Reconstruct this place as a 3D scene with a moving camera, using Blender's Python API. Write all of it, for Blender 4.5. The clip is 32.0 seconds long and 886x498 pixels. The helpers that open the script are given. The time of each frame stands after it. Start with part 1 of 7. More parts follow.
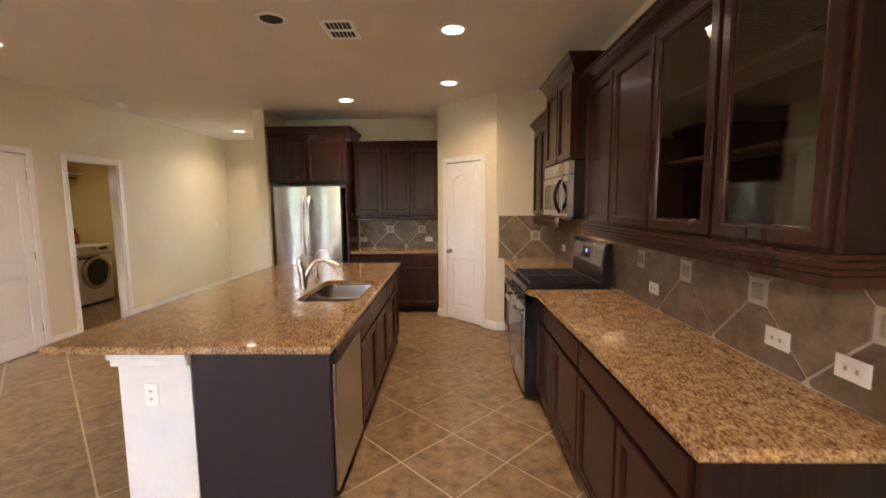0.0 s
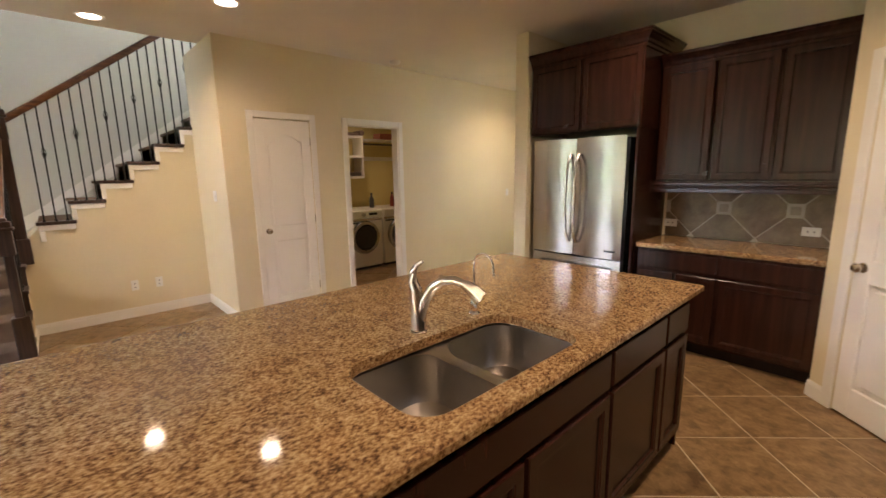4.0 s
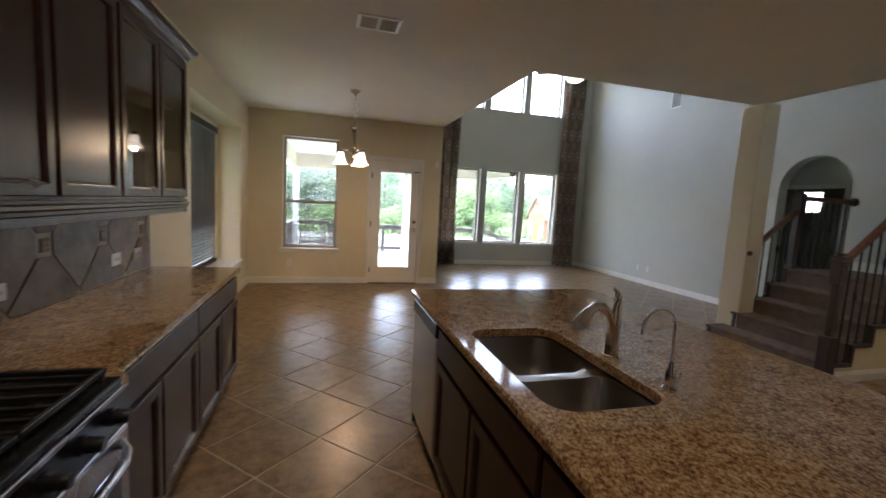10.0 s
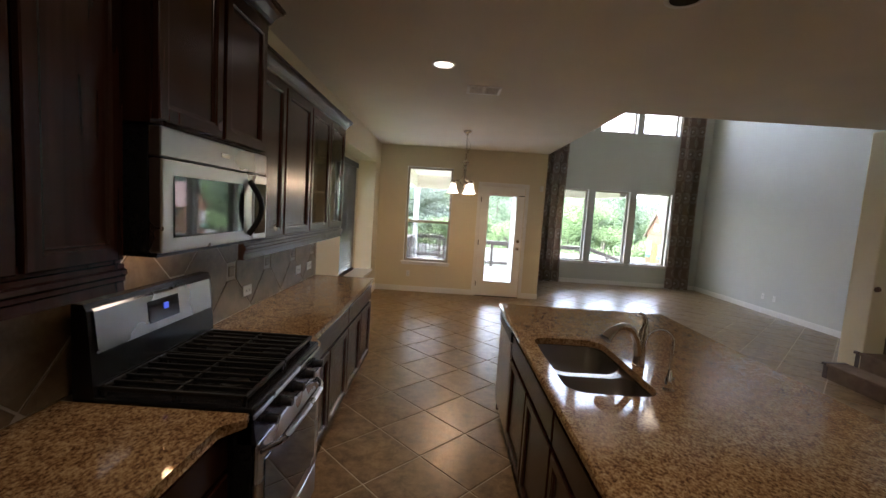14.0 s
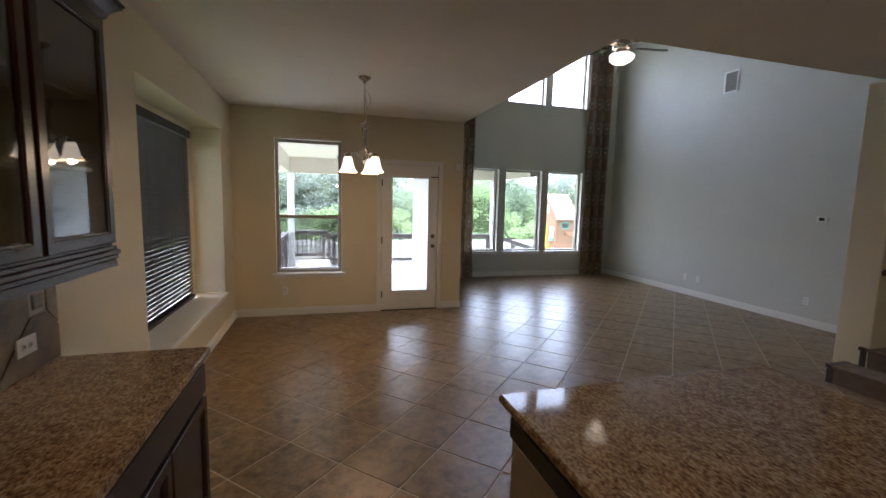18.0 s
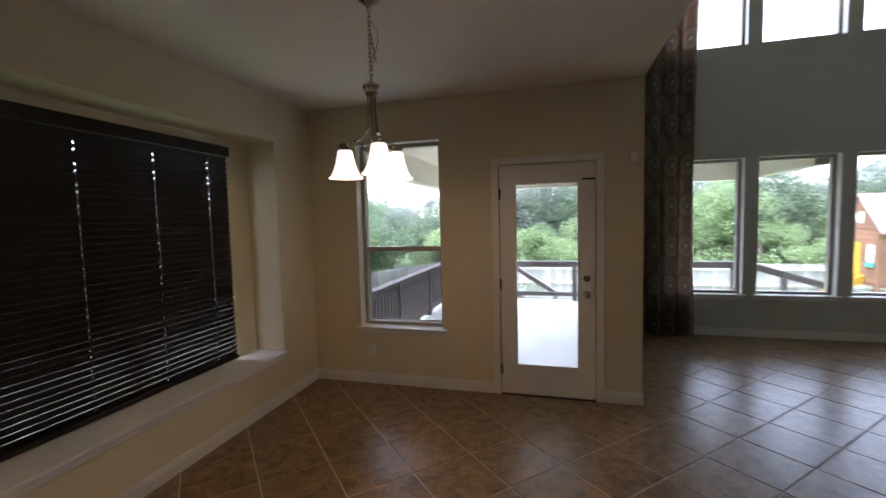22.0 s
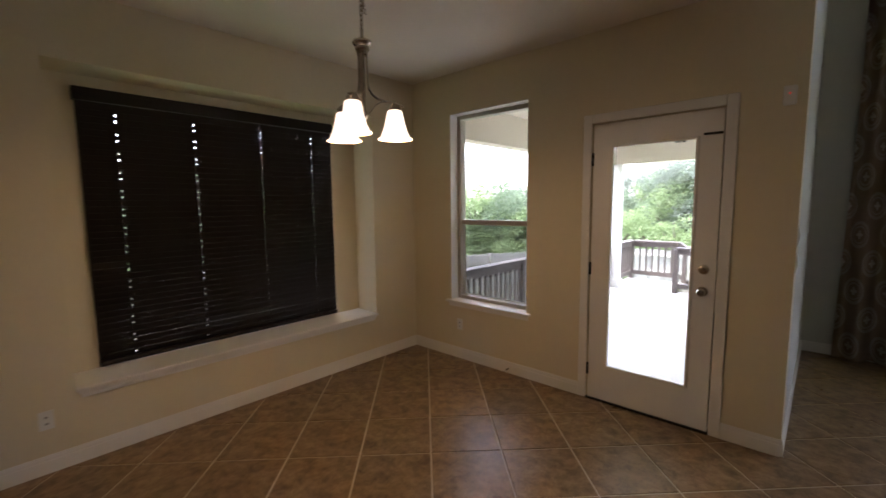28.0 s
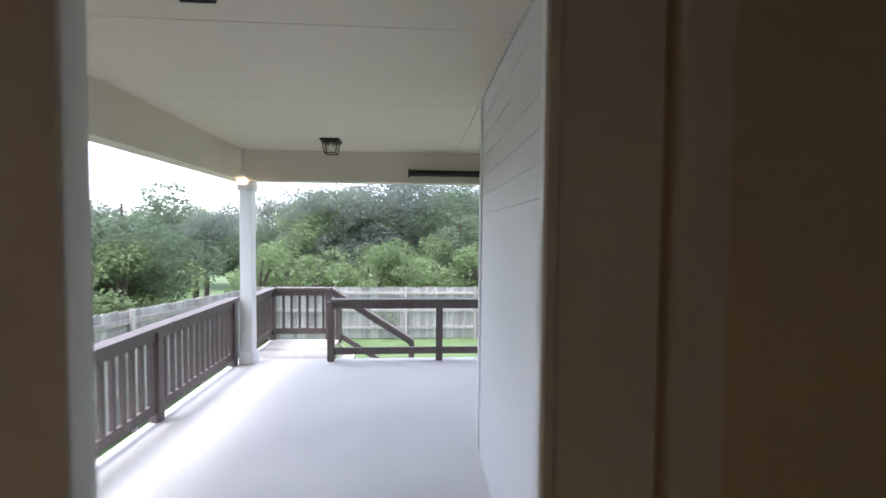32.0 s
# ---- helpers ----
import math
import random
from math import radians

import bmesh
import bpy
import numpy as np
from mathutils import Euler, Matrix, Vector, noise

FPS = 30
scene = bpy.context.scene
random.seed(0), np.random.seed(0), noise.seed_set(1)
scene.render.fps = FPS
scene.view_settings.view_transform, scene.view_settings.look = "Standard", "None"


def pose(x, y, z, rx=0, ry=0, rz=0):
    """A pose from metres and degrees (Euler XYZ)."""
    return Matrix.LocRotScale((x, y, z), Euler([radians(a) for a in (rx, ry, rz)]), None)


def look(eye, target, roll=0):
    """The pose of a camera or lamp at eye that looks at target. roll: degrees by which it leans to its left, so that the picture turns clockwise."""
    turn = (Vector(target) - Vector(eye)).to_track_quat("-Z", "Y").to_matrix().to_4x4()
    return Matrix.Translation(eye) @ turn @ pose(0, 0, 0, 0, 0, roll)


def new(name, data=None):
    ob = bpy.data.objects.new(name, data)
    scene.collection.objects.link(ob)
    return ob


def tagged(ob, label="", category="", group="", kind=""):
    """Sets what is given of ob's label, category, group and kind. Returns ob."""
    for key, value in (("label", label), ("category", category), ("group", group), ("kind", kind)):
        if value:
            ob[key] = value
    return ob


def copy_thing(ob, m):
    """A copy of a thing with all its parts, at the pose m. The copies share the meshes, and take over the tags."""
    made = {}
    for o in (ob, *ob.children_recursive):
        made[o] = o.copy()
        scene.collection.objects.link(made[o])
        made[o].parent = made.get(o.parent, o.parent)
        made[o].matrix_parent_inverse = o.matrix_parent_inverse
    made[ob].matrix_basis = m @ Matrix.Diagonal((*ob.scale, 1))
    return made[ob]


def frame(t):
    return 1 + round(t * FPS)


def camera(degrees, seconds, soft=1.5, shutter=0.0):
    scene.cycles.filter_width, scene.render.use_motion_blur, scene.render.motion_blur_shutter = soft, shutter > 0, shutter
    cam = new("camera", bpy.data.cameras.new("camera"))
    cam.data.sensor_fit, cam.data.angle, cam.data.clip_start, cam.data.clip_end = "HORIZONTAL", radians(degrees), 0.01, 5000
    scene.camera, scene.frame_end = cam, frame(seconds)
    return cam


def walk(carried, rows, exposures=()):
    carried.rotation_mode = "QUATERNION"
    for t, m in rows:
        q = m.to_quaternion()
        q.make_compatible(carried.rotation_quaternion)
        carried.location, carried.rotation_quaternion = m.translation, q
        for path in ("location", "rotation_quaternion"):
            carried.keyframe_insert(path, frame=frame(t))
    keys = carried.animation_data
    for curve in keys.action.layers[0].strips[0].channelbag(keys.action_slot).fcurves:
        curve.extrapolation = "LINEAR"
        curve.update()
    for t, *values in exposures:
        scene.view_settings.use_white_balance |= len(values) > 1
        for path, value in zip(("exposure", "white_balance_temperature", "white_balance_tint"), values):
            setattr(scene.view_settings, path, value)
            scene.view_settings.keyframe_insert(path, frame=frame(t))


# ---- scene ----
cam = camera(93.3, 32.0, shutter=0.35)
PATH = [
    (0, (0.294, -0.176, 1.581), (0.264, 1.813, 1.369), -0.4),
    (0.5, (0.299, -0.035, 1.644), (0.127, 1.952, 1.495), -0.1),
    (1, (0.297, 0.131, 1.656), (-0.11, 2.083, 1.506), 0.1),
    (1.5, (0.266, 0.408, 1.658), (-0.195, 2.342, 1.437), 0.0),
    (2, (0.274, 0.639, 1.688), (-0.279, 2.552, 1.494), -0.7),
    (2.5, (0.384, 0.961, 1.651), (-0.321, 2.822, 1.449), 0.3),
    (4.5, (0.382, 2.413, 1.515), (-1.166, 3.619, 1.132), -1.7),
    (5, (0.349, 2.759, 1.492), (-1.248, 3.897, 1.102), -1.5),
    (5.5, (0.283, 3.047, 1.498), (-1.506, 3.85, 1.104), -1.8),
    (6, (0.229, 3.255, 1.555), (-1.713, 3.591, 1.218), -3.2),
    (6.5, (0.214, 3.47, 1.633), (-1.762, 3.355, 1.345), -2.8),
    (7, (0.116, 3.658, 1.66), (-1.811, 3.181, 1.413), -3.9),
    (7.5, (0.015, 3.769, 1.717), (-1.824, 3.007, 1.523), -3.2),
    (8, (-0.022, 3.879, 1.707), (-1.715, 2.82, 1.601), -3.4),
    (8.5, (0.103, 3.986, 1.619), (-1.347, 2.61, 1.557), -1.7),
    (9, (0.199, 4.157, 1.579), (-1.016, 2.574, 1.441), -1.3),
    (9.5, (0.258, 4.321, 1.553), (-0.632, 2.535, 1.42), 1.1),
    (10, (0.292, 4.515, 1.508), (-0.238, 2.598, 1.294), 3.2),
    (10.5, (0.323, 4.706, 1.545), (-0.049, 2.759, 1.277), 2.8),
    (11, (0.252, 4.919, 1.599), (0.005, 2.954, 1.322), 2.7),
    (11.5, (0.222, 5.07, 1.646), (0.191, 3.087, 1.39), 2.8),
    (12, (0.199, 5.189, 1.671), (0.202, 3.204, 1.428), 1.6),
    (12.5, (0.222, 5.261, 1.678), (0.221, 3.279, 1.413), 3.1),
    (13, (0.239, 5.31, 1.684), (0.22, 3.322, 1.465), 3.8),
    (13.5, (0.241, 5.339, 1.688), (0.247, 3.348, 1.493), 3.8),
    (15.5, (0.251, 4.835, 1.704), (0.183, 2.842, 1.549), 3.2),
    (16, (0.312, 4.61, 1.7), (0.092, 2.623, 1.649), 2.9),
    (16.5, (0.381, 4.294, 1.684), (-0.038, 2.344, 1.536), 4.2),
    (17, (0.386, 3.941, 1.683), (-0.049, 1.993, 1.555), 1.2),
    (17.5, (0.417, 3.591, 1.666), (-0.028, 1.644, 1.554), 0.7),
    (18, (0.403, 3.204, 1.671), (-0.144, 1.293, 1.45), 1.4),
    (18.5, (0.293, 2.878, 1.651), (-0.219, 0.954, 1.456), 1.7),
    (19, (0.259, 2.492, 1.667), (-0.229, 0.565, 1.45), 1.9),
    (19.5, (0.161, 2.118, 1.671), (-0.361, 0.198, 1.458), 0.0),
    (20, (0.037, 1.792, 1.679), (-0.318, -0.168, 1.499), 0.2),
    (20.5, (-0.102, 1.475, 1.716), (-0.333, -0.503, 1.535), 0.8),
    (21, (-0.351, 1.265, 1.763), (-0.544, -0.717, 1.574), 0.2),
    (21.5, (-0.625, 1.083, 1.726), (-0.487, -0.904, 1.549), -0.8),
    (22, (-0.955, 0.921, 1.713), (-0.43, -1.003, 1.574), -1.4),
    (22.5, (-1.404, 0.796, 1.75), (-0.42, -0.944, 1.678), -1.1),
    (23, (-1.645, 0.681, 1.693), (-0.408, -0.888, 1.601), -1.9),
    (23.5, (-1.852, 0.523, 1.635), (-0.408, -0.855, 1.502), -2.3),
    (24, (-2.0, 0.525, 1.582), (-0.42, -0.697, 1.462), -2.7),
    (24.5, (-2.11, 0.527, 1.539), (-0.491, -0.638, 1.39), -4.6),
    (26.5, (-2.243, 0.569, 1.539), (-0.67, -0.651, 1.352), -5.1),
    (27, (-2.184, 0.536, 1.574), (-0.647, -0.717, 1.314), -3.6),
    (27.5, (-2.013, 0.389, 1.614), (-0.536, -0.936, 1.364), -0.6),
    (28, (-1.808, 0.18, 1.607), (-0.466, -1.288, 1.394), -0.6),
    (28.5, (-1.63, -0.122, 1.585), (-0.551, -1.796, 1.401), 1.1),
    (29, (-1.484, -0.464, 1.584), (-0.682, -2.288, 1.411), 0.9),
    (29.5, (-1.341, -0.771, 1.64), (-0.866, -2.705, 1.446), 0.4),
    (30, (-1.268, -1.099, 1.655), (-0.972, -3.067, 1.46), -0.2),
    (30.5, (-1.159, -1.466, 1.65), (-0.912, -3.45, 1.597), -0.8),
    (31, (-1.115, -1.855, 1.656), (-0.997, -3.848, 1.531), -1.7),
    (32, (-0.985, -2.577, 1.679), (-1.114, -4.571, 1.602), 0.5),
]
EXPOSURE = [(0, 5.38, 6130, 24), (1, 5.48, 6130, 24), (2, 5.42, 6180, 22), (5, 5.2, 6680, 23), (6, 5.3, 6530, 21), (7, 4.93, 6380, 19), (8, 4.82, 6080, 19), (9, 4.05, 5830, 19), (10, 3.6, 5680, 18), (11, 3.55, 5750, 18), (13, 3.6, 5830, 20), (16, 3.54, 6000, 18), (18, 3.14, 5680, 20), (19, 2.84, 5580, 20), (20, 2.66, 5580, 20), (21, 2.54, 5580, 20), (22, 2.45, 5730, 22), (23, 2.46, 5880, 23), (24, 2.52, 5980, 24), (28, 2.78, 6180, 24), (29, 2.7, 6180, 19), (30, 2.4, 5820, 23), (30.5, 2.06, 5850, 22), (31, 1.62, 5850, 22), (31.5, 1.5, 5900, 23), (32, 1.3, 5950, 23)]
walk(cam, [(t, look(eye, target, roll)) for t, eye, target, roll in PATH], EXPOSURE)

# ---- world, sun, large lights ----
world = bpy.data.worlds.new("sky")
world.use_nodes = True
scene.world = world
wn = world.node_tree.nodes
sky = wn.new("ShaderNodeTexSky")
sky.sky_type = "NISHITA"
sky.sun_disc = False
sky.sun_elevation = radians(74)
sky.sun_rotation = radians(80)
sky.air_density, sky.dust_density, sky.ozone_density = 1.0, 2.0, 1.0
wn["Background"].inputs["Strength"].default_value = 0.15
haze = wn.new("ShaderNodeHueSaturation")
haze.inputs["Saturation"].default_value, haze.inputs["Value"].default_value = 0.4, 2.05
world.node_tree.links.new(sky.outputs["Color"], haze.inputs["Color"])
world.node_tree.links.new(haze.outputs["Color"], wn["Background"].inputs["Color"])


def sun_lamp(strength, angle, elevation, azimuth):
    data = bpy.data.lights.new("sun", "SUN")
    data.energy, data.angle, data.color = strength, radians(angle), (1.0, 0.98, 0.95)
    ob = new("sun", data)
    ob.rotation_euler = Euler((radians(90 - elevation), 0, radians(azimuth)))
    return ob


sun_lamp(2.8, 20.0, 74, 112)


def spot(name, at, watts, colour, cone=120, radius=0.06, blend=0.6):
    data = bpy.data.lights.new(name, "SPOT")
    data.energy, data.color, data.spot_size, data.spot_blend, data.shadow_soft_size = watts, colour, radians(cone), blend, radius
    ob = new(name, data)
    ob.matrix_world = pose(*at)
    return ob


def bulb(name, at, watts, colour, radius=0.04):
    data = bpy.data.lights.new(name, "POINT")
    data.energy, data.color, data.shadow_soft_size = watts, colour, radius
    ob = new(name, data)
    ob.location = at
    return ob


WARM = (1.0, 0.77, 0.49)

# ---- materials ----
def material(name, base, rough=0.5, metal=0.0, vary=0.12, scale=3.0, fine=60.0, bump=0.0, bump_scale=120.0, spec=0.5, random_piece=0.0, coat=0.0):
    """A principled material with two scales of colour variation and fine relief."""
    m = bpy.data.materials.new(name)
    m.use_nodes = True
    nt = m.node_tree
    n, link = nt.nodes, nt.links.new
    b = n["Principled BSDF"]
    b.inputs["Metallic"].default_value = metal
    b.inputs["Specular IOR Level"].default_value = spec
    b.inputs["Coat Weight"].default_value = coat
    b.inputs["Coat Roughness"].default_value = 0.12
    co = n.new("ShaderNodeTexCoord")
    big = n.new("ShaderNodeTexNoise")
    big.inputs["Scale"].default_value, big.inputs["Detail"].default_value = scale, 4
    small = n.new("ShaderNodeTexNoise")
    small.inputs["Scale"].default_value, small.inputs["Detail"].default_value = fine, 3
    link(co.outputs["Object"], big.inputs["Vector"])
    link(co.outputs["Object"], small.inputs["Vector"])
    add = n.new("ShaderNodeMath")
    add.operation = "MULTIPLY_ADD"
    add.inputs[1].default_value = 0.4
    link(small.outputs["Fac"], add.inputs[0])
    link(big.outputs["Fac"], add.inputs[2])
    last = add.outputs[0]
    if random_piece:
        info = n.new("ShaderNodeObjectInfo")
        more = n.new("ShaderNodeMath")
        more.operation = "MULTIPLY_ADD"
        more.inputs[1].default_value = random_piece
        link(info.outputs["Random"], more.inputs[0])
        link(last, more.inputs[2])
        last = more.outputs[0]
    span = n.new("ShaderNodeMapRange")
    span.inputs["From Min"].default_value, span.inputs["From Max"].default_value = 0.4, 1.0 + random_piece
    span.inputs["To Min"].default_value, span.inputs["To Max"].default_value = 1.0 - vary, 1.0 + vary
    link(last, span.inputs["Value"])
    mix = n.new("ShaderNodeMix")
    mix.data_type, mix.blend_type = "RGBA", "MULTIPLY"
    mix.inputs[0].default_value = 1.0
    mix.inputs[6].default_value = (*base, 1)
    link(span.outputs["Result"], mix.inputs[7])
    link(mix.outputs[2], b.inputs["Base Color"])
    rr = n.new("ShaderNodeMapRange")
    rr.inputs["To Min"].default_value, rr.inputs["To Max"].default_value = max(0.02, rough * 0.8), min(1, rough * 1.2)
    link(big.outputs["Fac"], rr.inputs["Value"])
    link(rr.outputs["Result"], b.inputs["Roughness"])
    if bump:
        tex = n.new("ShaderNodeTexNoise")
        tex.inputs["Scale"].default_value, tex.inputs["Detail"].default_value = bump_scale, 2
        link(co.outputs["Object"], tex.inputs["Vector"])
        bn = n.new("ShaderNodeBump")
        bn.inputs["Strength"].default_value, bn.inputs["Distance"].default_value = bump, 0.004
        link(tex.outputs["Fac"], bn.inputs["Height"])
        link(bn.outputs["Normal"], b.inputs["Normal"])
    return m


def glow(name, colour, strength):
    m = bpy.data.materials.new(name)
    m.use_nodes = True
    b = m.node_tree.nodes["Principled BSDF"]
    b.inputs["Base Color"].default_value = (*colour, 1)
    b.inputs["Emission Color"].default_value = (*colour, 1)
    b.inputs["Emission Strength"].default_value = strength
    return m


def clear_glass(name, tint=(0.97, 0.99, 0.98), gloss=0.06):
    """A thin pane: mostly clear, with a share of mirror that grows at grazing angles."""
    m = bpy.data.materials.new(name)
    m.use_nodes = True
    nt = m.node_tree
    n, link = nt.nodes, nt.links.new
    n.remove(n["Principled BSDF"])
    t, g, mix, fr = n.new("ShaderNodeBsdfTransparent"), n.new("ShaderNodeBsdfGlossy"), n.new("ShaderNodeMixShader"), n.new("ShaderNodeLayerWeight")
    t.inputs["Color"].default_value = (*tint, 1)
    g.inputs["Roughness"].default_value = 0.02
    fr.inputs["Blend"].default_value = 0.5
    rise, share = n.new("ShaderNodeMath"), n.new("ShaderNodeMath")
    rise.operation, rise.inputs[1].default_value = "POWER", 5.0
    share.operation, share.inputs[1].default_value, share.inputs[2].default_value = "MULTIPLY_ADD", 0.55, gloss * 0.4
    link(fr.outputs["Facing"], rise.inputs[0])
    link(rise.outputs[0], share.inputs[0])
    link(share.outputs[0], mix.inputs[0])
    link(t.outputs[0], mix.inputs[1])
    link(g.outputs[0], mix.inputs[2])
    link(mix.outputs[0], n["Material Output"].inputs["Surface"])
    return m


def screen_mesh(name):
    """Fine grey insect mesh: half open, half thread."""
    m = bpy.data.materials.new(name)
    m.use_nodes = True
    nt = m.node_tree
    n, link = nt.nodes, nt.links.new
    n.remove(n["Principled BSDF"])
    hole, thread, mix = n.new("ShaderNodeBsdfTransparent"), n.new("ShaderNodeBsdfDiffuse"), n.new("ShaderNodeMixShader")
    thread.inputs["Color"].default_value = (0.10, 0.115, 0.125, 1)
    mix.inputs[0].default_value = 0.42
    link(hole.outputs[0], mix.inputs[1])
    link(thread.outputs[0], mix.inputs[2])
    link(mix.outputs[0], n["Material Output"].inputs["Surface"])
    return m


def granite():
    m = material("granite", (0.5, 0.36, 0.21), 0.065, 0, 0.25, 6, 90, 0.0, coat=0.04, spec=0.25)
    nt = m.node_tree
    n, link = nt.nodes, nt.links.new
    b = n["Principled BSDF"]
    co = n.new("ShaderNodeTexCoord")
    stretch = n.new("ShaderNodeMapping")
    stretch.inputs["Scale"].default_value = (1.0, 0.72, 1.0)
    stretch.inputs["Rotation"].default_value = (0, 0, 0.35)
    link(co.outputs["Object"], stretch.inputs["Vector"])
    grain = n.new("ShaderNodeTexNoise")
    grain.inputs["Scale"].default_value, grain.inputs["Detail"].default_value, grain.inputs["Roughness"].default_value = 92, 5, 0.72
    link(stretch.outputs["Vector"], grain.inputs["Vector"])
    ramp = n.new("ShaderNodeValToRGB")
    e = ramp.color_ramp.elements
    e[0].position, e[0].color = 0.30, (0.045, 0.025, 0.015, 1)
    e[1].position, e[1].color = 0.75, (0.56, 0.42, 0.255, 1)
    for p, c in ((0.40, (0.13, 0.066, 0.032, 1)), (0.47, (0.25, 0.142, 0.062, 1)), (0.56, (0.38, 0.252, 0.126, 1)), (0.65, (0.47, 0.343, 0.192, 1))):
        k = e.new(p)
        k.color = c
    blotch = n.new("ShaderNodeTexNoise")
    blotch.inputs["Scale"].default_value, blotch.inputs["Detail"].default_value, blotch.inputs["Roughness"].default_value = 20, 3, 0.6
    link(co.outputs["Object"], blotch.inputs["Vector"])
    shift = n.new("ShaderNodeMapRange")
    shift.clamp = False
    shift.inputs["From Min"].default_value, shift.inputs["From Max"].default_value = 0.3, 0.7
    shift.inputs["To Min"].default_value, shift.inputs["To Max"].default_value = -0.065, 0.055
    link(blotch.outputs["Fac"], shift.inputs["Value"])
    total = n.new("ShaderNodeMath")
    link(grain.outputs["Fac"], total.inputs[0])
    link(shift.outputs["Result"], total.inputs[1])
    link(total.outputs[0], ramp.inputs["Fac"])
    cell = n.new("ShaderNodeTexVoronoi")
    cell.inputs["Scale"].default_value = 170
    link(stretch.outputs["Vector"], cell.inputs["Vector"])
    speck = n.new("ShaderNodeMapRange")
    speck.inputs["From Min"].default_value, speck.inputs["From Max"].default_value = 0.18, 0.30
    link(cell.outputs["Distance"], speck.inputs["Value"])
    cloud = n.new("ShaderNodeTexNoise")
    cloud.inputs["Scale"].default_value = 9
    link(co.outputs["Object"], cloud.inputs["Vector"])
    gate = n.new("ShaderNodeMapRange")
    gate.inputs["From Min"].default_value, gate.inputs["From Max"].default_value = 0.50, 0.62
    link(cloud.outputs["Fac"], gate.inputs["Value"])
    keep = n.new("ShaderNodeMath")
    keep.operation = "MAXIMUM"
    flip = n.new("ShaderNodeMath")
    flip.operation = "SUBTRACT"
    flip.inputs[0].default_value = 1.0
    link(gate.outputs["Result"], flip.inputs[1])
    link(speck.outputs["Result"], keep.inputs[0])
    link(flip.outputs[0], keep.inputs[1])
    mix = n.new("ShaderNodeMix")
    mix.data_type = "RGBA"
    mix.inputs[6].default_value = (0.075, 0.042, 0.026, 1)
    link(keep.outputs[0], mix.inputs[0])
    link(ramp.outputs["Color"], mix.inputs[7])
    link(mix.outputs[2], b.inputs["Base Color"])
    return m


def stone_tile(name, a, b_, c, rough, joint_random=0.25, scale=7.0):
    """Mottled ceramic tile: clouded colour with veins, a shift from piece to piece."""
    m = material(name, a, rough, 0, 0.1, 5, 80, 0.05, 40, spec=0.32)
    nt = m.node_tree
    n, link = nt.nodes, nt.links.new
    co, info = n.new("ShaderNodeTexCoord"), n.new("ShaderNodeObjectInfo")
    isle = n.new("ShaderNodeNewGeometry")
    both = n.new("ShaderNodeMath")
    link(info.outputs["Random"], both.inputs[0])
    link(isle.outputs["Random Per Island"], both.inputs[1])
    shift = n.new("ShaderNodeVectorMath")
    shift.operation = "SCALE"
    shift.inputs[0].default_value = (13, 7, 5)
    link(both.outputs[0], shift.inputs["Scale"])
    move = n.new("ShaderNodeVectorMath")
    link(co.outputs["Object"], move.inputs[0])
    link(shift.outputs[0], move.inputs[1])
    cloud = n.new("ShaderNodeTexNoise")
    cloud.inputs["Scale"].default_value, cloud.inputs["Detail"].default_value, cloud.inputs["Roughness"].default_value, cloud.inputs["Distortion"].default_value = scale, 9, 0.72, 0.25
    link(move.outputs[0], cloud.inputs["Vector"])
    ramp = n.new("ShaderNodeValToRGB")
    e = ramp.color_ramp.elements
    e[0].position, e[0].color = 0.36, (*a, 1)
    e[1].position, e[1].color = 0.66, (*c, 1)
    e.new(0.5).color = (*b_, 1)
    link(cloud.outputs["Fac"], ramp.inputs["Fac"])
    wrap = n.new("ShaderNodeMath")
    wrap.operation = "FRACT"
    link(both.outputs[0], wrap.inputs[0])
    tone = n.new("ShaderNodeMapRange")
    tone.inputs["To Min"].default_value, tone.inputs["To Max"].default_value = 1 - joint_random, 1 + joint_random * 0.5
    link(wrap.outputs[0], tone.inputs["Value"])
    mix = n.new("ShaderNodeMix")
    mix.data_type, mix.blend_type = "RGBA", "MULTIPLY"
    mix.inputs[0].default_value = 1.0
    link(ramp.outputs["Color"], mix.inputs[6])
    link(tone.outputs["Result"], mix.inputs[7])
    link(mix.outputs[2], n["Principled BSDF"].inputs["Base Color"])
    return m


def brushed(name, base, rough, axis=2):
    m = material(name, base, rough, 1.0, 0.06, 2, 40)
    nt = m.node_tree
    n, link = nt.nodes, nt.links.new
    co, mp, tex, bn = n.new("ShaderNodeTexCoord"), n.new("ShaderNodeMapping"), n.new("ShaderNodeTexNoise"), n.new("ShaderNodeBump")
    sc = [500, 500, 500]
    sc[axis] = 6
    mp.inputs["Scale"].default_value = sc
    tex.inputs["Scale"].default_value = 1.0
    link(co.outputs["Object"], mp.inputs["Vector"])
    link(mp.outputs["Vector"], tex.inputs["Vector"])
    bn.inputs["Strength"].default_value, bn.inputs["Distance"].default_value = 0.08, 0.001
    link(tex.outputs["Fac"], bn.inputs["Height"])
    link(bn.outputs["Normal"], n["Principled BSDF"].inputs["Normal"])
    return m


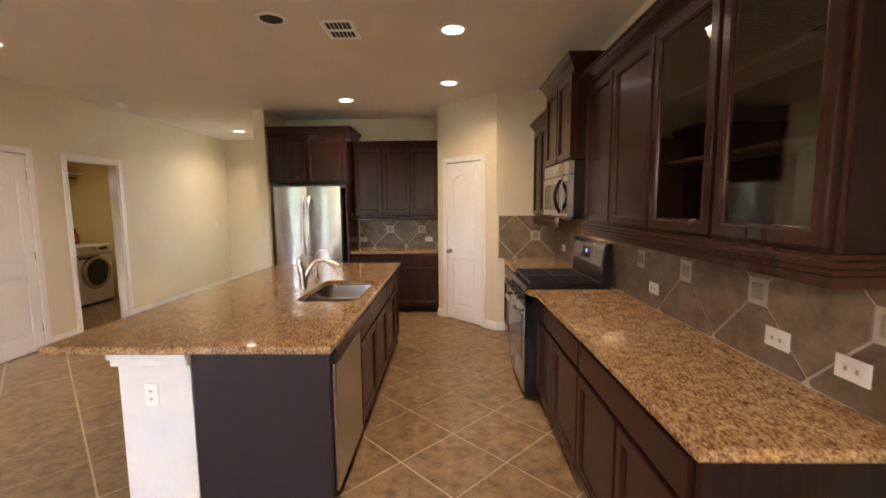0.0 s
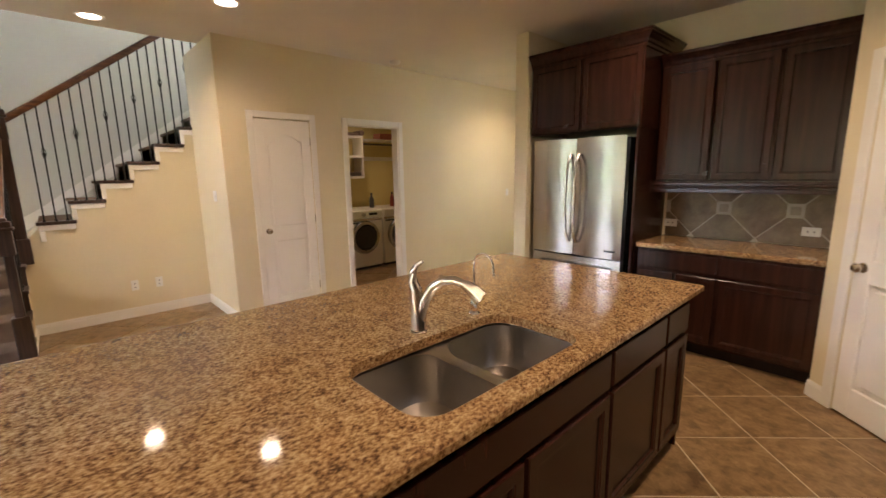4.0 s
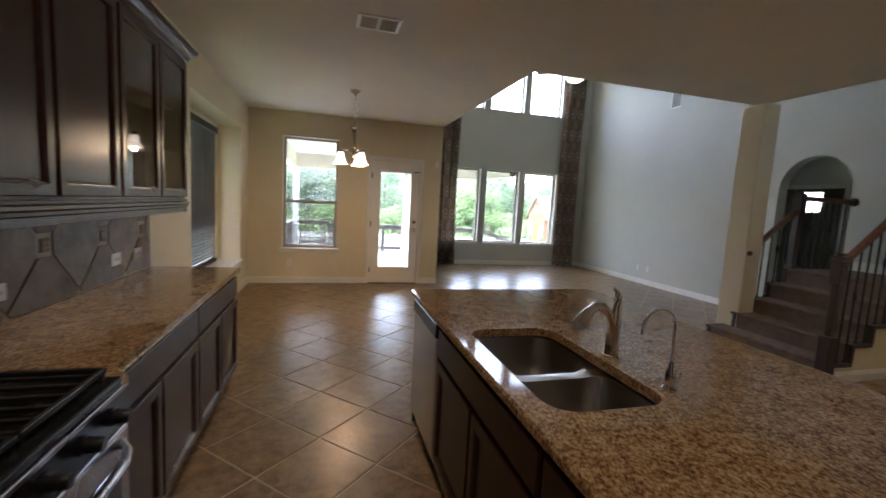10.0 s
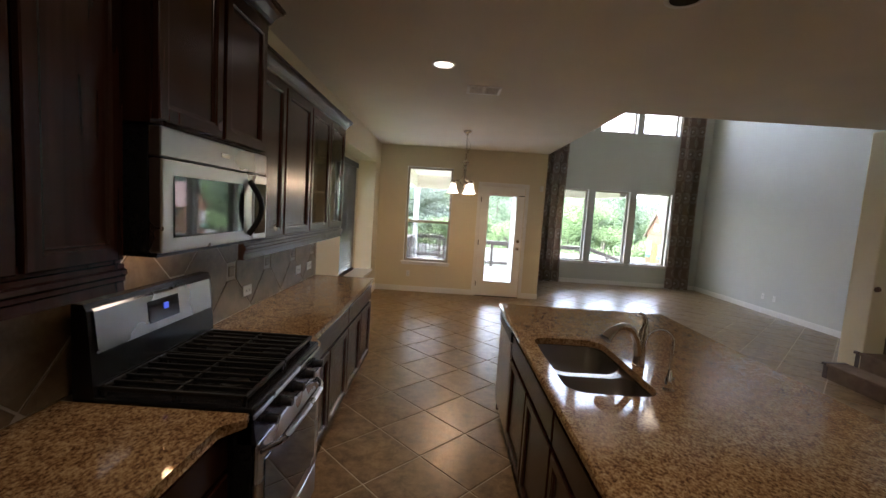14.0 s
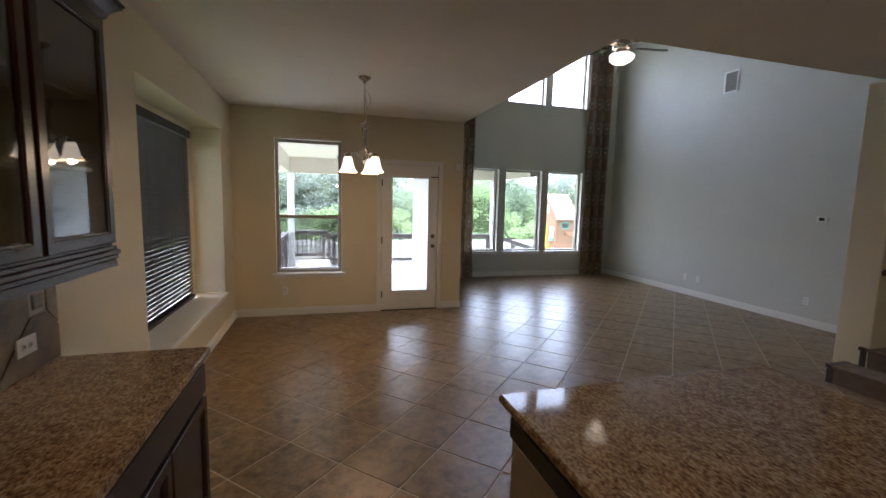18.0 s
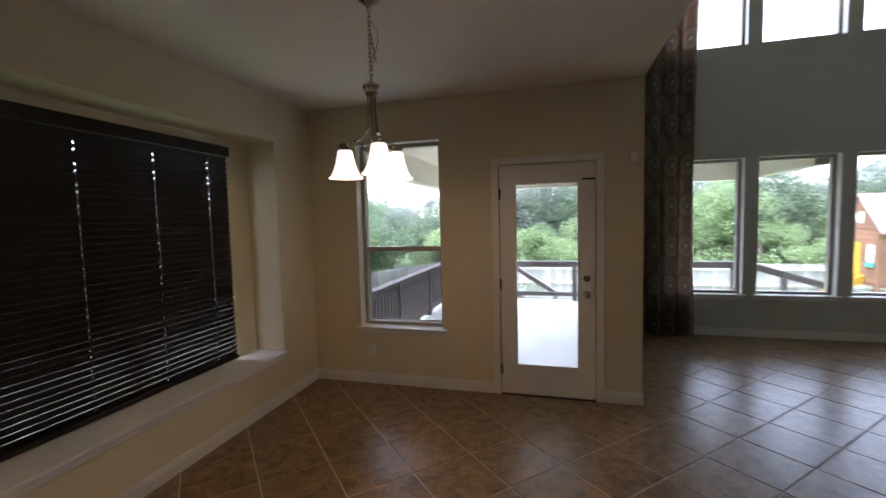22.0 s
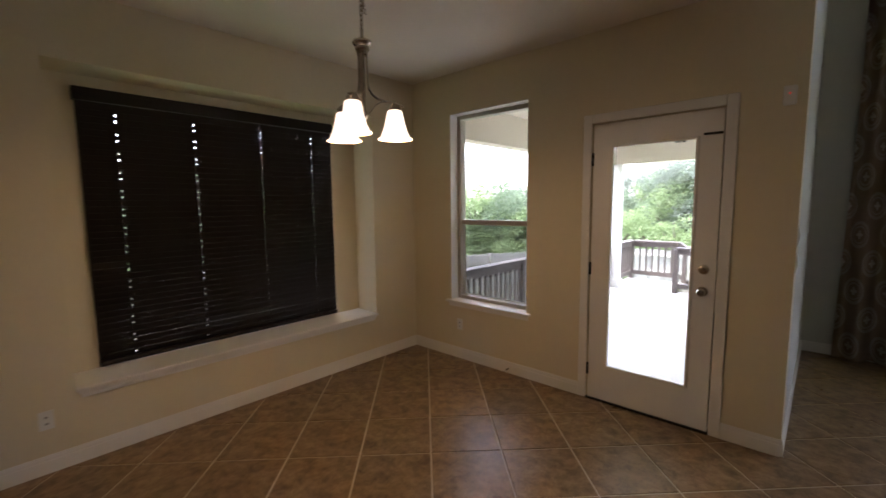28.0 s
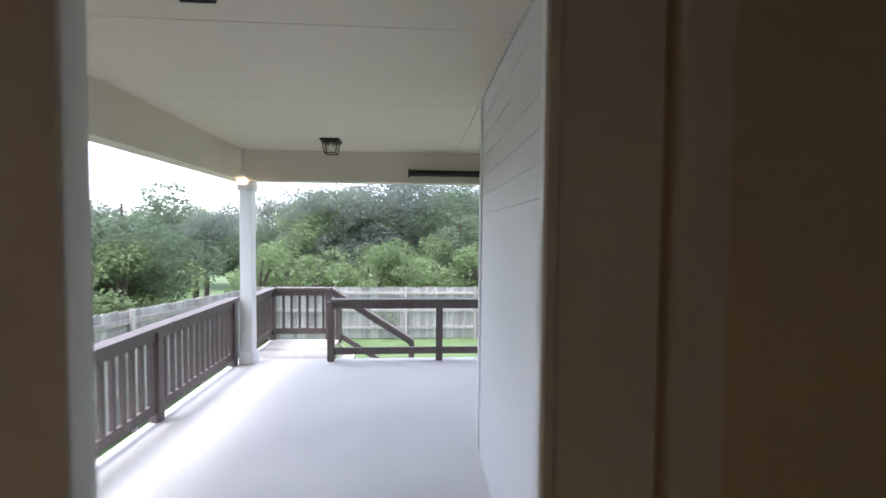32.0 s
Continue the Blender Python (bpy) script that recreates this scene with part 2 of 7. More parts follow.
def wood(name, dark, light, rough, axis=2, scale=1.0, coat=0.0, random_piece=0.0, spec=0.5):
    m = material(name, light, rough, 0, 0.15, 4, 60, coat=coat, spec=spec)
    nt = m.node_tree
    n, link = nt.nodes, nt.links.new
    co, mp, tex = n.new("ShaderNodeTexCoord"), n.new("ShaderNodeMapping"), n.new("ShaderNodeTexNoise")
    sc = [45 * scale, 45 * scale, 45 * scale]
    sc[axis] = 2.5 * scale
    mp.inputs["Scale"].default_value = sc
    tex.inputs["Scale"].default_value, tex.inputs["Detail"].default_value, tex.inputs["Distortion"].default_value = 1.0, 5, 0.4
    link(co.outputs["Object"], mp.inputs["Vector"])
    link(mp.outputs["Vector"], tex.inputs["Vector"])
    ramp = n.new("ShaderNodeValToRGB")
    e = ramp.color_ramp.elements
    e[0].position, e[0].color = 0.3, (*dark, 1)
    e[1].position, e[1].color = 0.7, (*light, 1)
    link(tex.outputs["Fac"], ramp.inputs["Fac"])
    out = ramp.outputs["Color"]
    if random_piece:
        info, tone, mix = n.new("ShaderNodeObjectInfo"), n.new("ShaderNodeMapRange"), n.new("ShaderNodeMix")
        tone.inputs["To Min"].default_value, tone.inputs["To Max"].default_value = 1 - random_piece, 1 + random_piece
        link(info.outputs["Random"], tone.inputs["Value"])
        mix.data_type, mix.blend_type = "RGBA", "MULTIPLY"
        mix.inputs[0].default_value = 1.0
        link(out, mix.inputs[6])
        link(tone.outputs["Result"], mix.inputs[7])
        out = mix.outputs[2]
    link(out, n["Principled BSDF"].inputs["Base Color"])
    return m


PAINT = material("cream_wall_paint", (0.69, 0.61, 0.43), 0.6, vary=0.04, scale=1.5, fine=30, bump=0.25, bump_scale=90)
PAINT_COOL = material("grey_green_wall_paint", (0.57, 0.57, 0.52), 0.6, vary=0.04, scale=1.5, fine=30, bump=0.25, bump_scale=90)
PAINT_YELLOW = material("yellow_laundry_paint", (0.72, 0.60, 0.27), 0.6, vary=0.04, scale=1.5, bump=0.2, bump_scale=90)
VENTWHITE = material("white_vent_enamel", (0.88, 0.87, 0.84), 0.35, vary=0.03)
CEILING = material("ceiling_paint", (0.74, 0.68, 0.585), 0.75, vary=0.05, scale=2, fine=40, bump=0.35, bump_scale=70)
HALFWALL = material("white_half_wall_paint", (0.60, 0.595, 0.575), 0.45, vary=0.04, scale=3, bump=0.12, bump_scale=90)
TRIM = material("white_trim_paint", (0.78, 0.76, 0.72), 0.32, vary=0.04, scale=3)
DOORWHITE = material("white_door_paint", (0.82, 0.80, 0.76), 0.35, vary=0.03, scale=2, bump=0.05, bump_scale=60)
CABINET = wood("espresso_cabinet_wood", (0.021, 0.0070, 0.0044), (0.038, 0.0128, 0.0080), 0.25, 2, 0.5, coat=0.0, spec=0.27)
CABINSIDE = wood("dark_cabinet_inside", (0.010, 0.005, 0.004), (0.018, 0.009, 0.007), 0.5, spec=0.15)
SHELFWOOD = wood("cabinet_shelf_wood", (0.06, 0.034, 0.024), (0.10, 0.058, 0.04), 0.4, 1)
PANEL = material("dark_island_panel", (0.026, 0.017, 0.017), 0.4, vary=0.15, spec=0.2)
GRANITE = granite()
SCREEN = screen_mesh("grey_insect_mesh")
FLOORTILE = stone_tile("floor_tile", (0.124, 0.073, 0.033), (0.230, 0.146, 0.071), (0.335, 0.226, 0.120), 0.30, 0.10, 11.0)
GROUT = material("tile_grout", (0.52, 0.43, 0.32), 0.85, vary=0.15, fine=120)
SPLASHTILE = stone_tile("backsplash_tile", (0.118, 0.082, 0.048), (0.178, 0.128, 0.079), (0.245, 0.182, 0.118), 0.36, 0.15, 6.0)
SPLASHGROUT = material("backsplash_grout", (0.43, 0.38, 0.31), 0.8, vary=0.1, fine=120)
SPLASHPLUG = material("pewter_tile_plug", (0.265, 0.225, 0.17), 0.4, 0.1, vary=0.2, fine=150, bump=0.5, bump_scale=200)
STEEL = brushed("brushed_steel", (0.48, 0.46, 0.435), 0.25, 2)
STEEL_Y = brushed("brushed_steel_level", (0.37, 0.36, 0.35), 0.28, 1)
SINKSTEEL = brushed("brushed_sink_steel", (0.42, 0.395, 0.365), 0.30, 1)
NICKEL = material("brushed_nickel", (0.55, 0.50, 0.43), 0.25, 1.0, vary=0.08)
CHROME = material("polished_chrome", (0.75, 0.75, 0.75), 0.08, 1.0, vary=0.03)
BLACK = material("black_enamel", (0.011, 0.011, 0.012), 0.25, vary=0.2, spec=0.35)
IRON = material("cast_iron", (0.010, 0.010, 0.010), 0.45, vary=0.3, bump=0.3, bump_scale=200, spec=0.3)
BLACKGLASS = material("black_oven_glass", (0.006, 0.006, 0.007), 0.04, vary=0.1, spec=0.7)
PLASTIC = material("white_plastic", (0.75, 0.74, 0.70), 0.4, vary=0.03)
SLOT = material("grey_plate_slot", (0.30, 0.29, 0.27), 0.6)
DARKSLOT = material("dark_slot", (0.02, 0.02, 0.02), 0.7)
BLINDWOOD = wood("dark_blind_slat", (0.010, 0.0065, 0.0055), (0.019, 0.012, 0.010), 0.42, 1, spec=0.35)
GLASS = clear_glass("window_glass")
CABGLASS = clear_glass("cabinet_glass", (0.68, 0.67, 0.65), 0.25)
VINYL = material("tan_window_vinyl", (0.40, 0.36, 0.29), 0.45, vary=0.05)
WHITEGLASS = glow("frosted_lamp_glass", (1.0, 0.83, 0.58), 0.28)
LAMPDISC = glow("recessed_lamp_lens", (1.0, 0.9, 0.72), 0.42)
HANDRAIL = wood("brown_handrail_wood", (0.055, 0.022, 0.009), (0.16, 0.07, 0.028), 0.3, 1, coat=0.2)
NEWEL = wood("dark_newel_wood", (0.020, 0.010, 0.006), (0.055, 0.028, 0.018), 0.35, 2)
CARPET = material("brown_stair_carpet", (0.19, 0.135, 0.10), 0.95, vary=0.25, scale=12, fine=220, bump=1.0, bump_scale=400, spec=0.1)
CONCRETE = material("patio_concrete", (0.60, 0.59, 0.565), 0.8, vary=0.12, scale=1.2, fine=40, bump=0.2, bump_scale=60)
DECKWOOD = wood("stained_rail_wood", (0.070, 0.055, 0.048), (0.14, 0.112, 0.10), 0.5, 2)
GREYWOOD = wood("weathered_fence_wood", (0.30, 0.28, 0.25), (0.52, 0.49, 0.45), 0.8, 2, 0.6, random_piece=0.2)
SIDING = material("pale_siding_paint", (0.68, 0.68, 0.66), 0.55, vary=0.04, bump=0.1)
SOFFIT = material("beige_soffit_paint", (0.60, 0.54, 0.45), 0.6, vary=0.03)
GRASS = material("lawn", (0.085, 0.135, 0.045), 0.9, vary=0.35, scale=2, fine=30, bump=0.8, bump_scale=40)
BARK = wood("bark", (0.05, 0.04, 0.03), (0.16, 0.13, 0.10), 0.9)
PLAYWOOD = wood("orange_cedar", (0.135, 0.062, 0.030), (0.20, 0.10, 0.055), 0.7, 0, random_piece=0.12)

# ---- mesh helpers ----
def part(name, bm, mat, parent=None, label="", smooth=False):
    """Links a bmesh as one mesh object under a thing or a part."""
    bmesh.ops.recalc_face_normals(bm, faces=bm.faces)
    me = bpy.data.meshes.new(name)
    bm.to_mesh(me)
    bm.free()
    me.materials.append(mat)
    if smooth:
        me.shade_smooth()
        me.set_sharp_from_angle(angle=radians(38))
    ob = new(name, me)
    if parent is not None:
        ob.parent = parent
    if label:
        ob["label"] = label
    return ob


def thing(name, at, label, category, group="", kind="", rz=0):
    ob = new(name)
    ob.matrix_world = pose(*at, 0, 0, rz)
    return tagged(ob, label, category, group, kind)


def struct(ob, label, category):
    return tagged(ob, label, category, "", "structure")


def box(bm, x0, y0, z0, x1, y1, z1, bevel=0.0, seg=1):
    x0, x1, y0, y1, z0, z1 = min(x0, x1), max(x0, x1), min(y0, y1), max(y0, y1), min(z0, z1), max(z0, z1)
    made = bmesh.ops.create_cube(bm, size=1)["verts"]
    for v in made:
        v.co = Vector(((x0 + x1) / 2 + v.co.x * (x1 - x0), (y0 + y1) / 2 + v.co.y * (y1 - y0), (z0 + z1) / 2 + v.co.z * (z1 - z0)))
    if bevel:
        edges = list({e for v in made for e in v.link_edges})
        bmesh.ops.bevel(bm, geom=edges, offset=bevel, segments=seg, affect="EDGES", profile=0.5)
    return bm


def boxes(*items, bevel=0.0, seg=1):
    bm = bmesh.new()
    for it in items:
        box(bm, *it, bevel=bevel, seg=seg)
    return bm


def rod(bm, a, b, r0, r1=None, n=10):
    """A round bar from a to b."""
    a, b = Vector(a), Vector(b)
    r1 = r0 if r1 is None else r1
    d = b - a
    m = Matrix.Translation((a + b) / 2) @ d.to_track_quat("Z", "Y").to_matrix().to_4x4()
    bmesh.ops.create_cone(bm, cap_ends=True, segments=n, radius1=r0, radius2=r1, depth=d.length, matrix=m)
    return bm


def lathe(bm, profile, at=(0, 0, 0), n=20, axis="z"):
    """A turned solid: profile rows of (radius, height)."""
    at = Vector(at)
    rings = []
    for r, h in profile:
        ring = []
        for i in range(n):
            a = 2 * math.pi * i / n
            c, s = r * math.cos(a), r * math.sin(a)
            p = {"z": (c, s, h), "x": (h, c, s), "y": (c, h, s)}[axis]
            ring.append(bm.verts.new(at + Vector(p)))
        rings.append(ring)
    for lo, hi in zip(rings, rings[1:]):
        for i in range(n):
            bm.faces.new((lo[i], lo[(i + 1) % n], hi[(i + 1) % n], hi[i]))
    for ring, (r, h) in ((rings[0], profile[0]), (rings[-1], profile[-1])):
        if r > 0.0005:
            bm.faces.new(ring)
    return bm


def pipe(bm, points, radius, n=10, taper=None):
    """A tube swept along points."""
    pts = [Vector(p) for p in points]
    rings = []
    up = Vector((0.13, 0.27, 0.95)).normalized()
    for i, p in enumerate(pts):
        d = (pts[min(i + 1, len(pts) - 1)] - pts[max(i - 1, 0)]).normalized()
        side = d.cross(up)
        if side.length < 0.05:
            side = d.cross(Vector((1, 0, 0)))
        side.normalize()
        top = side.cross(d).normalized()
        r = radius if taper is None else radius + (taper - radius) * i / (len(pts) - 1)
        rings.append([bm.verts.new(p + (side * math.cos(2 * math.pi * k / n) + top * math.sin(2 * math.pi * k / n)) * r) for k in range(n)])
    for lo, hi in zip(rings, rings[1:]):
        for k in range(n):
            bm.faces.new((lo[k], lo[(k + 1) % n], hi[(k + 1) % n], hi[k]))
    bm.faces.new(rings[0])
    bm.faces.new(rings[-1])
    return bm


def prism(bm, poly, axis, a0, a1):
    """A polygon drawn out along an axis; poly holds the other two coordinates in order."""
    def at(u, v, w):
        return {"x": (w, u, v), "y": (u, w, v), "z": (u, v, w)}[axis]
    lo = [bm.verts.new(at(u, v, a0)) for u, v in poly]
    hi = [bm.verts.new(at(u, v, a1)) for u, v in poly]
    bm.faces.new(lo)
    bm.faces.new(hi)
    for i in range(len(poly)):
        j = (i + 1) % len(poly)
        bm.faces.new((lo[i], lo[j], hi[j], hi[i]))
    return bm


def wall_mesh(u0, u1, z0, z1, holes, at):
    """One connected slab around its holes; at(u, z, side) gives the corner on either face."""
    us = sorted({u0, u1, *[h[0] for h in holes], *[h[2] for h in holes]})
    zs = sorted({z0, z1, *[h[1] for h in holes], *[h[3] for h in holes]})
    us, zs = [u for u in us if u0 <= u <= u1], [z for z in zs if z0 <= z <= z1]
    bm = bmesh.new()
    vs = {(i, j, s): bm.verts.new(at(u, z, s)) for i, u in enumerate(us) for j, z in enumerate(zs) for s in (0, 1)}
    def solid(i, j):
        if not (0 <= i < len(us) - 1 and 0 <= j < len(zs) - 1):
            return False
        u, z = (us[i] + us[i + 1]) / 2, (zs[j] + zs[j + 1]) / 2
        return not any(h[0] < u < h[2] and h[1] < z < h[3] for h in holes)
    for i in range(len(us) - 1):
        for j in range(len(zs) - 1):
            if not solid(i, j):
                continue
            ring = [(i, j), (i + 1, j), (i + 1, j + 1), (i, j + 1)]
            for s in (0, 1):
                bm.faces.new([vs[(*k, s)] for k in ring])
            for (a, b), (di, dj) in zip(zip(ring, ring[1:] + ring[:1]), ((0, -1), (1, 0), (0, 1), (-1, 0))):
                if not solid(i + di, j + dj):
                    bm.faces.new((vs[(*a, 0)], vs[(*b, 0)], vs[(*b, 1)], vs[(*a, 1)]))
    loose = [v for v in bm.verts if not v.link_faces]
    bmesh.ops.delete(bm, geom=loose, context="VERTS")
    return bm


def wall_x(name, x0, x1, y0, y1, z0, z1, mat, label, holes=()):
    bm = wall_mesh(y0, y1, z0, z1, holes, lambda u, z, s: ((x0, x1)[s], u, z))
    return struct(part(name, bm, mat), label, "wall")


def wall_y(name, y0, y1, x0, x1, z0, z1, mat, label, holes=()):
    bm = wall_mesh(x0, x1, z0, z1, holes, lambda u, z, s: (u, (y0, y1)[s], z))
    return struct(part(name, bm, mat), label, "wall")


# ---- the large structure ----
EAST, NOOK_S, NOOK_W, LIV_S, LIV_W, CLOSET = 1.60, -3.08, -1.69, -5.67, -6.42, -4.24
H, HIGH, BACK, HALL_END = 2.90, 5.6, 6.45, 8.38

floor = struct(part("floor", prism(bmesh.new(), [(-9.2, -5.87), (NOOK_W + 0.18, -5.87), (NOOK_W + 0.18, NOOK_S - 0.2), (2.03, NOOK_S - 0.2), (2.03, 8.6), (-9.2, 8.6)], "z", -0.2, -0.004), GROUT), "brown ceramic tile floor laid diagonally with pale grout", "floor")
wall_x("wall_east", EAST, 2.03, -3.28, BACK + 0.12, 0, H, PAINT, "cream painted wall with a deep window recess", [(-2.51, 0.475, -0.115, 2.485)])
wall_y("wall_nook_south", NOOK_S - 0.2, NOOK_S, NOOK_W, EAST, 0, H, PAINT, "cream painted wall with a window and a glazed door", [(0.15, 0.60, 1.06, 2.505), (-1.30, 0.0, -0.425, 2.215)])
wall_x("wall_living_east", NOOK_W, NOOK_W + 0.18, LIV_S - 0.2, NOOK_S - 0.2, 0, HIGH, PAINT_COOL, "grey-green painted living room side wall")
WINX = ((-3.42, -2.50), (-4.50, -3.58), (-5.58, -4.66))
wall_y("wall_living_south", LIV_S - 0.2, LIV_S, LIV_W, NOOK_W, 0, HIGH, PAINT_COOL, "tall grey-green wall with two rows of windows",
       [(a, 0.575, b, 2.455) for a, b in WINX] + [(a, 3.935, b, 5.335) for a, b in WINX])
wall_x("wall_north_of_arch", LIV_W - 0.18, LIV_W, 0.52, 4.45, 0, HIGH, PAINT_COOL, "tall grey-green wall beside the stairs")
wall_x("wall_west", LIV_W - 0.18, LIV_W, LIV_S - 0.2, -0.45, 0, HIGH, PAINT_COOL, "tall grey-green living room wall")
bm = bmesh.new()
poly = [(-0.45, HIGH), (0.52, HIGH), (0.52, 2.02)] + [(0.035 + 0.485 * math.cos(a * math.pi / 16), 2.02 + 0.47 * math.sin(a * math.pi / 16)) for a in range(1, 16)] + [(-0.45, 2.02)]
prism(bm, poly, "x", LIV_W - 0.18, LIV_W)
struct(part("wall_over_arch", bm, PAINT_COOL), "grey-green wall over an arched opening", "wall")
wall_x("wall_over_nook_edge", NOOK_W, NOOK_W + 0.12, NOOK_S - 0.2, 0.45, H + 0.02, HIGH, PAINT_COOL, "upper living room wall above the breakfast nook")
wall_y("wall_over_kitchen_edge", 0.45, 0.57, -4.7, NOOK_W + 0.12, H + 0.02, HIGH, PAINT_COOL, "upper living room wall above the kitchen edge")
wall_x("wall_over_stair_edge", -4.7, -4.58, 0.57, 5.0, H + 0.02, HIGH, PAINT_COOL, "upper stairwell wall")
wall_y("wall_stair_north", 4.45, 4.55, LIV_W - 0.18, CLOSET - 0.12, 0, H, PAINT, "stairwell end wall below the upper floor")
wall_y("wall_stair_north_upper", 5.0, 5.12, LIV_W - 0.18, -4.36, H, HIGH, PAINT_COOL, "stairwell end wall on the upper floor")
wall_x("wall_laundry_back", LIV_W - 0.18, -6.32, 4.55, 7.0, 0, H, PAINT_YELLOW, "yellow painted laundry room back wall")
wall_y("wall_laundry_north", 7.0, 7.1, -6.6, CLOSET - 0.12, 0, H, PAINT_YELLOW, "yellow painted laundry room end wall")
wall_y("wall_laundry_south", 4.55, 4.6, -6.32, CLOSET - 0.12, 0, H, PAINT_YELLOW, "yellow painted laundry room side wall")
wall_x("wall_foyer", -7.9, -7.75, -2.0, 1.6, 0, H, PAINT_COOL, "grey-green foyer wall around the front door", [(-1.32, 0, -0.38, 2.12)])
wall_y("wall_foyer_south", -2.1, -2.0, -7.9, LIV_W - 0.18, 0, H, PAINT_COOL, "foyer side wall")
wall_y("wall_foyer_north", 1.6, 1.7, -7.9, LIV_W - 0.18, 0, H, PAINT_COOL, "foyer side wall")
wall_x("wall_closet", CLOSET - 0.12, CLOSET, 3.37, HALL_END, 0, H, PAINT, "cream painted wall with a closet door and a laundry doorway", [(3.69, 0, 4.31, 2.15), (4.79, 0, 5.56, 2.15)])
wall_y("wall_alcove", 3.37, 3.49, -5.33, CLOSET - 0.12, 0, H, PAINT, "cream painted end wall of the alcove under the stairs")
wall_y("wall_hall_end", HALL_END, HALL_END + 0.12, CLOSET - 0.12, -2.26, 0, H, PAINT, "cream painted hall end wall")
wall_x("wall_fridge_wing", -2.40, -2.25, 5.70, HALL_END, 0, H, PAINT, "cream painted wing wall beside the refrigerator", [(7.35, 0.9, 8.05, 2.1)])
wall_x("wall_outer_wing", -0.6, -0.45, BACK + 0.12, 11.0, -0.2, 5.9, SIDING, "plain outer wall of the house wing")
wall_y("wall_back", BACK, BACK + 0.12, -2.25, EAST, 0, H, PAINT, "cream painted kitchen back wall")
wall_x("wall_pantry_side", 0.14, 0.24, 5.69, BACK, 0, H, PAINT, "cream painted pantry side wall")
wall_y("wall_pantry_return", 4.96, 5.06, 0.87, EAST, 0, H, PAINT, "cream painted pantry return wall")


def diag(s, d):
    """A point s along the pantry's slanted wall and d behind its face."""
    return 0.14 + (s + d) * 0.70711, 5.69 - (s - d) * 0.70711


def diag_box(bm, s0, s1, d0, d1, z0, z1):
    prism(bm, [diag(s0, d0), diag(s1, d0), diag(s1, d1), diag(s0, d1)], "z", z0, z1)


bm = bmesh.new()
for s0, s1, z0, z1 in ((0, 0.18, 0, H), (0.80, 1.032, 0, H), (0.18, 0.80, 2.13, H)):
    diag_box(bm, s0, s1, 0, 0.1, z0, z1)
struct(part("wall_pantry", bm, PAINT), "cream painted slanted pantry wall", "wall")

struct(part("ceiling", boxes((NOOK_W, NOOK_S - 0.2, H, EAST, 0.57, H + 0.02), (-4.7, 0.45, H, NOOK_W, 3.37, H + 0.02), (NOOK_W, 0.57, H, EAST, 3.37, H + 0.02), (-4.36, 3.37, H, 2.03, 8.6, H + 0.02), (-6.6, 4.45, H, -4.36, 8.6, H + 0.02), (-7.9, -2.1, H, -6.6, 1.7, H + 0.02)), CEILING), "matt beige textured ceiling", "ceiling")
struct(part("ceiling_living", boxes((-6.6, -5.87, HIGH, -1.5, 5.12, HIGH + 0.2)), CEILING), "high living room ceiling", "ceiling")
struct(part("roof", boxes((NOOK_W + 0.121, NOOK_S - 0.2, H + 0.021, 2.03, 8.6, H + 0.15), (-4.58, 0.571, H + 0.021, NOOK_W + 0.121, 8.6, H + 0.15), (-7.9, -2.1, H + 0.021, -6.601, 8.6, H + 0.15)), SOFFIT), "plain roof deck over the rooms", "roof")
# unseen overhang, added to stop direct sun entering the east bay window
struct(part("roof_eave", boxes((2.031, NOOK_S - 0.8, H - 0.02, 2.75, 8.6, H + 0.15), (NOOK_W + 3.4, NOOK_S - 0.8, H + 0.0, 2.03, NOOK_S - 0.201, H + 0.15)), SOFFIT), "unseen beige eave added to keep the sun out of the bay window", "roof")
struct(part("column", boxes((-4.86, 0.31, 0, -4.62, 0.60, H), bevel=0.012, seg=2), PAINT), "cream painted square drywall column", "column")


# ---- kitchen cabinets ----
def panel_door(bm, x0, x1, z0, z1, y, t=0.022, rail=0.058, glazed=False):
    """A framed cabinet door whose face looks to -y, with a flat sunk panel unless it is glazed; one connected mesh."""
    rows = [(0.0, 0.0), (0.0, t - 0.004), (0.004, t), (rail - 0.014, t), (rail - 0.010, t - 0.003), (rail - 0.004, t - 0.004), (rail, t * 0.42)]
    rows += [(rail, 0.0)] if glazed else [(rail + 0.004, t * 0.36)]
    rings = []
    for inset, out in rows:
        rings.append([bm.verts.new(p) for p in ((x0 + inset, y - out, z0 + inset), (x1 - inset, y - out, z0 + inset), (x1 - inset, y - out, z1 - inset), (x0 + inset, y - out, z1 - inset))])
    pairs = list(zip(rings, rings[1:])) + ([(rings[-1], rings[0])] if glazed else [])
    for lo, hi in pairs:
        for i in range(4):
            bm.faces.new((lo[i], lo[(i + 1) % 4], hi[(i + 1) % 4], hi[i]))
    if not glazed:
        bm.faces.new(rings[0])
        bm.faces.new(rings[-1])
    return bm


def drawer_front(bm, x0, x1, z0, z1, y):
    box(bm, x0, y - 0.02, z0, x1, y, z1, bevel=0.006, seg=2)
    return bm


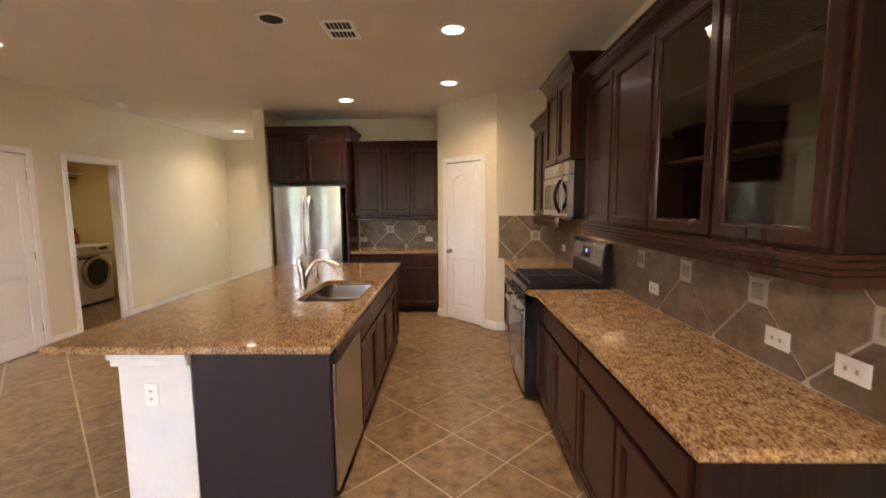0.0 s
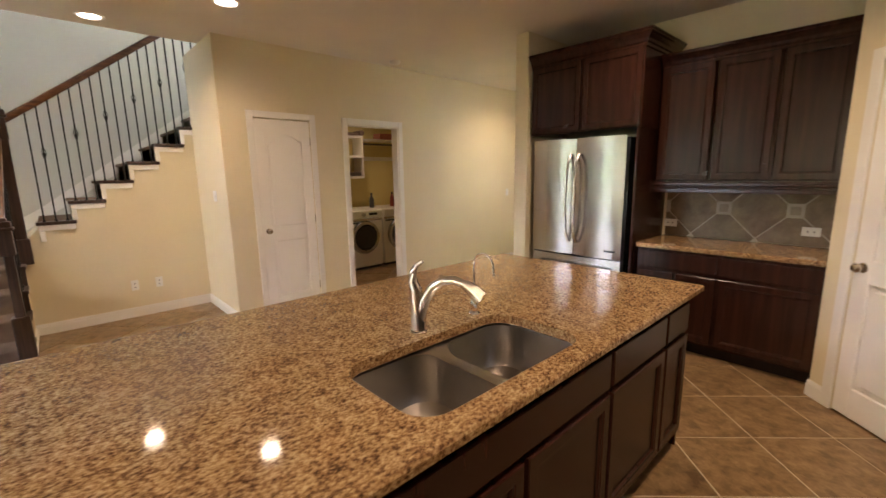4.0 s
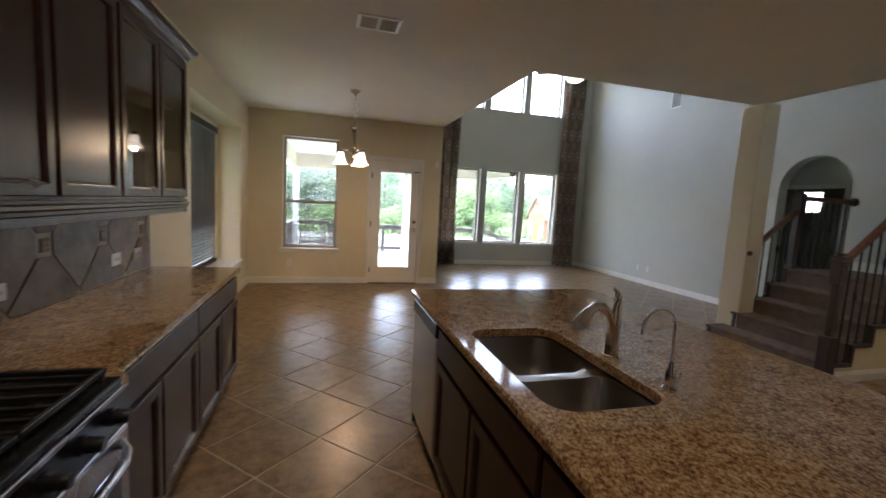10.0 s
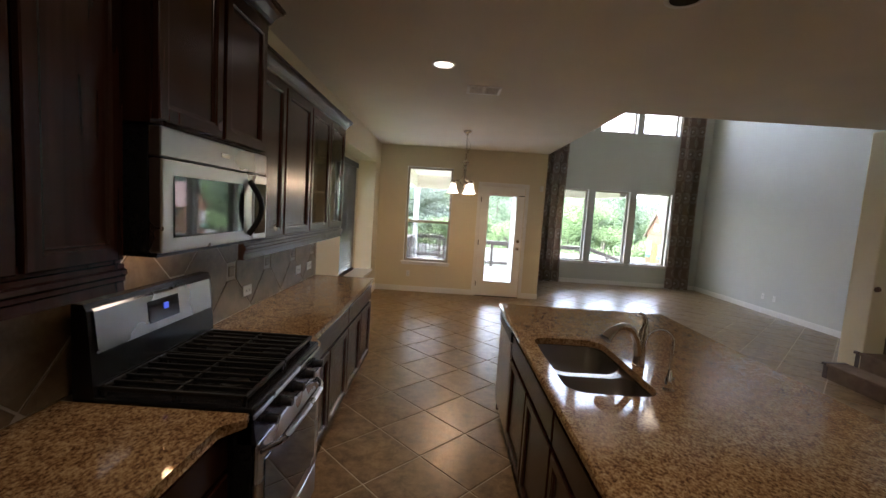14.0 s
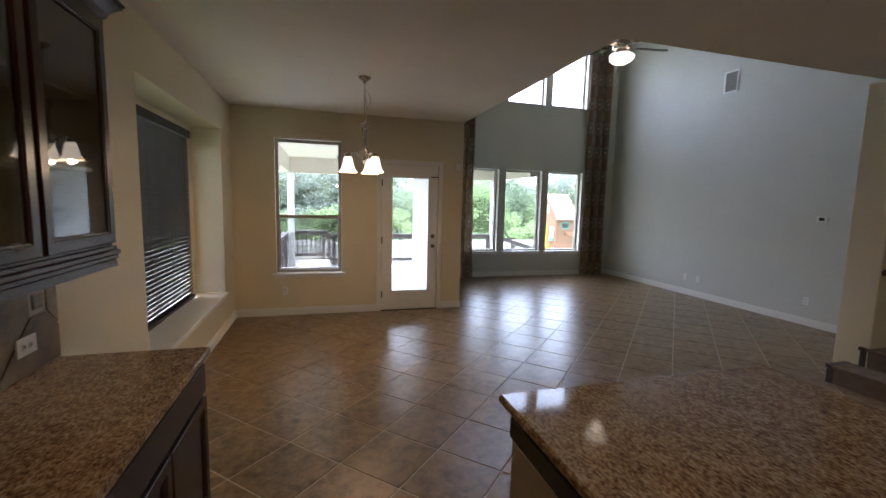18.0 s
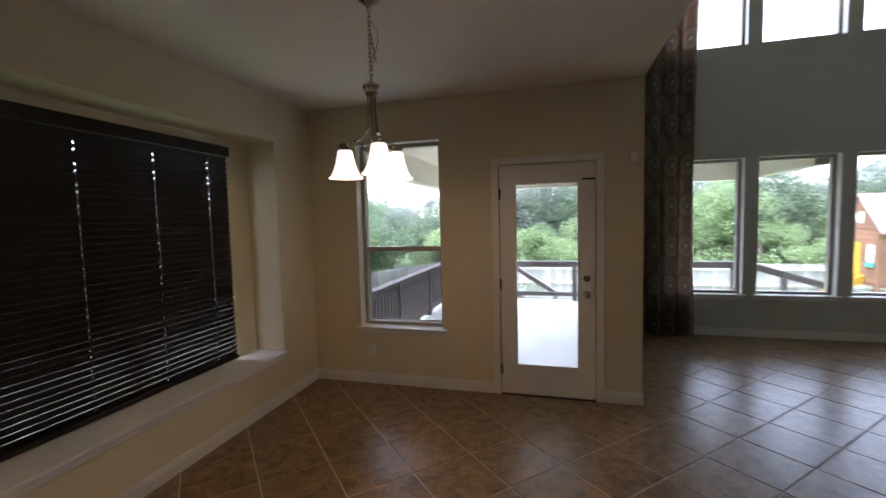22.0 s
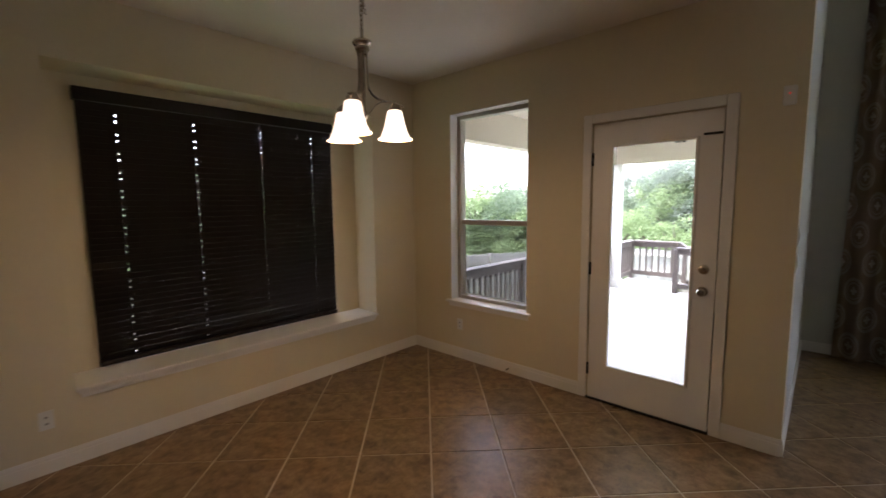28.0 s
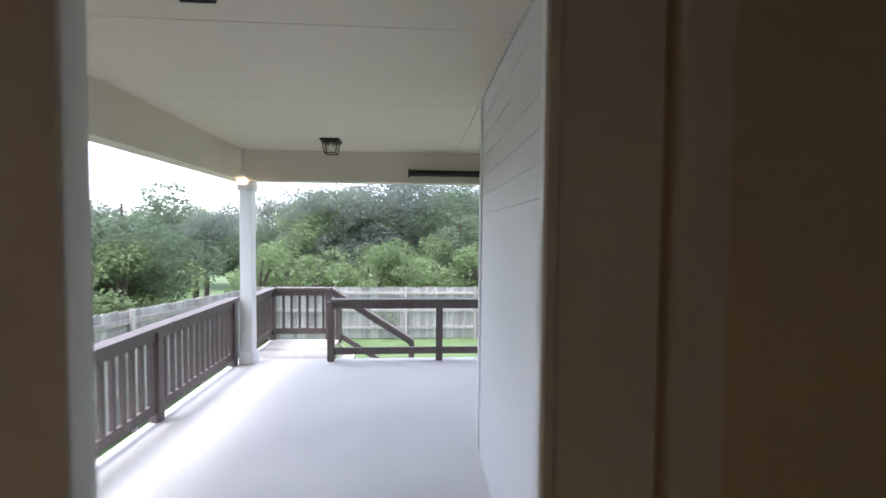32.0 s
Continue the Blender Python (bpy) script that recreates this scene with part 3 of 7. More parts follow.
def base_cabinet(at, rz, w, label, doors=2, drawers=1, d=0.60, h=0.875, group="base cabinets", gap=0.012, fill=0.875):
    """A base unit with its face to local -y; origin at the foot of its left front corner."""
    ob = thing("base_cabinet", at, label, "cabinet", group, rz=rz)
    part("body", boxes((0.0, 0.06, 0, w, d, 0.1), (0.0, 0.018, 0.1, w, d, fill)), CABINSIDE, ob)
    fr = bmesh.new()
    for q in ((0, 0.1, 0.03, h), (w - 0.03, 0.1, w, h), (0.03, h - 0.03, w - 0.03, h), (0.03, 0.1, w - 0.03, 0.135), (0.03, h - 0.2, w - 0.03, h - 0.17)):
        box(fr, q[0], 0, q[1], q[2], 0.018, q[3])
    part("face_frame", fr, CABINET, ob)
    step = w / max(drawers, 1)
    for i in range(drawers):
        part("drawer_front", drawer_front(bmesh.new(), i * step + gap, (i + 1) * step - gap, h - 0.168, h - 0.022, 0), CABINET, ob)
    step = w / doors
    top = h - 0.195 if drawers else h - 0.022
    for i in range(doors):
        part("door", panel_door(bmesh.new(), i * step + gap, (i + 1) * step - gap, 0.122, top, 0), CABINET, ob)
    return ob


def crown(x0, x1, y0, y1, z, out=0.075, tall=0.09, left=True, right=True):
    """A mitred crown that flares outward from the top of a wall unit (front at y0)."""
    bm = bmesh.new()
    def ring(o, zz):
        return [bm.verts.new(p) for p in ((x0 - o * left, y0 - o, zz), (x1 + o * right, y0 - o, zz), (x1 + o * right, y1, zz), (x0 - o * left, y1, zz))]
    rows = [(0.006, z - 0.025), (0.012, z - 0.022), (0.012, z), (0.022, z + 0.008), (0.030, z + 0.03), (0.052, z + tall * 0.62), (out - 0.008, z + tall * 0.74), (out - 0.008, z + tall * 0.84), (out, z + tall * 0.88), (out, z + tall)]
    rings = [ring(o, zz) for o, zz in rows]
    for lo, hi in zip(rings, rings[1:]):
        for i in range(4):
            bm.faces.new((lo[i], lo[(i + 1) % 4], hi[(i + 1) % 4], hi[i]))
    bm.faces.new(rings[0])
    bm.faces.new(rings[-1])
    return bm


def rail_moulding(x0, x1, y0, y1, left, right):
    """A stepped light rail hung under a wall unit, mitred round its open ends."""
    bm = bmesh.new()
    rows = [(-0.02, -0.002), (0.012, -0.002), (0.012, -0.016), (0.022, -0.022), (0.024, -0.036), (0.016, -0.044), (0.016, -0.058), (0.009, -0.064), (0.013, -0.095), (-0.02, -0.095)]
    rings = [[bm.verts.new(p) for p in ((x0 - o * left, y0 - o, z), (x1 + o * right, y0 - o, z), (x1 + o * right, y1, z), (x0 - o * left, y1, z))] for o, z in rows]
    sides = [0] + [1] * bool(right) + [3] * bool(left)
    for lo, hi in zip(rings, rings[1:] + rings[:1]):
        for i in sides:
            bm.faces.new((lo[i], lo[(i + 1) % 4], hi[(i + 1) % 4], hi[i]))
    bm.faces.new([r[2 if right else 1] for r in rings])
    bm.faces.new([r[3 if left else 0] for r in rings])
    bmesh.ops.delete(bm, geom=[v for v in bm.verts if not v.link_faces], context="VERTS")
    bmesh.ops.recalc_face_normals(bm, faces=bm.faces)
    return bm


def wall_cabinet(at, rz, w, tall, doors, label, d=0.263, glazed=False, rail=True, ends=(False, False), crown_tall=0.09, group="wall cabinets"):
    """A wall unit with its face to local -y; origin at its lower left front corner."""
    ob = thing("wall_cabinet", at, label, "cabinet", group, rz=rz)
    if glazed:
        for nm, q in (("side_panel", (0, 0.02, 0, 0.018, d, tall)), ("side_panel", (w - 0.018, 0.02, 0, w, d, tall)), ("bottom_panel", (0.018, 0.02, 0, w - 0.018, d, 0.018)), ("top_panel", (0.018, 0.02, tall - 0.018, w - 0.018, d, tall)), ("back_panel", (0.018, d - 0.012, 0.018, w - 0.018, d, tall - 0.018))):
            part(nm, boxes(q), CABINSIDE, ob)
        for k in (0.33, 0.64):
            part("shelf", boxes((0.019, 0.05, tall * k, w - 0.019, d - 0.014, tall * k + 0.018), bevel=0.002), SHELFWOOD, ob)
    else:
        part("body", boxes((0, 0.018, 0, w, d, tall)), CABINET, ob)
    fr = bmesh.new()
    for q in ((0, 0, 0.03, tall), (w - 0.03, 0, w, tall), (0.03, 0, w - 0.03, 0.035), (0.03, tall - 0.035, w - 0.03, tall)):
        box(fr, q[0], 0, q[1], q[2], 0.018, q[3])
    part("face_frame", fr, CABINET, ob)
    step = w / doors
    for i in range(doors):
        a, b = i * step + 0.012, (i + 1) * step - 0.012
        dr = part("door", panel_door(bmesh.new(), a, b, 0.014, tall - 0.02, 0, glazed=glazed), CABINET, ob)
        if glazed:
            pane = part("pane", boxes((a + 0.05, -0.012, 0.066, b - 0.05, -0.008, tall - 0.07)), CABGLASS, dr, "clear glass pane")
            pane.visible_shadow = False
    part("crown", crown(0, w, 0, d, tall, left=ends[0], right=ends[1], tall=crown_tall), CABINET, ob, smooth=False)
    if rail:
        part("light_rail", rail_moulding(0, w, 0, d, ends[0], ends[1]), CABINET, ob)
    return ob


def counter_slab(name, poly, label, z0=0.875, z1=0.915, hole=None):
    """A polished slab with softened edges drawn from its outline."""
    bm = bmesh.new()
    prism(bm, poly, "z", z0, z1)
    edges = [e for e in bm.edges if abs(e.verts[0].co.z - e.verts[1].co.z) < 1e-5]
    bmesh.ops.bevel(bm, geom=edges, offset=0.008, segments=2, affect="EDGES", profile=0.5)
    ob = part(name, bm, GRANITE)
    return tagged(ob, label, "countertop")


UP = 1.335           # front of the wall units
BASEF = 0.995        # front of the base units
UZ, UT = 1.44, 0.985
# east run, from the nook end to the pantry
for y1, w in ((1.98, 1.03), (3.045, 1.065)):
    base_cabinet((BASEF, y1, 0), -90, w, "dark espresso base cabinet with a drawer and two panelled doors")
base_cabinet((BASEF, 4.95, 0), -90, 1.10, "dark espresso base cabinet between the range and the pantry wall")
counter_slab("countertop", [(0.965, 0.90), (1.598, 0.90), (1.598, 3.05), (0.905, 3.05), (0.895, 3.03), (0.915, 3.0), (0.95, 2.98), (0.965, 2.95)], "polished brown and gold speckled granite countertop")
counter_slab("countertop", [(0.965, 3.965), (0.95, 3.94), (0.915, 3.92), (0.895, 3.89), (0.905, 3.852), (1.598, 3.852), (1.598, 4.958), (0.965, 4.958)], "polished granite countertop between the range and the pantry wall")
wall_cabinet((UP, 2.0, UZ), -90, 1.04, UT, 2, "dark espresso wall cabinet with two glass doors, empty", glazed=True, ends=(False, True))
wall_cabinet((UP, 3.052, UZ), -90, 1.051, UT, 2, "dark espresso wall cabinet with two sunk-panel doors")
wall_cabinet((1.235, 3.895, 1.915), -90, 0.84, 0.66, 2, "dark espresso cabinet above the microwave, set forward", d=0.363, rail=False, ends=(True, True), crown_tall=0.1)
wall_cabinet((UP, 4.955, UZ), -90, 1.058, UT, 3, "dark espresso wall cabinet with three narrow doors")
# back run
base_cabinet((-1.12, 5.83, 0), 0, 0.63, "dark espresso base cabinet on the back wall")
base_cabinet((-0.49, 5.83, 0), 0, 0.63, "dark espresso base cabinet on the back wall", doors=1)
counter_slab("countertop", [(-1.13, 5.80), (0.138, 5.80), (0.138, 6.448), (-1.13, 6.448)], "polished granite countertop on the back wall")
wall_cabinet((-1.12, 6.12, 1.44), 0, 1.255, 0.98, 3, "dark espresso wall cabinet with three panelled doors", d=0.328)
# refrigerator surround
wall_cabinet((-2.23, 5.75, 1.90), 0, 1.10, 0.66, 2, "dark espresso cabinet above the refrigerator", d=0.70, rail=False, ends=(False, True), crown_tall=0.1)
side = tagged(part("side_panel", boxes((-1.165, 5.75, 0, -1.145, 6.448, 1.898)), CABINET), "dark espresso refrigerator side panel", "panel")

# ---- island ----
base_cabinet((-0.30, 2.44, 0), 90, 1.12, "dark espresso sink base cabinet with two doors in the island", drawers=1, d=0.66, group="island cabinets", fill=0.62)
base_cabinet((-0.30, 3.56, 0), 90, 0.575, "dark espresso island cabinet with a drawer and one door", doors=1, d=0.66, group="island cabinets", fill=0.62)
base_cabinet((-0.30, 4.135, 0), 90, 0.315, "narrow dark espresso base cabinet at the end of the island", doors=1, d=0.66, group="island cabinets", fill=0.62)
tagged(part("island_end_panel", boxes((-0.985, 1.80, 0, -0.30, 1.825, 0.873), bevel=0.003), PANEL), "dark painted island end panel", "panel")
tagged(part("island_end_panel", boxes((-0.96, 4.452, 0, -0.30, 4.47, 0.873), bevel=0.003), CABINET), "dark espresso island end panel", "panel")
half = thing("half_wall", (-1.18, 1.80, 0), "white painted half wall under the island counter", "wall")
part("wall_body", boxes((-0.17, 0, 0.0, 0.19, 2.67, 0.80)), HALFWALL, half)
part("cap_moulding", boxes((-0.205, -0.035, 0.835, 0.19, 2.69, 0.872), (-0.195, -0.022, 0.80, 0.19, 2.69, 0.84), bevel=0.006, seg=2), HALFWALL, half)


# ---- island top, sink and taps ----
def rounded(x0, y0, x1, y1, r, n=6):
    pts = []
    for cx, cy, a0 in ((x1 - r, y1 - r, 0), (x0 + r, y1 - r, 90), (x0 + r, y0 + r, 180), (x1 - r, y0 + r, 270)):
        for i in range(n + 1):
            a = radians(a0 + 90 * i / n)
            pts.append((cx + r * math.cos(a), cy + r * math.sin(a)))
    return pts


def ring_between(bm, inner, rect, z):
    """Joins an inner outline to the rectangle round it, ray by ray from its middle; returns both vertex loops."""
    x0, y0, x1, y1 = rect
    cx, cy = sum(p[0] for p in inner) / len(inner), sum(p[1] for p in inner) / len(inner)
    pts = list(inner)
    extra = []
    for kx, ky in ((x0, y0), (x1, y0), (x1, y1), (x0, y1)):
        a = math.atan2(ky - cy, kx - cx)
        best = min(range(len(pts)), key=lambda i: abs((math.atan2(pts[i][1] - cy, pts[i][0] - cx) - a + math.pi) % (2 * math.pi) - math.pi))
        extra.append((best, (kx, ky)))
    corner = dict(extra)
    outer = []
    for i, (px, py) in enumerate(pts):
        if i in corner:
            outer.append(corner[i])
            continue
        dx, dy = px - cx, py - cy
        k = min([(x1 - cx) / dx if dx > 1e-9 else 1e9, (x0 - cx) / dx if dx < -1e-9 else 1e9, (y1 - cy) / dy if dy > 1e-9 else 1e9, (y0 - cy) / dy if dy < -1e-9 else 1e9])
        outer.append((cx + dx * k, cy + dy * k))
    vi = [bm.verts.new((x, y, z)) for x, y in pts]
    vo = [bm.verts.new((x, y, z)) for x, y in outer]
    for i in range(len(pts)):
        j = (i + 1) % len(pts)
        bm.faces.new((vi[i], vi[j], vo[j], vo[i]))
    return vi, vo


hole = rounded(-0.795, 2.665, -0.36, 3.485, 0.10)
bm = bmesh.new()
rows = []
outline = (-1.675, 1.73, -0.268, 4.615)
for inset, z in ((0.010, 0.875), (0.0, 0.884), (0.0, 0.906), (0.008, 0.915)):
    x0, y0, x1, y1 = outline
    rows.append(ring_between(bm, hole, (x0 + inset, y0 + inset, x1 - inset, y1 - inset), z) if z in (0.875, 0.915) else None)
low, top = rows[0], rows[3]
mids = [[bm.verts.new((v.co.x * 1.0, v.co.y, z)) for v in top[1]] for z in (0.884, 0.906)]
for ring, k in zip(mids, (1, 1)):
    for v in ring:
        v.co.x = min(max(v.co.x + (0.008 if v.co.x > -0.283 else -0.008 if v.co.x < -1.655 else 0), outline[0]), outline[2])
        v.co.y = min(max(v.co.y + (0.008 if v.co.y > 4.60 else -0.008 if v.co.y < 1.745 else 0), outline[1]), outline[3])
for a, b in ((low[1], mids[0]), (mids[0], mids[1]), (mids[1], top[1]), (low[0], top[0])):
    for i in range(len(a)):
        j = (i + 1) % len(a)
        bm.faces.new((a[i], a[j], b[j], b[i]))
tagged(part("island_countertop", bm, GRANITE), "wide polished brown and gold granite island countertop with a sink cut-out", "countertop")

sink = thing("sink", (0, 0, 0), "stainless steel undermount double-bowl sink, empty", "sink")
for y0, y1 in ((2.655, 3.085), (3.085, 3.495)):
    bm = bmesh.new()
    low_side = y0 < 3
    ins = rounded(-0.80, y0 + (0.0 if low_side else 0.028), -0.355, y1 - (0.028 if low_side else 0.0), 0.10)
    vi, vo = ring_between(bm, ins, (-0.835, y0, -0.325, y1), 0.868)
    for v in vi:
        v.co.z = 0.862
    for v in vi + vo:
        # the wall between the bowls dips in a saddle
        k = max(0.0, 1 - abs(v.co.y - 3.085) / 0.09) * max(0.0, 1 - ((v.co.x + 0.578) / 0.2) ** 2)
        v.co.z -= 0.040 * k
    prev = vi
    for grow, z in ((0.002, 0.78), (0.010, 0.70), (0.03, 0.675), (0.07, 0.664)):
        cx, cy = -0.578, (y0 + y1) / 2
        ring = [bm.verts.new((v.co.x + (cx - v.co.x) * grow * 3, v.co.y + (cy - v.co.y) * grow * 3, z)) for v in vi]
        for i in range(len(ring)):
            j = (i + 1) % len(ring)
            bm.faces.new((prev[i], prev[j], ring[j], ring[i]))
        prev = ring
    mid = bm.verts.new((-0.585, (y0 + y1) / 2, 0.660))
    for i in range(len(prev)):
        bm.faces.new((prev[i], prev[(i + 1) % len(prev)], mid))
    bowl = part("bowl", bm, SINKSTEEL, sink, smooth=True)
    part("drain", lathe(bmesh.new(), [(0.0, 0.664), (0.036, 0.664), (0.044, 0.667), (0.044, 0.661)], (-0.585, (y0 + y1) / 2, 0.0), 20), CHROME, bowl, "round chrome drain")

tap = thing("kitchen_faucet", (-0.862, 3.068, 0.915), "brushed nickel single-lever kitchen faucet with a bell spray head", "faucet")
part("base", lathe(bmesh.new(), [(0.0, 0), (0.034, 0), (0.034, 0.006), (0.027, 0.014), (0.027, 0.02)], n=20), NICKEL, tap, smooth=True)
part("body", pipe(bmesh.new(), [(0, 0, 0.012), (0, 0, 0.08), (-0.006, -0.002, 0.15), (-0.010, -0.004, 0.185)], 0.031, 16, 0.026), NICKEL, tap, smooth=True)
part("spout", pipe(bmesh.new(), [(0.004, 0.002, 0.05), (0.016, 0.007, 0.10), (0.036, 0.016, 0.15), (0.062, 0.028, 0.193), (0.10, 0.046, 0.222), (0.145, 0.066, 0.228), (0.185, 0.085, 0.212)], 0.025, 16, 0.0165), NICKEL, tap, smooth=True)
part("spray_head", pipe(bmesh.new(), [(0.170, 0.078, 0.219), (0.19, 0.087, 0.209), (0.215, 0.099, 0.189), (0.238, 0.109, 0.166)], 0.0175, 16, 0.032), NICKEL, tap, smooth=True)
part("lever", pipe(bmesh.new(), [(-0.010, -0.004, 0.175), (-0.018, -0.008, 0.21), (-0.018, -0.008, 0.245), (-0.004, -0.002, 0.275), (0.022, 0.010, 0.292)], 0.025, 12, 0.006), NICKEL, tap, smooth=True)

tap = thing("filter_faucet", (-0.855, 3.39, 0.915), "slim chrome gooseneck drinking water tap beside the sink", "faucet")
part("base", lathe(bmesh.new(), [(0.0, 0), (0.026, 0), (0.026, 0.005), (0.015, 0.014), (0.019, 0.03), (0.02, 0.05), (0.012, 0.075), (0.008, 0.1), (0.0, 0.1)], n=16), CHROME, tap, smooth=True)
part("neck", pipe(bmesh.new(), [(0, 0, 0.09), (0, 0, 0.225)] + [(0.060 - 0.060 * math.cos(a * math.pi / 9), -0.012 * a / 9, 0.225 + 0.060 * math.sin(a * math.pi / 9)) for a in range(1, 10)] + [(0.123, -0.013, 0.195)], 0.006, 10), CHROME, tap, smooth=True)
part("lever", pipe(bmesh.new(), [(0, 0.0, 0.045), (0.004, 0.03, 0.047), (0.006, 0.045, 0.06), (0.006, 0.048, 0.078)], 0.007, 10, 0.005), CHROME, tap, smooth=True)


# ---- appliances ----
def bow_handle(bm, a, b, out, r, bulge=0.012):
    """A bar handle from a to b that stands out along the vector `out`, swelling in the middle."""
    a, b, out = Vector(a), Vector(b), Vector(out)
    pts = []
    for i in range(13):
        k = i / 12
        lift = min(1.0, k * 9, (1 - k) * 9) + bulge / max(out.length, 0.01) * math.sin(math.pi * k)
        pts.append(a.lerp(b, k) + out * lift)
    return pipe(bm, pts, r, 10)


fridge = thing("refrigerator", (-2.19, 5.72, 0), "stainless steel french-door refrigerator with a bottom freezer drawer", "refrigerator")
part("body", boxes((0.0, 0.065, 0.03, 0.965, 0.72, 1.83)), BLACK, fridge, "dark grey cabinet sides")
for a, b, hx in ((0.003, 0.470, 0.430), (0.476, 0.945, 0.516)):
    bm = bmesh.new()
    arc = [(a + (b - a) * i / 10, 0.055 - 0.048 * math.sin(math.pi * (0.12 + 0.76 * i / 10))) for i in range(11)]
    prism(bm, [(a, 0.06)] + arc + [(b, 0.06)], "z", 0.735, 1.845)
    dr = part("door", bm, STEEL, fridge, smooth=True)
    part("handle", bow_handle(bmesh.new(), (hx, 0.012, 0.86), (hx, 0.012, 1.70), (0, -0.05, 0), 0.014, 0.03), CHROME, dr, "long bowed steel bar handle", smooth=True)
bm = bmesh.new()
arc = [(0.003 + 0.942 * i / 14, 0.055 - 0.045 * math.sin(math.pi * (0.12 + 0.76 * i / 14))) for i in range(15)]
prism(bm, [(0.003, 0.06)] + arc + [(0.945, 0.06)], "z", 0.07, 0.722)
dr = part("freezer_drawer", bm, STEEL, fridge, smooth=True)
part("handle", bow_handle(bmesh.new(), (0.09, 0.01, 0.635), (0.86, 0.01, 0.635), (0, -0.052, 0), 0.014, 0.02), CHROME, dr, "level steel bar handle", smooth=True)
part("badge", boxes((0.80, 0.012, 0.80, 0.90, 0.02, 0.815)), DARKSLOT, fridge)

dish = thing("dishwasher", (-0.30, 1.83, 0), "stainless steel dishwasher built into the island end", "dishwasher", rz=90)
part("tub", boxes((0.0, 0.03, 0.1, 0.6, 0.6, 0.87)), BLACK, dish)
part("toe_panel", boxes((0.0, 0.06, 0.0, 0.6, 0.08, 0.1)), BLACK, dish)
dr = part("door", boxes((0.006, -0.022, 0.11, 0.594, 0.03, 0.79), bevel=0.008, seg=2), STEEL, dish)
part("control_strip", boxes((0.0, -0.03, 0.79, 0.6, 0.03, 0.872), bevel=0.006), BLACK, dish, "black control strip")

stove = thing("gas_range", (0.90, 3.845, 0), "black and stainless steel freestanding gas range with cast iron grates", "range", rz=-90)
RW = 0.788
part("body", boxes((0.0, 0.0, 0.03, RW, 0.680, 0.895)), BLACK, stove, "black enamel sides")
part("cooktop", boxes((0.0, -0.005, 0.895, RW, 0.60, 0.925), bevel=0.008, seg=2), BLACK, stove, "black enamel cooktop")
dr = part("oven_door", boxes((0.01, -0.02, 0.24, RW - 0.01, -0.001, 0.775), bevel=0.008, seg=2), STEEL_Y, stove)
part("oven_window", boxes((0.075, -0.0245, 0.31, RW - 0.075, -0.018, 0.69), bevel=0.002), BLACKGLASS, dr, "dark oven glass")
part("handle", bow_handle(bmesh.new(), (0.05, -0.015, 0.735), (RW - 0.05, -0.015, 0.735), (0, -0.05, 0), 0.013), STEEL_Y, dr, "steel bar handle", smooth=True)
part("control_panel", prism(bmesh.new(), [(-0.02, 0.785), (-0.005, 0.895), (0.05, 0.895), (0.05, 0.785)], "x", 0.0, RW), BLACK, stove, "black knob panel")
part("trim_strip", boxes((0.0, -0.012, 0.882, RW, -0.003, 0.898), (0.0, -0.026, 0.778, RW, -0.018, 0.79), bevel=0.002), STEEL_Y, stove, "bright steel trim strip")
for i in range(5):
    kx = 0.10 + i * (RW - 0.2) / 4
    kb = part("knob", lathe(bmesh.new(), [(0.0, -0.05), (0.017, -0.05), (0.02, -0.045), (0.022, -0.012), (0.026, -0.008), (0.026, 0.0)], (kx, -0.012, 0.84), 16, "y"), BLACK, stove, "round black control knob", smooth=True)
part("drawer", boxes((0.01, -0.015, 0.06, RW - 0.01, -0.001, 0.23), bevel=0.006), STEEL_Y, stove)
part("backguard", prism(bmesh.new(), [(0.575, 0.90), (0.60, 1.245), (0.612, 1.27), (0.656, 1.27), (0.656, 0.90)], "x", 0.0, RW), BLACK, stove)
pan = part("backguard_face", prism(bmesh.new(), [(0.578, 1.085), (0.5935, 1.24), (0.602, 1.25), (0.605, 1.085)], "x", 0.025, RW - 0.025), STEEL_Y, stove)
part("display", prism(bmesh.new(), [(0.5785, 1.12), (0.5885, 1.215), (0.60, 1.215), (0.60, 1.12)], "x", RW / 2 - 0.10, RW / 2 + 0.10), BLACKGLASS, pan, "black clock display")
part("digits", prism(bmesh.new(), [(0.5785, 1.165), (0.5815, 1.192), (0.592, 1.192), (0.592, 1.165)], "x", RW / 2 - 0.006, RW / 2 + 0.022), glow("clock_digits", (0.12, 0.2, 1.0), 0.035), pan, "glowing blue clock digits")
for gx0, gx1 in ((0.02, RW / 2 - 0.004), (RW / 2 + 0.004, RW - 0.02)):
    bm = bmesh.new()
    for gy in (0.035, 0.57):
        box(bm, gx0, gy - 0.007, 0.945, gx1, gy + 0.007, 0.962, bevel=0.002)
    for k in range(2):
        gx = (gx0 + 0.007, gx1 - 0.007)[k]
        box(bm, gx - 0.007, 0.03, 0.945, gx + 0.007, 0.575, 0.962, bevel=0.002)
    for k in range(1, 6):
        gx = gx0 + (gx1 - gx0) * k / 6
        box(bm, gx - 0.005, 0.035, 0.95, gx + 0.005, 0.57, 0.964, bevel=0.002)
    box(bm, gx0, 0.295, 0.948, gx1, 0.305, 0.96)
    for gx in (gx0 + 0.01, gx1 - 0.01):
        for gy in (0.04, 0.30, 0.565):
            box(bm, gx - 0.007, gy - 0.007, 0.923, gx + 0.007, gy + 0.007, 0.95)
    part("grate", bm, IRON, stove, "black cast iron grate")
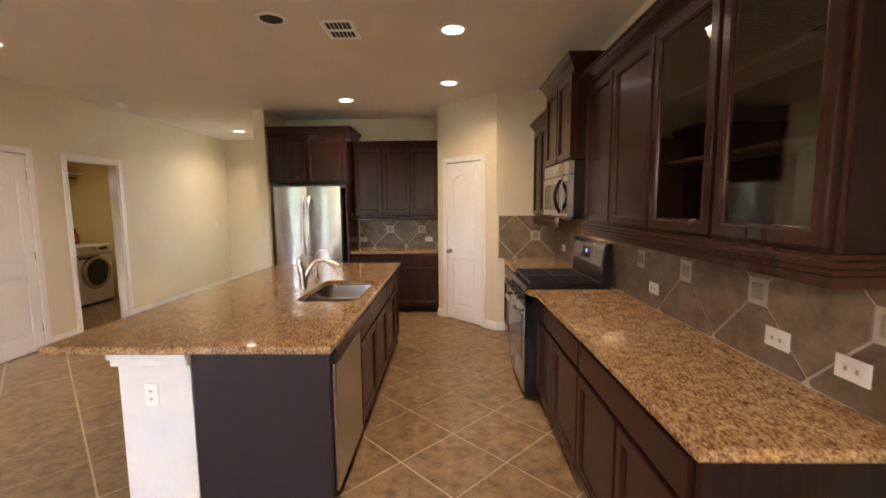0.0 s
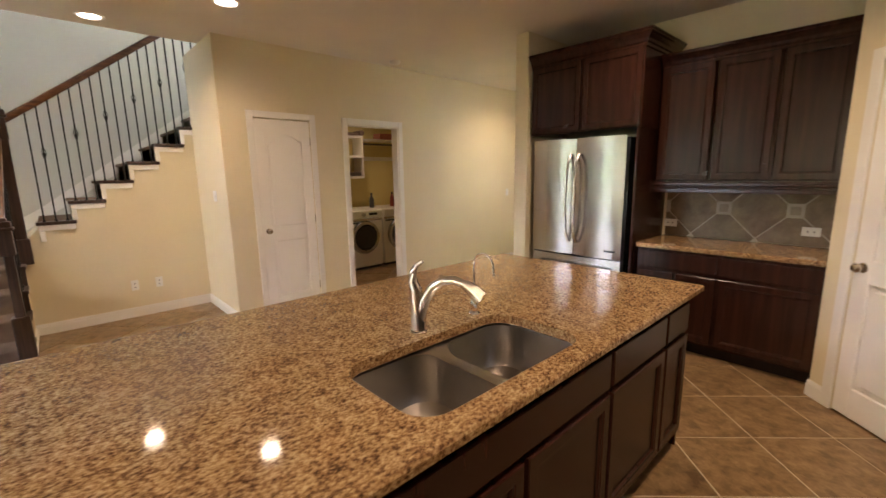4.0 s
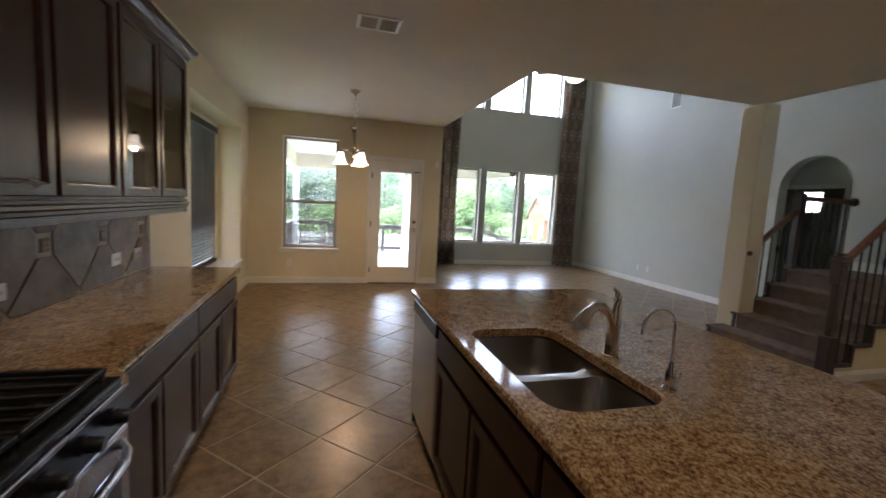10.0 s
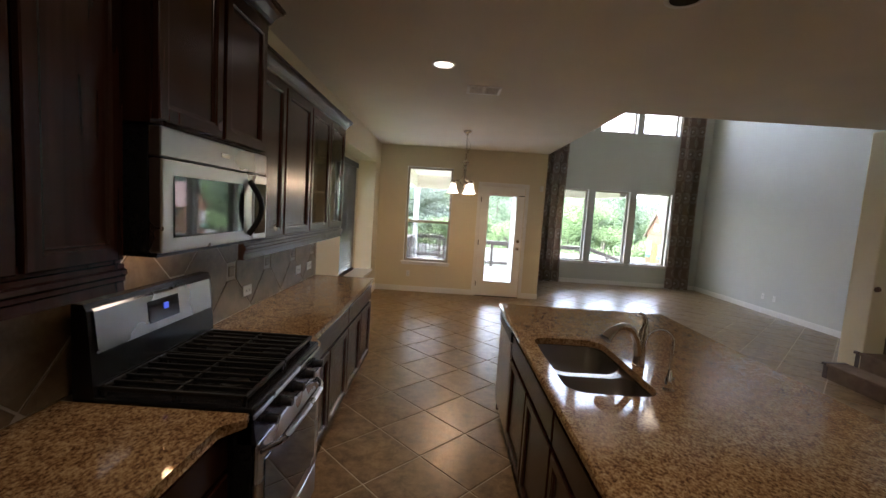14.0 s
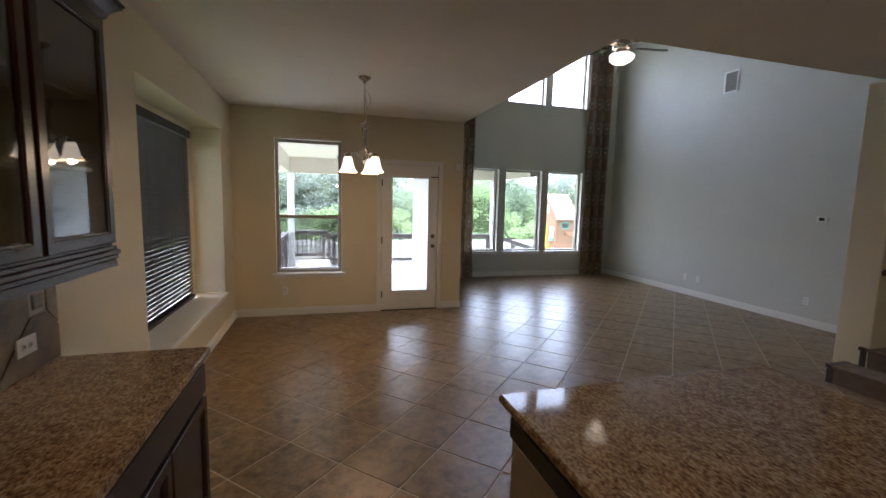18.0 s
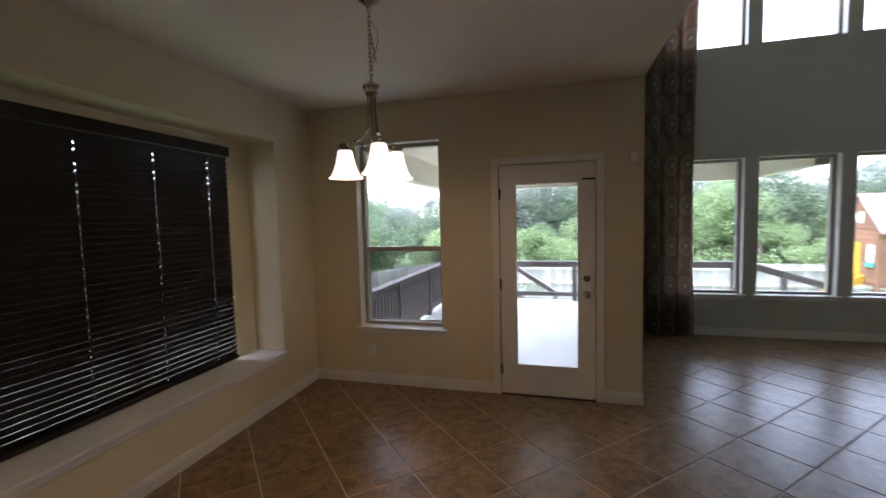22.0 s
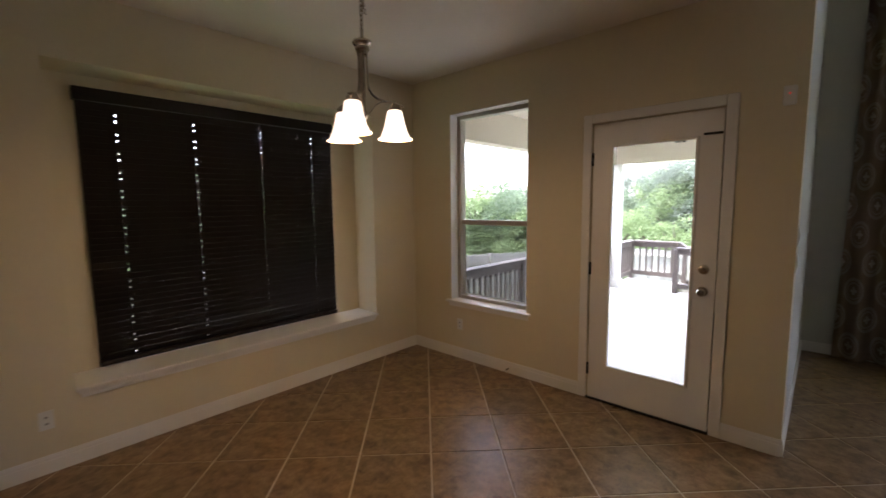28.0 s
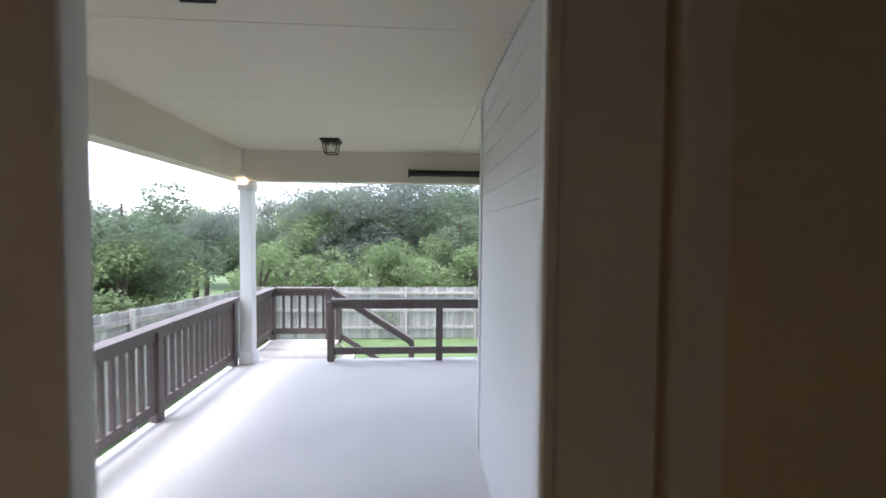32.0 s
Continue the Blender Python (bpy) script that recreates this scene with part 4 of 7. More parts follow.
for bx in (0.2, RW - 0.2):
    for by in (0.16, 0.44):
        bn = part("burner", lathe(bmesh.new(), [(0.055, 0.924), (0.052, 0.934), (0.034, 0.936), (0.034, 0.942), (0.0, 0.943)], (bx, by, 0), 20), IRON, stove, "round burner head", smooth=True)

mw = thing("microwave", (1.22, 3.885, 1.478), "stainless steel over-the-range microwave with a curved black handle", "microwave", rz=-90)
MW, MT = 0.825, 0.43
part("body", boxes((0.0, 0.03, 0.0, MW, 0.365, MT)), BLACK, mw, "black microwave case")
part("top_strip", boxes((0.0, -0.012, MT - 0.10, MW, 0.03, MT), bevel=0.004), STEEL_Y, mw)
dr = part("door", boxes((0.0, -0.018, 0.0, MW * 0.80, 0.03, MT - 0.106), bevel=0.006, seg=2), STEEL_Y, mw)
part("window", boxes((0.06, -0.0215, 0.05, MW * 0.69, -0.016, MT - 0.16), bevel=0.002), BLACKGLASS, dr, "dark reflective window")
bm = bmesh.new()
pts = [(MW * 0.745 + 0.03 * math.sin(math.pi * k / 12), -0.022 - 0.05 * math.sin(math.pi * k / 12), 0.03 + (MT - 0.17) * k / 12) for k in range(13)]
part("handle", pipe(bm, pts, 0.014, 10), BLACK, dr, "curved black handle", smooth=True)
pan = part("control_panel", boxes((MW * 0.805, -0.018, 0.0, MW, 0.03, MT - 0.106), bevel=0.006), STEEL_Y, mw)
part("keypad", boxes((MW * 0.83, -0.021, 0.03, MW * 0.975, -0.016, MT - 0.15)), BLACKGLASS, pan, "black keypad")
part("vent_bottom", boxes((0.03, 0.02, -0.02, MW - 0.03, 0.36, 0.001)), BLACK, mw)
part("cooktop_light", boxes((0.30, 0.10, -0.024, 0.50, 0.18, -0.0195), bevel=0.002), LAMPDISC, mw, "small lit cooktop lamp")
bulb("cooktop_bulb", (1.45, 3.48, 1.44), 0.07, (1.0, 0.62, 0.28), 0.02)
part("badge", boxes((MW * 0.46, -0.0145, MT - 0.058, MW * 0.54, -0.011, MT - 0.04)), NICKEL, mw)


# ---- wall plates ----
def plate(at, rz, label, gang=1, kind="outlet"):
    """A wall plate on a wall whose face looks to local -y."""
    w = 0.07 + 0.046 * (gang - 1)
    ob = thing("outlet_plate" if kind == "outlet" else "switch_plate", at, label, kind, "wall plates", rz=rz)
    part("cover", boxes((-w / 2, -0.007, -0.058, w / 2, 0.0, 0.058), bevel=0.003, seg=2), PLASTIC, ob)
    for i in range(gang):
        x = (i - (gang - 1) / 2) * 0.046
        if kind == "outlet":
            for s in (-0.02, 0.02):
                part("socket", boxes((x - 0.014, -0.0095, s - 0.013, x + 0.014, -0.006, s + 0.013), bevel=0.002), PLASTIC, ob)
                part("slot", boxes((x - 0.008, -0.0105, s - 0.006, x + 0.008, -0.009, s + 0.005)), SLOT, ob)
        else:
            part("toggle", boxes((x - 0.011, -0.012, -0.024, x + 0.011, -0.006, 0.024), bevel=0.002), PLASTIC, ob)
    return ob


def flat_plate(at, rz, label, w, h, kind="outlet"):
    """A plate laid on its side."""
    ob = thing("outlet_plate", at, label, kind, "wall plates", rz=rz)
    part("cover", boxes((-w / 2, -0.007, -h / 2, w / 2, 0, h / 2), bevel=0.003, seg=2), PLASTIC, ob)
    for s in (-0.02, 0.02):
        part("socket", boxes((s - 0.013, -0.0095, -0.014, s + 0.013, -0.006, 0.014), bevel=0.002), PLASTIC, ob)
        part("slot", boxes((s - 0.005, -0.0105, -0.008, s + 0.006, -0.009, 0.008)), SLOT, ob)
    return ob


TF = EAST - 0.011
flat_plate((TF, 2.445, 1.045), -90, "white outlet plate on the tiled backsplash", 0.118, 0.072)
flat_plate((TF, 1.445, 1.045), -90, "white outlet plate on the tiled backsplash", 0.122, 0.078)
flat_plate((TF, 1.135, 1.043), -90, "white switch plate on the tiled backsplash", 0.122, 0.078, "switch")
flat_plate((TF, 4.55, 1.085), -90, "white outlet plate beyond the range", 0.118, 0.072)
for px in (-1.07, -0.03):
    flat_plate((px, BACK - 0.011, 1.035), 0, "white outlet plate on the back wall tiles", 0.118, 0.072)
plate((-1.19, 1.799, 0.65), 0, "white outlet plate on the island end")
plate((EAST, 0.03, 0.33), -90, "white outlet plate low on the nook wall")
plate((0.94, NOOK_S, 0.36), 180, "white outlet plate under the nook window")
plate((-2.3, LIV_S, 0.36), 180, "white outlet plate beside the curtain")
for py, pz, k, lb in ((-1.14, 0.36, "outlet", "white outlet plate low on the living room wall"), (-3.0, 0.34, "outlet", "white outlet plate low on the living room wall"), (-3.3, 0.34, "outlet", "white outlet plate low on the living room wall"), (-0.67, 1.38, "switch", "white light switch beside the column")):
    plate((LIV_W, py, pz), 90, lb, kind=k)
for py in (2.62, 2.85):
    plate((-5.33, py, 0.36), 90, "white outlet plate under the stairs")
plate((CLOSET, 7.9, 1.2), 90, "white light switch in the hall", kind="switch")
th = thing("thermostat", (LIV_W, -1.05, 1.56), "small white wall thermostat", "thermostat", rz=90)
part("case", boxes((-0.07, -0.025, -0.045, 0.07, 0, 0.045), bevel=0.006, seg=2), PLASTIC, th)
part("screen", boxes((-0.035, -0.0265, -0.018, 0.035, -0.024, 0.026)), DARKSLOT, th, "grey display")
al = thing("alarm_sensor", (-1.61, NOOK_S, 2.22), "small white alarm sensor with a red lamp", "sensor", rz=180)
part("case", boxes((-0.032, -0.035, -0.055, 0.032, 0, 0.055), bevel=0.008, seg=2), PLASTIC, al)
part("lamp", boxes((-0.004, -0.037, 0.005, 0.004, -0.034, 0.013)), glow("red_indicator", (1.0, 0.08, 0.05), 0.25), al, "small red lamp")
gr = thing("return_air_grille", (LIV_W, -2.69, 3.69), "white framed return air grille high on the wall", "vent", rz=90)
part("frame", boxes((-0.14, -0.012, 0.0, 0.14, 0, 0.03), (-0.14, -0.012, 0.34, 0.14, 0, 0.37), (-0.14, -0.012, 0.03, -0.11, 0, 0.34), (0.11, -0.012, 0.03, 0.14, 0, 0.34), bevel=0.003), TRIM, gr)
part("backing", boxes((-0.11, -0.003, 0.03, 0.11, -0.001, 0.34)), DARKSLOT, gr)
for i in range(14):
    part("slat", boxes((-0.11, -0.009, 0.04 + i * 0.0215, 0.11, -0.004, 0.049 + i * 0.0215)), VINYL, gr)


# ---- ceiling fixtures ----
def ceiling_lamp(x, y, lit, label):
    ob = thing("recessed_light", (x, y, H), label, "ceiling lamp", "recessed lights")
    bm = lathe(bmesh.new(), [(0.075, -0.001), (0.085, -0.010), (0.105, -0.006), (0.105, 0.0)], n=28)
    part("trim_ring", bm, TRIM, ob, smooth=True)
    part("lens", lathe(bmesh.new(), [(0.0, -0.004), (0.078, -0.004), (0.078, -0.001)], n=24), LAMPDISC if lit else DARKSLOT, ob, "glowing lens" if lit else "dark lens")
    if lit:
        spot("recessed_light_beam", (x, y, H - 0.02), lit, WARM, 150, 0.07, 0.9)
    return ob


for x, y in ((0.345, 1.665), (0.33, 3.15), (0.30, 4.55), (-1.0, 5.25), (-3.39, 3.27), (-4.42, 2.5), (-3.43, 7.38)):
    ceiling_lamp(x, y, 2.1, "round white recessed ceiling light, lit")
ceiling_lamp(-0.96, 2.93, 0, "round recessed ceiling speaker with a dark cone")


def ceiling_vent(x, y, w, d, rz, label):
    ob = thing("ceiling_vent", (x, y, H), label, "vent", "ceiling vents", rz=rz)
    part("frame", boxes((-w / 2, -d / 2, -0.01, w / 2, -d / 2 + 0.03, 0), (-w / 2, d / 2 - 0.03, -0.01, w / 2, d / 2, 0), (-w / 2, -d / 2 + 0.03, -0.01, -w / 2 + 0.03, d / 2 - 0.03, 0), (w / 2 - 0.03, -d / 2 + 0.03, -0.01, w / 2, d / 2 - 0.03, 0), (-0.015, -d / 2 + 0.03, -0.01, 0.015, d / 2 - 0.03, 0), bevel=0.003), VENTWHITE, ob)
    part("backing", boxes((-w / 2 + 0.03, -d / 2 + 0.03, -0.002, w / 2 - 0.03, d / 2 - 0.03, 0)), DARKSLOT, ob)
    n = 7
    for i in range(n):
        yy = -d / 2 + 0.034 + i * (d - 0.068) / (n - 1)
        bm = bmesh.new()
        prism(bm, [(yy - 0.005, -0.009), (yy + 0.003, -0.003), (yy + 0.005, -0.003), (yy - 0.002, -0.010)], "x", -w / 2 + 0.02, w / 2 - 0.02)
        part("slat", bm, VENTWHITE, ob)
    return ob


ceiling_vent(-0.515, 3.13, 0.34, 0.25, 90, "white metal ceiling air vent")
ceiling_vent(-0.05, 1.0, 0.34, 0.27, 0, "white metal ceiling air vent")
for x, y in ((-3.97, 5.35),):
    ob = thing("smoke_detector", (x, y, H), "round white smoke detector on the ceiling", "detector")
    part("case", lathe(bmesh.new(), [(0.0, -0.04), (0.045, -0.04), (0.06, -0.03), (0.068, -0.008), (0.068, 0)], n=24), PLASTIC, ob, smooth=True)

def ribbon(bm, points, width, thick, side):
    """A flat metal strap bent along points; side is the way its width runs."""
    rings = []
    pts = [Vector(q) for q in points]
    side = Vector(side).normalized()
    for i, q in enumerate(pts):
        d = (pts[min(i + 1, len(pts) - 1)] - pts[max(i - 1, 0)]).normalized()
        up = d.cross(side).normalized() * thick / 2
        k = width / 2 * (0.45 if i == len(pts) - 1 else 1.0)
        rings.append([bm.verts.new(q + side * a * k + up * b) for a, b in ((-1, -1), (1, -1), (1, 1), (-1, 1))])
    for lo, hi in zip(rings, rings[1:]):
        for i in range(4):
            bm.faces.new((lo[i], lo[(i + 1) % 4], hi[(i + 1) % 4], hi[i]))
    bm.faces.new(rings[0])
    bm.faces.new(rings[-1])
    return bm


CHX, CHY = 0.0, -1.20
ch = thing("chandelier", (CHX, CHY, 0), "three-light brushed nickel chandelier with bell glass shades, lit", "chandelier")
part("canopy", lathe(bmesh.new(), [(0.0, 2.835), (0.012, 2.835), (0.02, 2.855), (0.045, 2.87), (0.062, 2.885), (0.066, 2.893), (0.066, 2.9)], n=24), NICKEL, ch, smooth=True)
bm = bmesh.new()
for i in range(17):
    cz = 2.83 - i * 0.023
    turn = (i % 2) * 90
    loop = [Matrix.Rotation(radians(turn), 3, "Z") @ Vector((0.009 * math.cos(a), 0, 0.016 * math.sin(a))) + Vector((0, 0, cz)) for a in [2 * math.pi * k / 8 for k in range(9)]]
    pipe(bm, loop, 0.0026, 5)
chain = part("chain", bm, NICKEL, ch)
part("chain_tail", pipe(bmesh.new(), [(-0.004 - 0.028 * k / 24 + (0.005 if k % 2 else -0.005), 0.004 * (k % 4 - 1.5), 2.715 - 0.155 * k / 24) for k in range(25)], 0.0028, 5), NICKEL, ch, "loose end of the chain hanging down")
part("cord", pipe(bmesh.new(), [(0.0, 0.0, 2.78), (-0.03, 0.015, 2.745), (-0.055, 0.02, 2.70), (-0.055, 0.02, 2.65), (-0.035, 0.012, 2.61), (-0.016, 0.005, 2.575), (-0.012, 0.004, 2.50), (0, 0, 2.45)], 0.003, 6), NICKEL, ch)
part("collar", lathe(bmesh.new(), [(0.0, 2.462), (0.012, 2.46), (0.02, 2.45), (0.046, 2.44), (0.05, 2.43), (0.044, 2.418), (0.034, 2.41), (0.036, 2.398), (0.030, 2.388), (0.026, 2.372), (0.0, 2.37)], n=24), NICKEL, ch, "turned nickel collar", smooth=True)
part("column", lathe(bmesh.new(), [(0.0, 2.372), (0.010, 2.37), (0.010, 2.10), (0.016, 2.085), (0.020, 2.068), (0.014, 2.05), (0.008, 2.042), (0.0, 2.038)], n=16), NICKEL, ch, smooth=True)
for a in (4, 124, 244):
    c, s = math.cos(radians(a)), math.sin(radians(a))
    across = (-s, c, 0)
    path = [(0.022, 2.375), (0.022, 2.30), (0.023, 2.24), (0.030, 2.205), (0.048, 2.178), (0.076, 2.160), (0.110, 2.150), (0.15, 2.145), (0.185, 2.139), (0.215, 2.128)]
    arm = part("arm", ribbon(bmesh.new(), [(q * c, q * s, z) for q, z in path], 0.022, 0.006, across), NICKEL, ch, "flat curved nickel arm", smooth=True)
    low = [(0.010, 2.068), (0.030, 2.085), (0.048, 2.108), (0.066, 2.130), (0.088, 2.143), (0.115, 2.147)]
    part("scroll", ribbon(bmesh.new(), [(q * c, q * s, z) for q, z in low], 0.022, 0.006, across), NICKEL, arm, "flat curved lower strap", smooth=True)
    part("socket_cup", lathe(bmesh.new(), [(0.0, 2.142), (0.018, 2.14), (0.03, 2.125), (0.034, 2.10), (0.030, 2.095), (0.0, 2.095)], (0.165 * c, 0.165 * s, 0), 18), NICKEL, arm, smooth=True)
    sh = part("shade", lathe(bmesh.new(), [(0.030, 2.108), (0.040, 2.100), (0.046, 2.07), (0.053, 2.035), (0.066, 1.995), (0.080, 1.968), (0.093, 1.957), (0.090, 1.954), (0.076, 1.965), (0.062, 1.992), (0.049, 2.035), (0.042, 2.07), (0.032, 2.098)], (0.165 * c, 0.165 * s, 0), 28), WHITEGLASS, ch, "bell-shaped frosted glass shade", smooth=True)
    bulb("chandelier_bulb", (CHX + 0.165 * c, CHY + 0.165 * s, 1.95), 0.9, (1.0, 0.68, 0.36), 0.03)

FANX, FANY, FANZ = -3.8, -2.25, 3.98
fan = thing("ceiling_fan", (FANX, FANY, FANZ), "five-blade ceiling fan with a scalloped glowing glass bowl, at rest", "ceiling fan")
part("downrod", rod(bmesh.new(), (0, 0, 0.08), (0, 0, HIGH - FANZ), 0.014), NEWEL, fan)
part("ceiling_cap", lathe(bmesh.new(), [(0.02, HIGH - FANZ - 0.09), (0.05, HIGH - FANZ - 0.06), (0.065, HIGH - FANZ)], n=20), NICKEL, fan, smooth=True)
part("motor", lathe(bmesh.new(), [(0.0, 0.12), (0.03, 0.118), (0.05, 0.10), (0.10, 0.085), (0.125, 0.05), (0.13, 0.01), (0.12, -0.03), (0.09, -0.045), (0.085, -0.07), (0.10, -0.085), (0.0, -0.085)], n=28), NICKEL, fan, "polished nickel motor housing", smooth=True)
bm = bmesh.new()
rings = []
for q, z in ((0.10, -0.088), (0.155, -0.10), (0.175, -0.125), (0.165, -0.16), (0.13, -0.20), (0.07, -0.23), (0.015, -0.24)):
    rings.append([bm.verts.new((q * (1 + 0.06 * math.cos(5 * 2 * math.pi * i / 40)) * math.cos(2 * math.pi * i / 40), q * (1 + 0.06 * math.cos(5 * 2 * math.pi * i / 40)) * math.sin(2 * math.pi * i / 40), z)) for i in range(40)])
for lo, hi in zip(rings, rings[1:]):
    for i in range(40):
        bm.faces.new((lo[i], lo[(i + 1) % 40], hi[(i + 1) % 40], hi[i]))
bm.faces.new(rings[0])
bm.faces.new(rings[-1])
part("bowl", bm, WHITEGLASS, fan, "glowing scalloped glass bowl", smooth=True)
part("finial", lathe(bmesh.new(), [(0.014, -0.236), (0.018, -0.245), (0.008, -0.256), (0.0, -0.262)], n=14), NICKEL, fan, smooth=True)
part("pull_chain", rod(bmesh.new(), (0.10, 0.03, -0.09), (0.10, 0.03, -0.40), 0.0025, n=5), NICKEL, fan)
for i in range(5):
    bm = bmesh.new()
    prism(bm, [(0.2, -0.05), (0.30, -0.062), (0.62, -0.072), (0.68, -0.06), (0.70, -0.03), (0.70, 0.03), (0.68, 0.06), (0.62, 0.072), (0.30, 0.062), (0.2, 0.05)], "z", -0.005, 0.005)
    bl = part("blade", bm, NEWEL, fan, "dark wooden fan blade")
    bl.matrix_basis = Matrix.Rotation(radians(26 + 72 * i), 4, "Z") @ Matrix.Rotation(radians(12), 4, "X")
    part("blade_iron", boxes((0.10, -0.018, -0.012, 0.26, 0.018, -0.006), (0.22, -0.04, -0.011, 0.27, 0.04, -0.006), bevel=0.002), NICKEL, bl)
bulb("fan_light", (FANX, FANY, FANZ - 0.30), 0.12, (1.0, 0.8, 0.55), 0.08)


# ---- doors, casings, baseboards ----
def casing_x(x, face, y0, y1, z1, w=0.068, label="white painted door casing"):
    """A casing on a wall in the yz plane; face is +1 or -1 for the side it looks to."""
    t = 0.018 * face
    ob = thing("door_casing", (x, (y0 + y1) / 2, 0), label, "trim", "", "structure")
    m = (y0 + y1) / 2
    for name, q in (("jamb_trim", (0, y0 - w - m, 0, t, y0 - m, z1 + w)), ("jamb_trim", (0, y1 - m, 0, t, y1 + w - m, z1 + w)), ("head_trim", (0, y0 - m, z1, t, y1 - m, z1 + w))):
        part(name, boxes(q, bevel=0.004), TRIM, ob)
    return ob


def casing_y(y, face, x0, x1, z1, w=0.068, label="white painted door casing"):
    t = 0.018 * face
    m = (x0 + x1) / 2
    ob = thing("door_casing", (m, y, 0), label, "trim", "", "structure")
    for name, q in (("jamb_trim", (x0 - w - m, 0, 0, x0 - m, t, z1 + w)), ("jamb_trim", (x1 - m, 0, 0, x1 + w - m, t, z1 + w)), ("head_trim", (x0 - m, 0, z1, x1 - m, t, z1 + w))):
        part(name, boxes(q, bevel=0.004), TRIM, ob)
    return ob


def arch_panel_door(w, h, at, rz, label, knob_side=0):
    """A moulded two-panel door, the upper panel with an arched head; its face looks to local -y."""
    ob = thing("door", at, label, "door", "", "structure", rz=rz)
    t = 0.04
    bm = bmesh.new()
    box(bm, 0, 0.006, 0.012, w, t, h)
    s = 0.105 if w < 0.7 else 0.12
    pieces = [(0, 0.012, s, h), (w - s, 0.012, w, h), (s, 0.012, w - s, 0.20), (s, 0.86, w - s, 1.0)]
    for q in pieces:
        box(bm, q[0], -0.014, q[1], q[2], 0.0065, q[3], bevel=0.004)
    n = 14
    top = [(s + (w - 2 * s) * i / n, h - 0.235 + 0.085 * math.sin(math.pi * i / n)) for i in range(n + 1)]
    prism(bm, [(s, h)] + top + [(w - s, h)], "y", -0.014, 0.0065)
    part("slab", bm, DOORWHITE, ob)
    k = 0.03
    part("lower_panel", boxes((s + k, -0.009, 0.20 + k, w - s - k, 0.0065, 0.86 - k), bevel=0.008), DOORWHITE, ob)
    bm = bmesh.new()
    inner = [(s + k + (w - 2 * s - 2 * k) * i / n, h - 0.235 - k + 0.08 * math.sin(math.pi * i / n)) for i in range(n + 1)]
    prism(bm, [(w - s - k, 1.0 + k), (s + k, 1.0 + k)] + inner, "y", -0.009, 0.0065)
    part("upper_panel", bm, DOORWHITE, ob)
    kx = 0.06 if knob_side == 0 else w - 0.06
    kb = part("door_knob", lathe(bmesh.new(), [(0.0, -0.075), (0.02, -0.072), (0.029, -0.06), (0.026, -0.045), (0.012, -0.035), (0.012, -0.02), (0.03, -0.018), (0.031, -0.013)], (kx, 0, 0.95), 18, "y"), NICKEL, ob, "round brushed nickel knob", smooth=True)
    hx = w + 0.004 if knob_side == 0 else -0.004
    for z in (0.25, 1.05, h - 0.22):
        part("hinge", boxes((hx - 0.008, -0.02, z - 0.045, hx + 0.008, -0.004, z + 0.045), bevel=0.003), NICKEL, ob)
    return ob


casing_x(CLOSET, 1, 3.69, 4.31, 2.15)
casing_x(CLOSET, 1, 4.79, 5.56, 2.15, label="white painted casing of the open laundry doorway")
struct(part("trim_laundry_jamb", boxes((CLOSET - 0.12, 4.79, 0, CLOSET, 4.805, 2.15), (CLOSET - 0.12, 5.545, 0, CLOSET, 5.56, 2.15), (CLOSET - 0.12, 4.805, 2.135, CLOSET, 5.545, 2.15)), TRIM), "white painted doorway lining", "trim")
arch_panel_door(0.61, 2.14, (CLOSET - 0.015, 3.695, 0), 90, "white moulded two-panel closet door with an arched panel, shut")
px, py = diag(0.185, 0.012)
arch_panel_door(0.61, 2.125, (px, py, 0), -45, "white moulded narrow pantry door with an arched panel, shut")
ob = thing("door_casing", (*diag(0.49, 0), 0), "white painted pantry door casing", "trim", "", "structure", rz=-45)
part("jamb_trim", boxes((-0.378, -0.018, 0, -0.31, 0, 2.198), bevel=0.004), TRIM, ob)
part("jamb_trim", boxes((0.31, -0.018, 0, 0.378, 0, 2.198), bevel=0.004), TRIM, ob)
part("head_trim", boxes((-0.31, -0.018, 2.13, 0.31, 0, 2.198), bevel=0.004), TRIM, ob)

# glazed back door
casing_y(NOOK_S, 1, -1.30, -0.425, 2.215)
bd = thing("door", (-0.435, NOOK_S - 0.004, 0.012), "white back door with one tall glass pane, shut", "door", "", "structure", rz=180)
DW_, DH = 0.855, 2.19
part("slab", boxes((0, -0.004, 0, 0.146, 0.042, DH), (DW_ - 0.142, -0.004, 0, DW_, 0.042, DH), (0.146, -0.004, 0, DW_ - 0.142, 0.042, 0.287), (0.146, -0.004, DH - 0.17, DW_ - 0.142, 0.042, DH)), DOORWHITE, bd)
part("glazing_bead", boxes((0.136, -0.014, 0.277, 0.156, -0.003, DH - 0.16), (DW_ - 0.152, -0.014, 0.277, DW_ - 0.132, -0.003, DH - 0.16), (0.156, -0.014, 0.277, DW_ - 0.152, -0.003, 0.297), (0.156, -0.014, DH - 0.18, DW_ - 0.152, -0.003, DH - 0.16), bevel=0.004), DOORWHITE, bd)
pane = part("pane", boxes((0.146, 0.016, 0.287, DW_ - 0.142, 0.021, DH - 0.17)), GLASS, bd, "clear door glass")
pane.visible_shadow = False
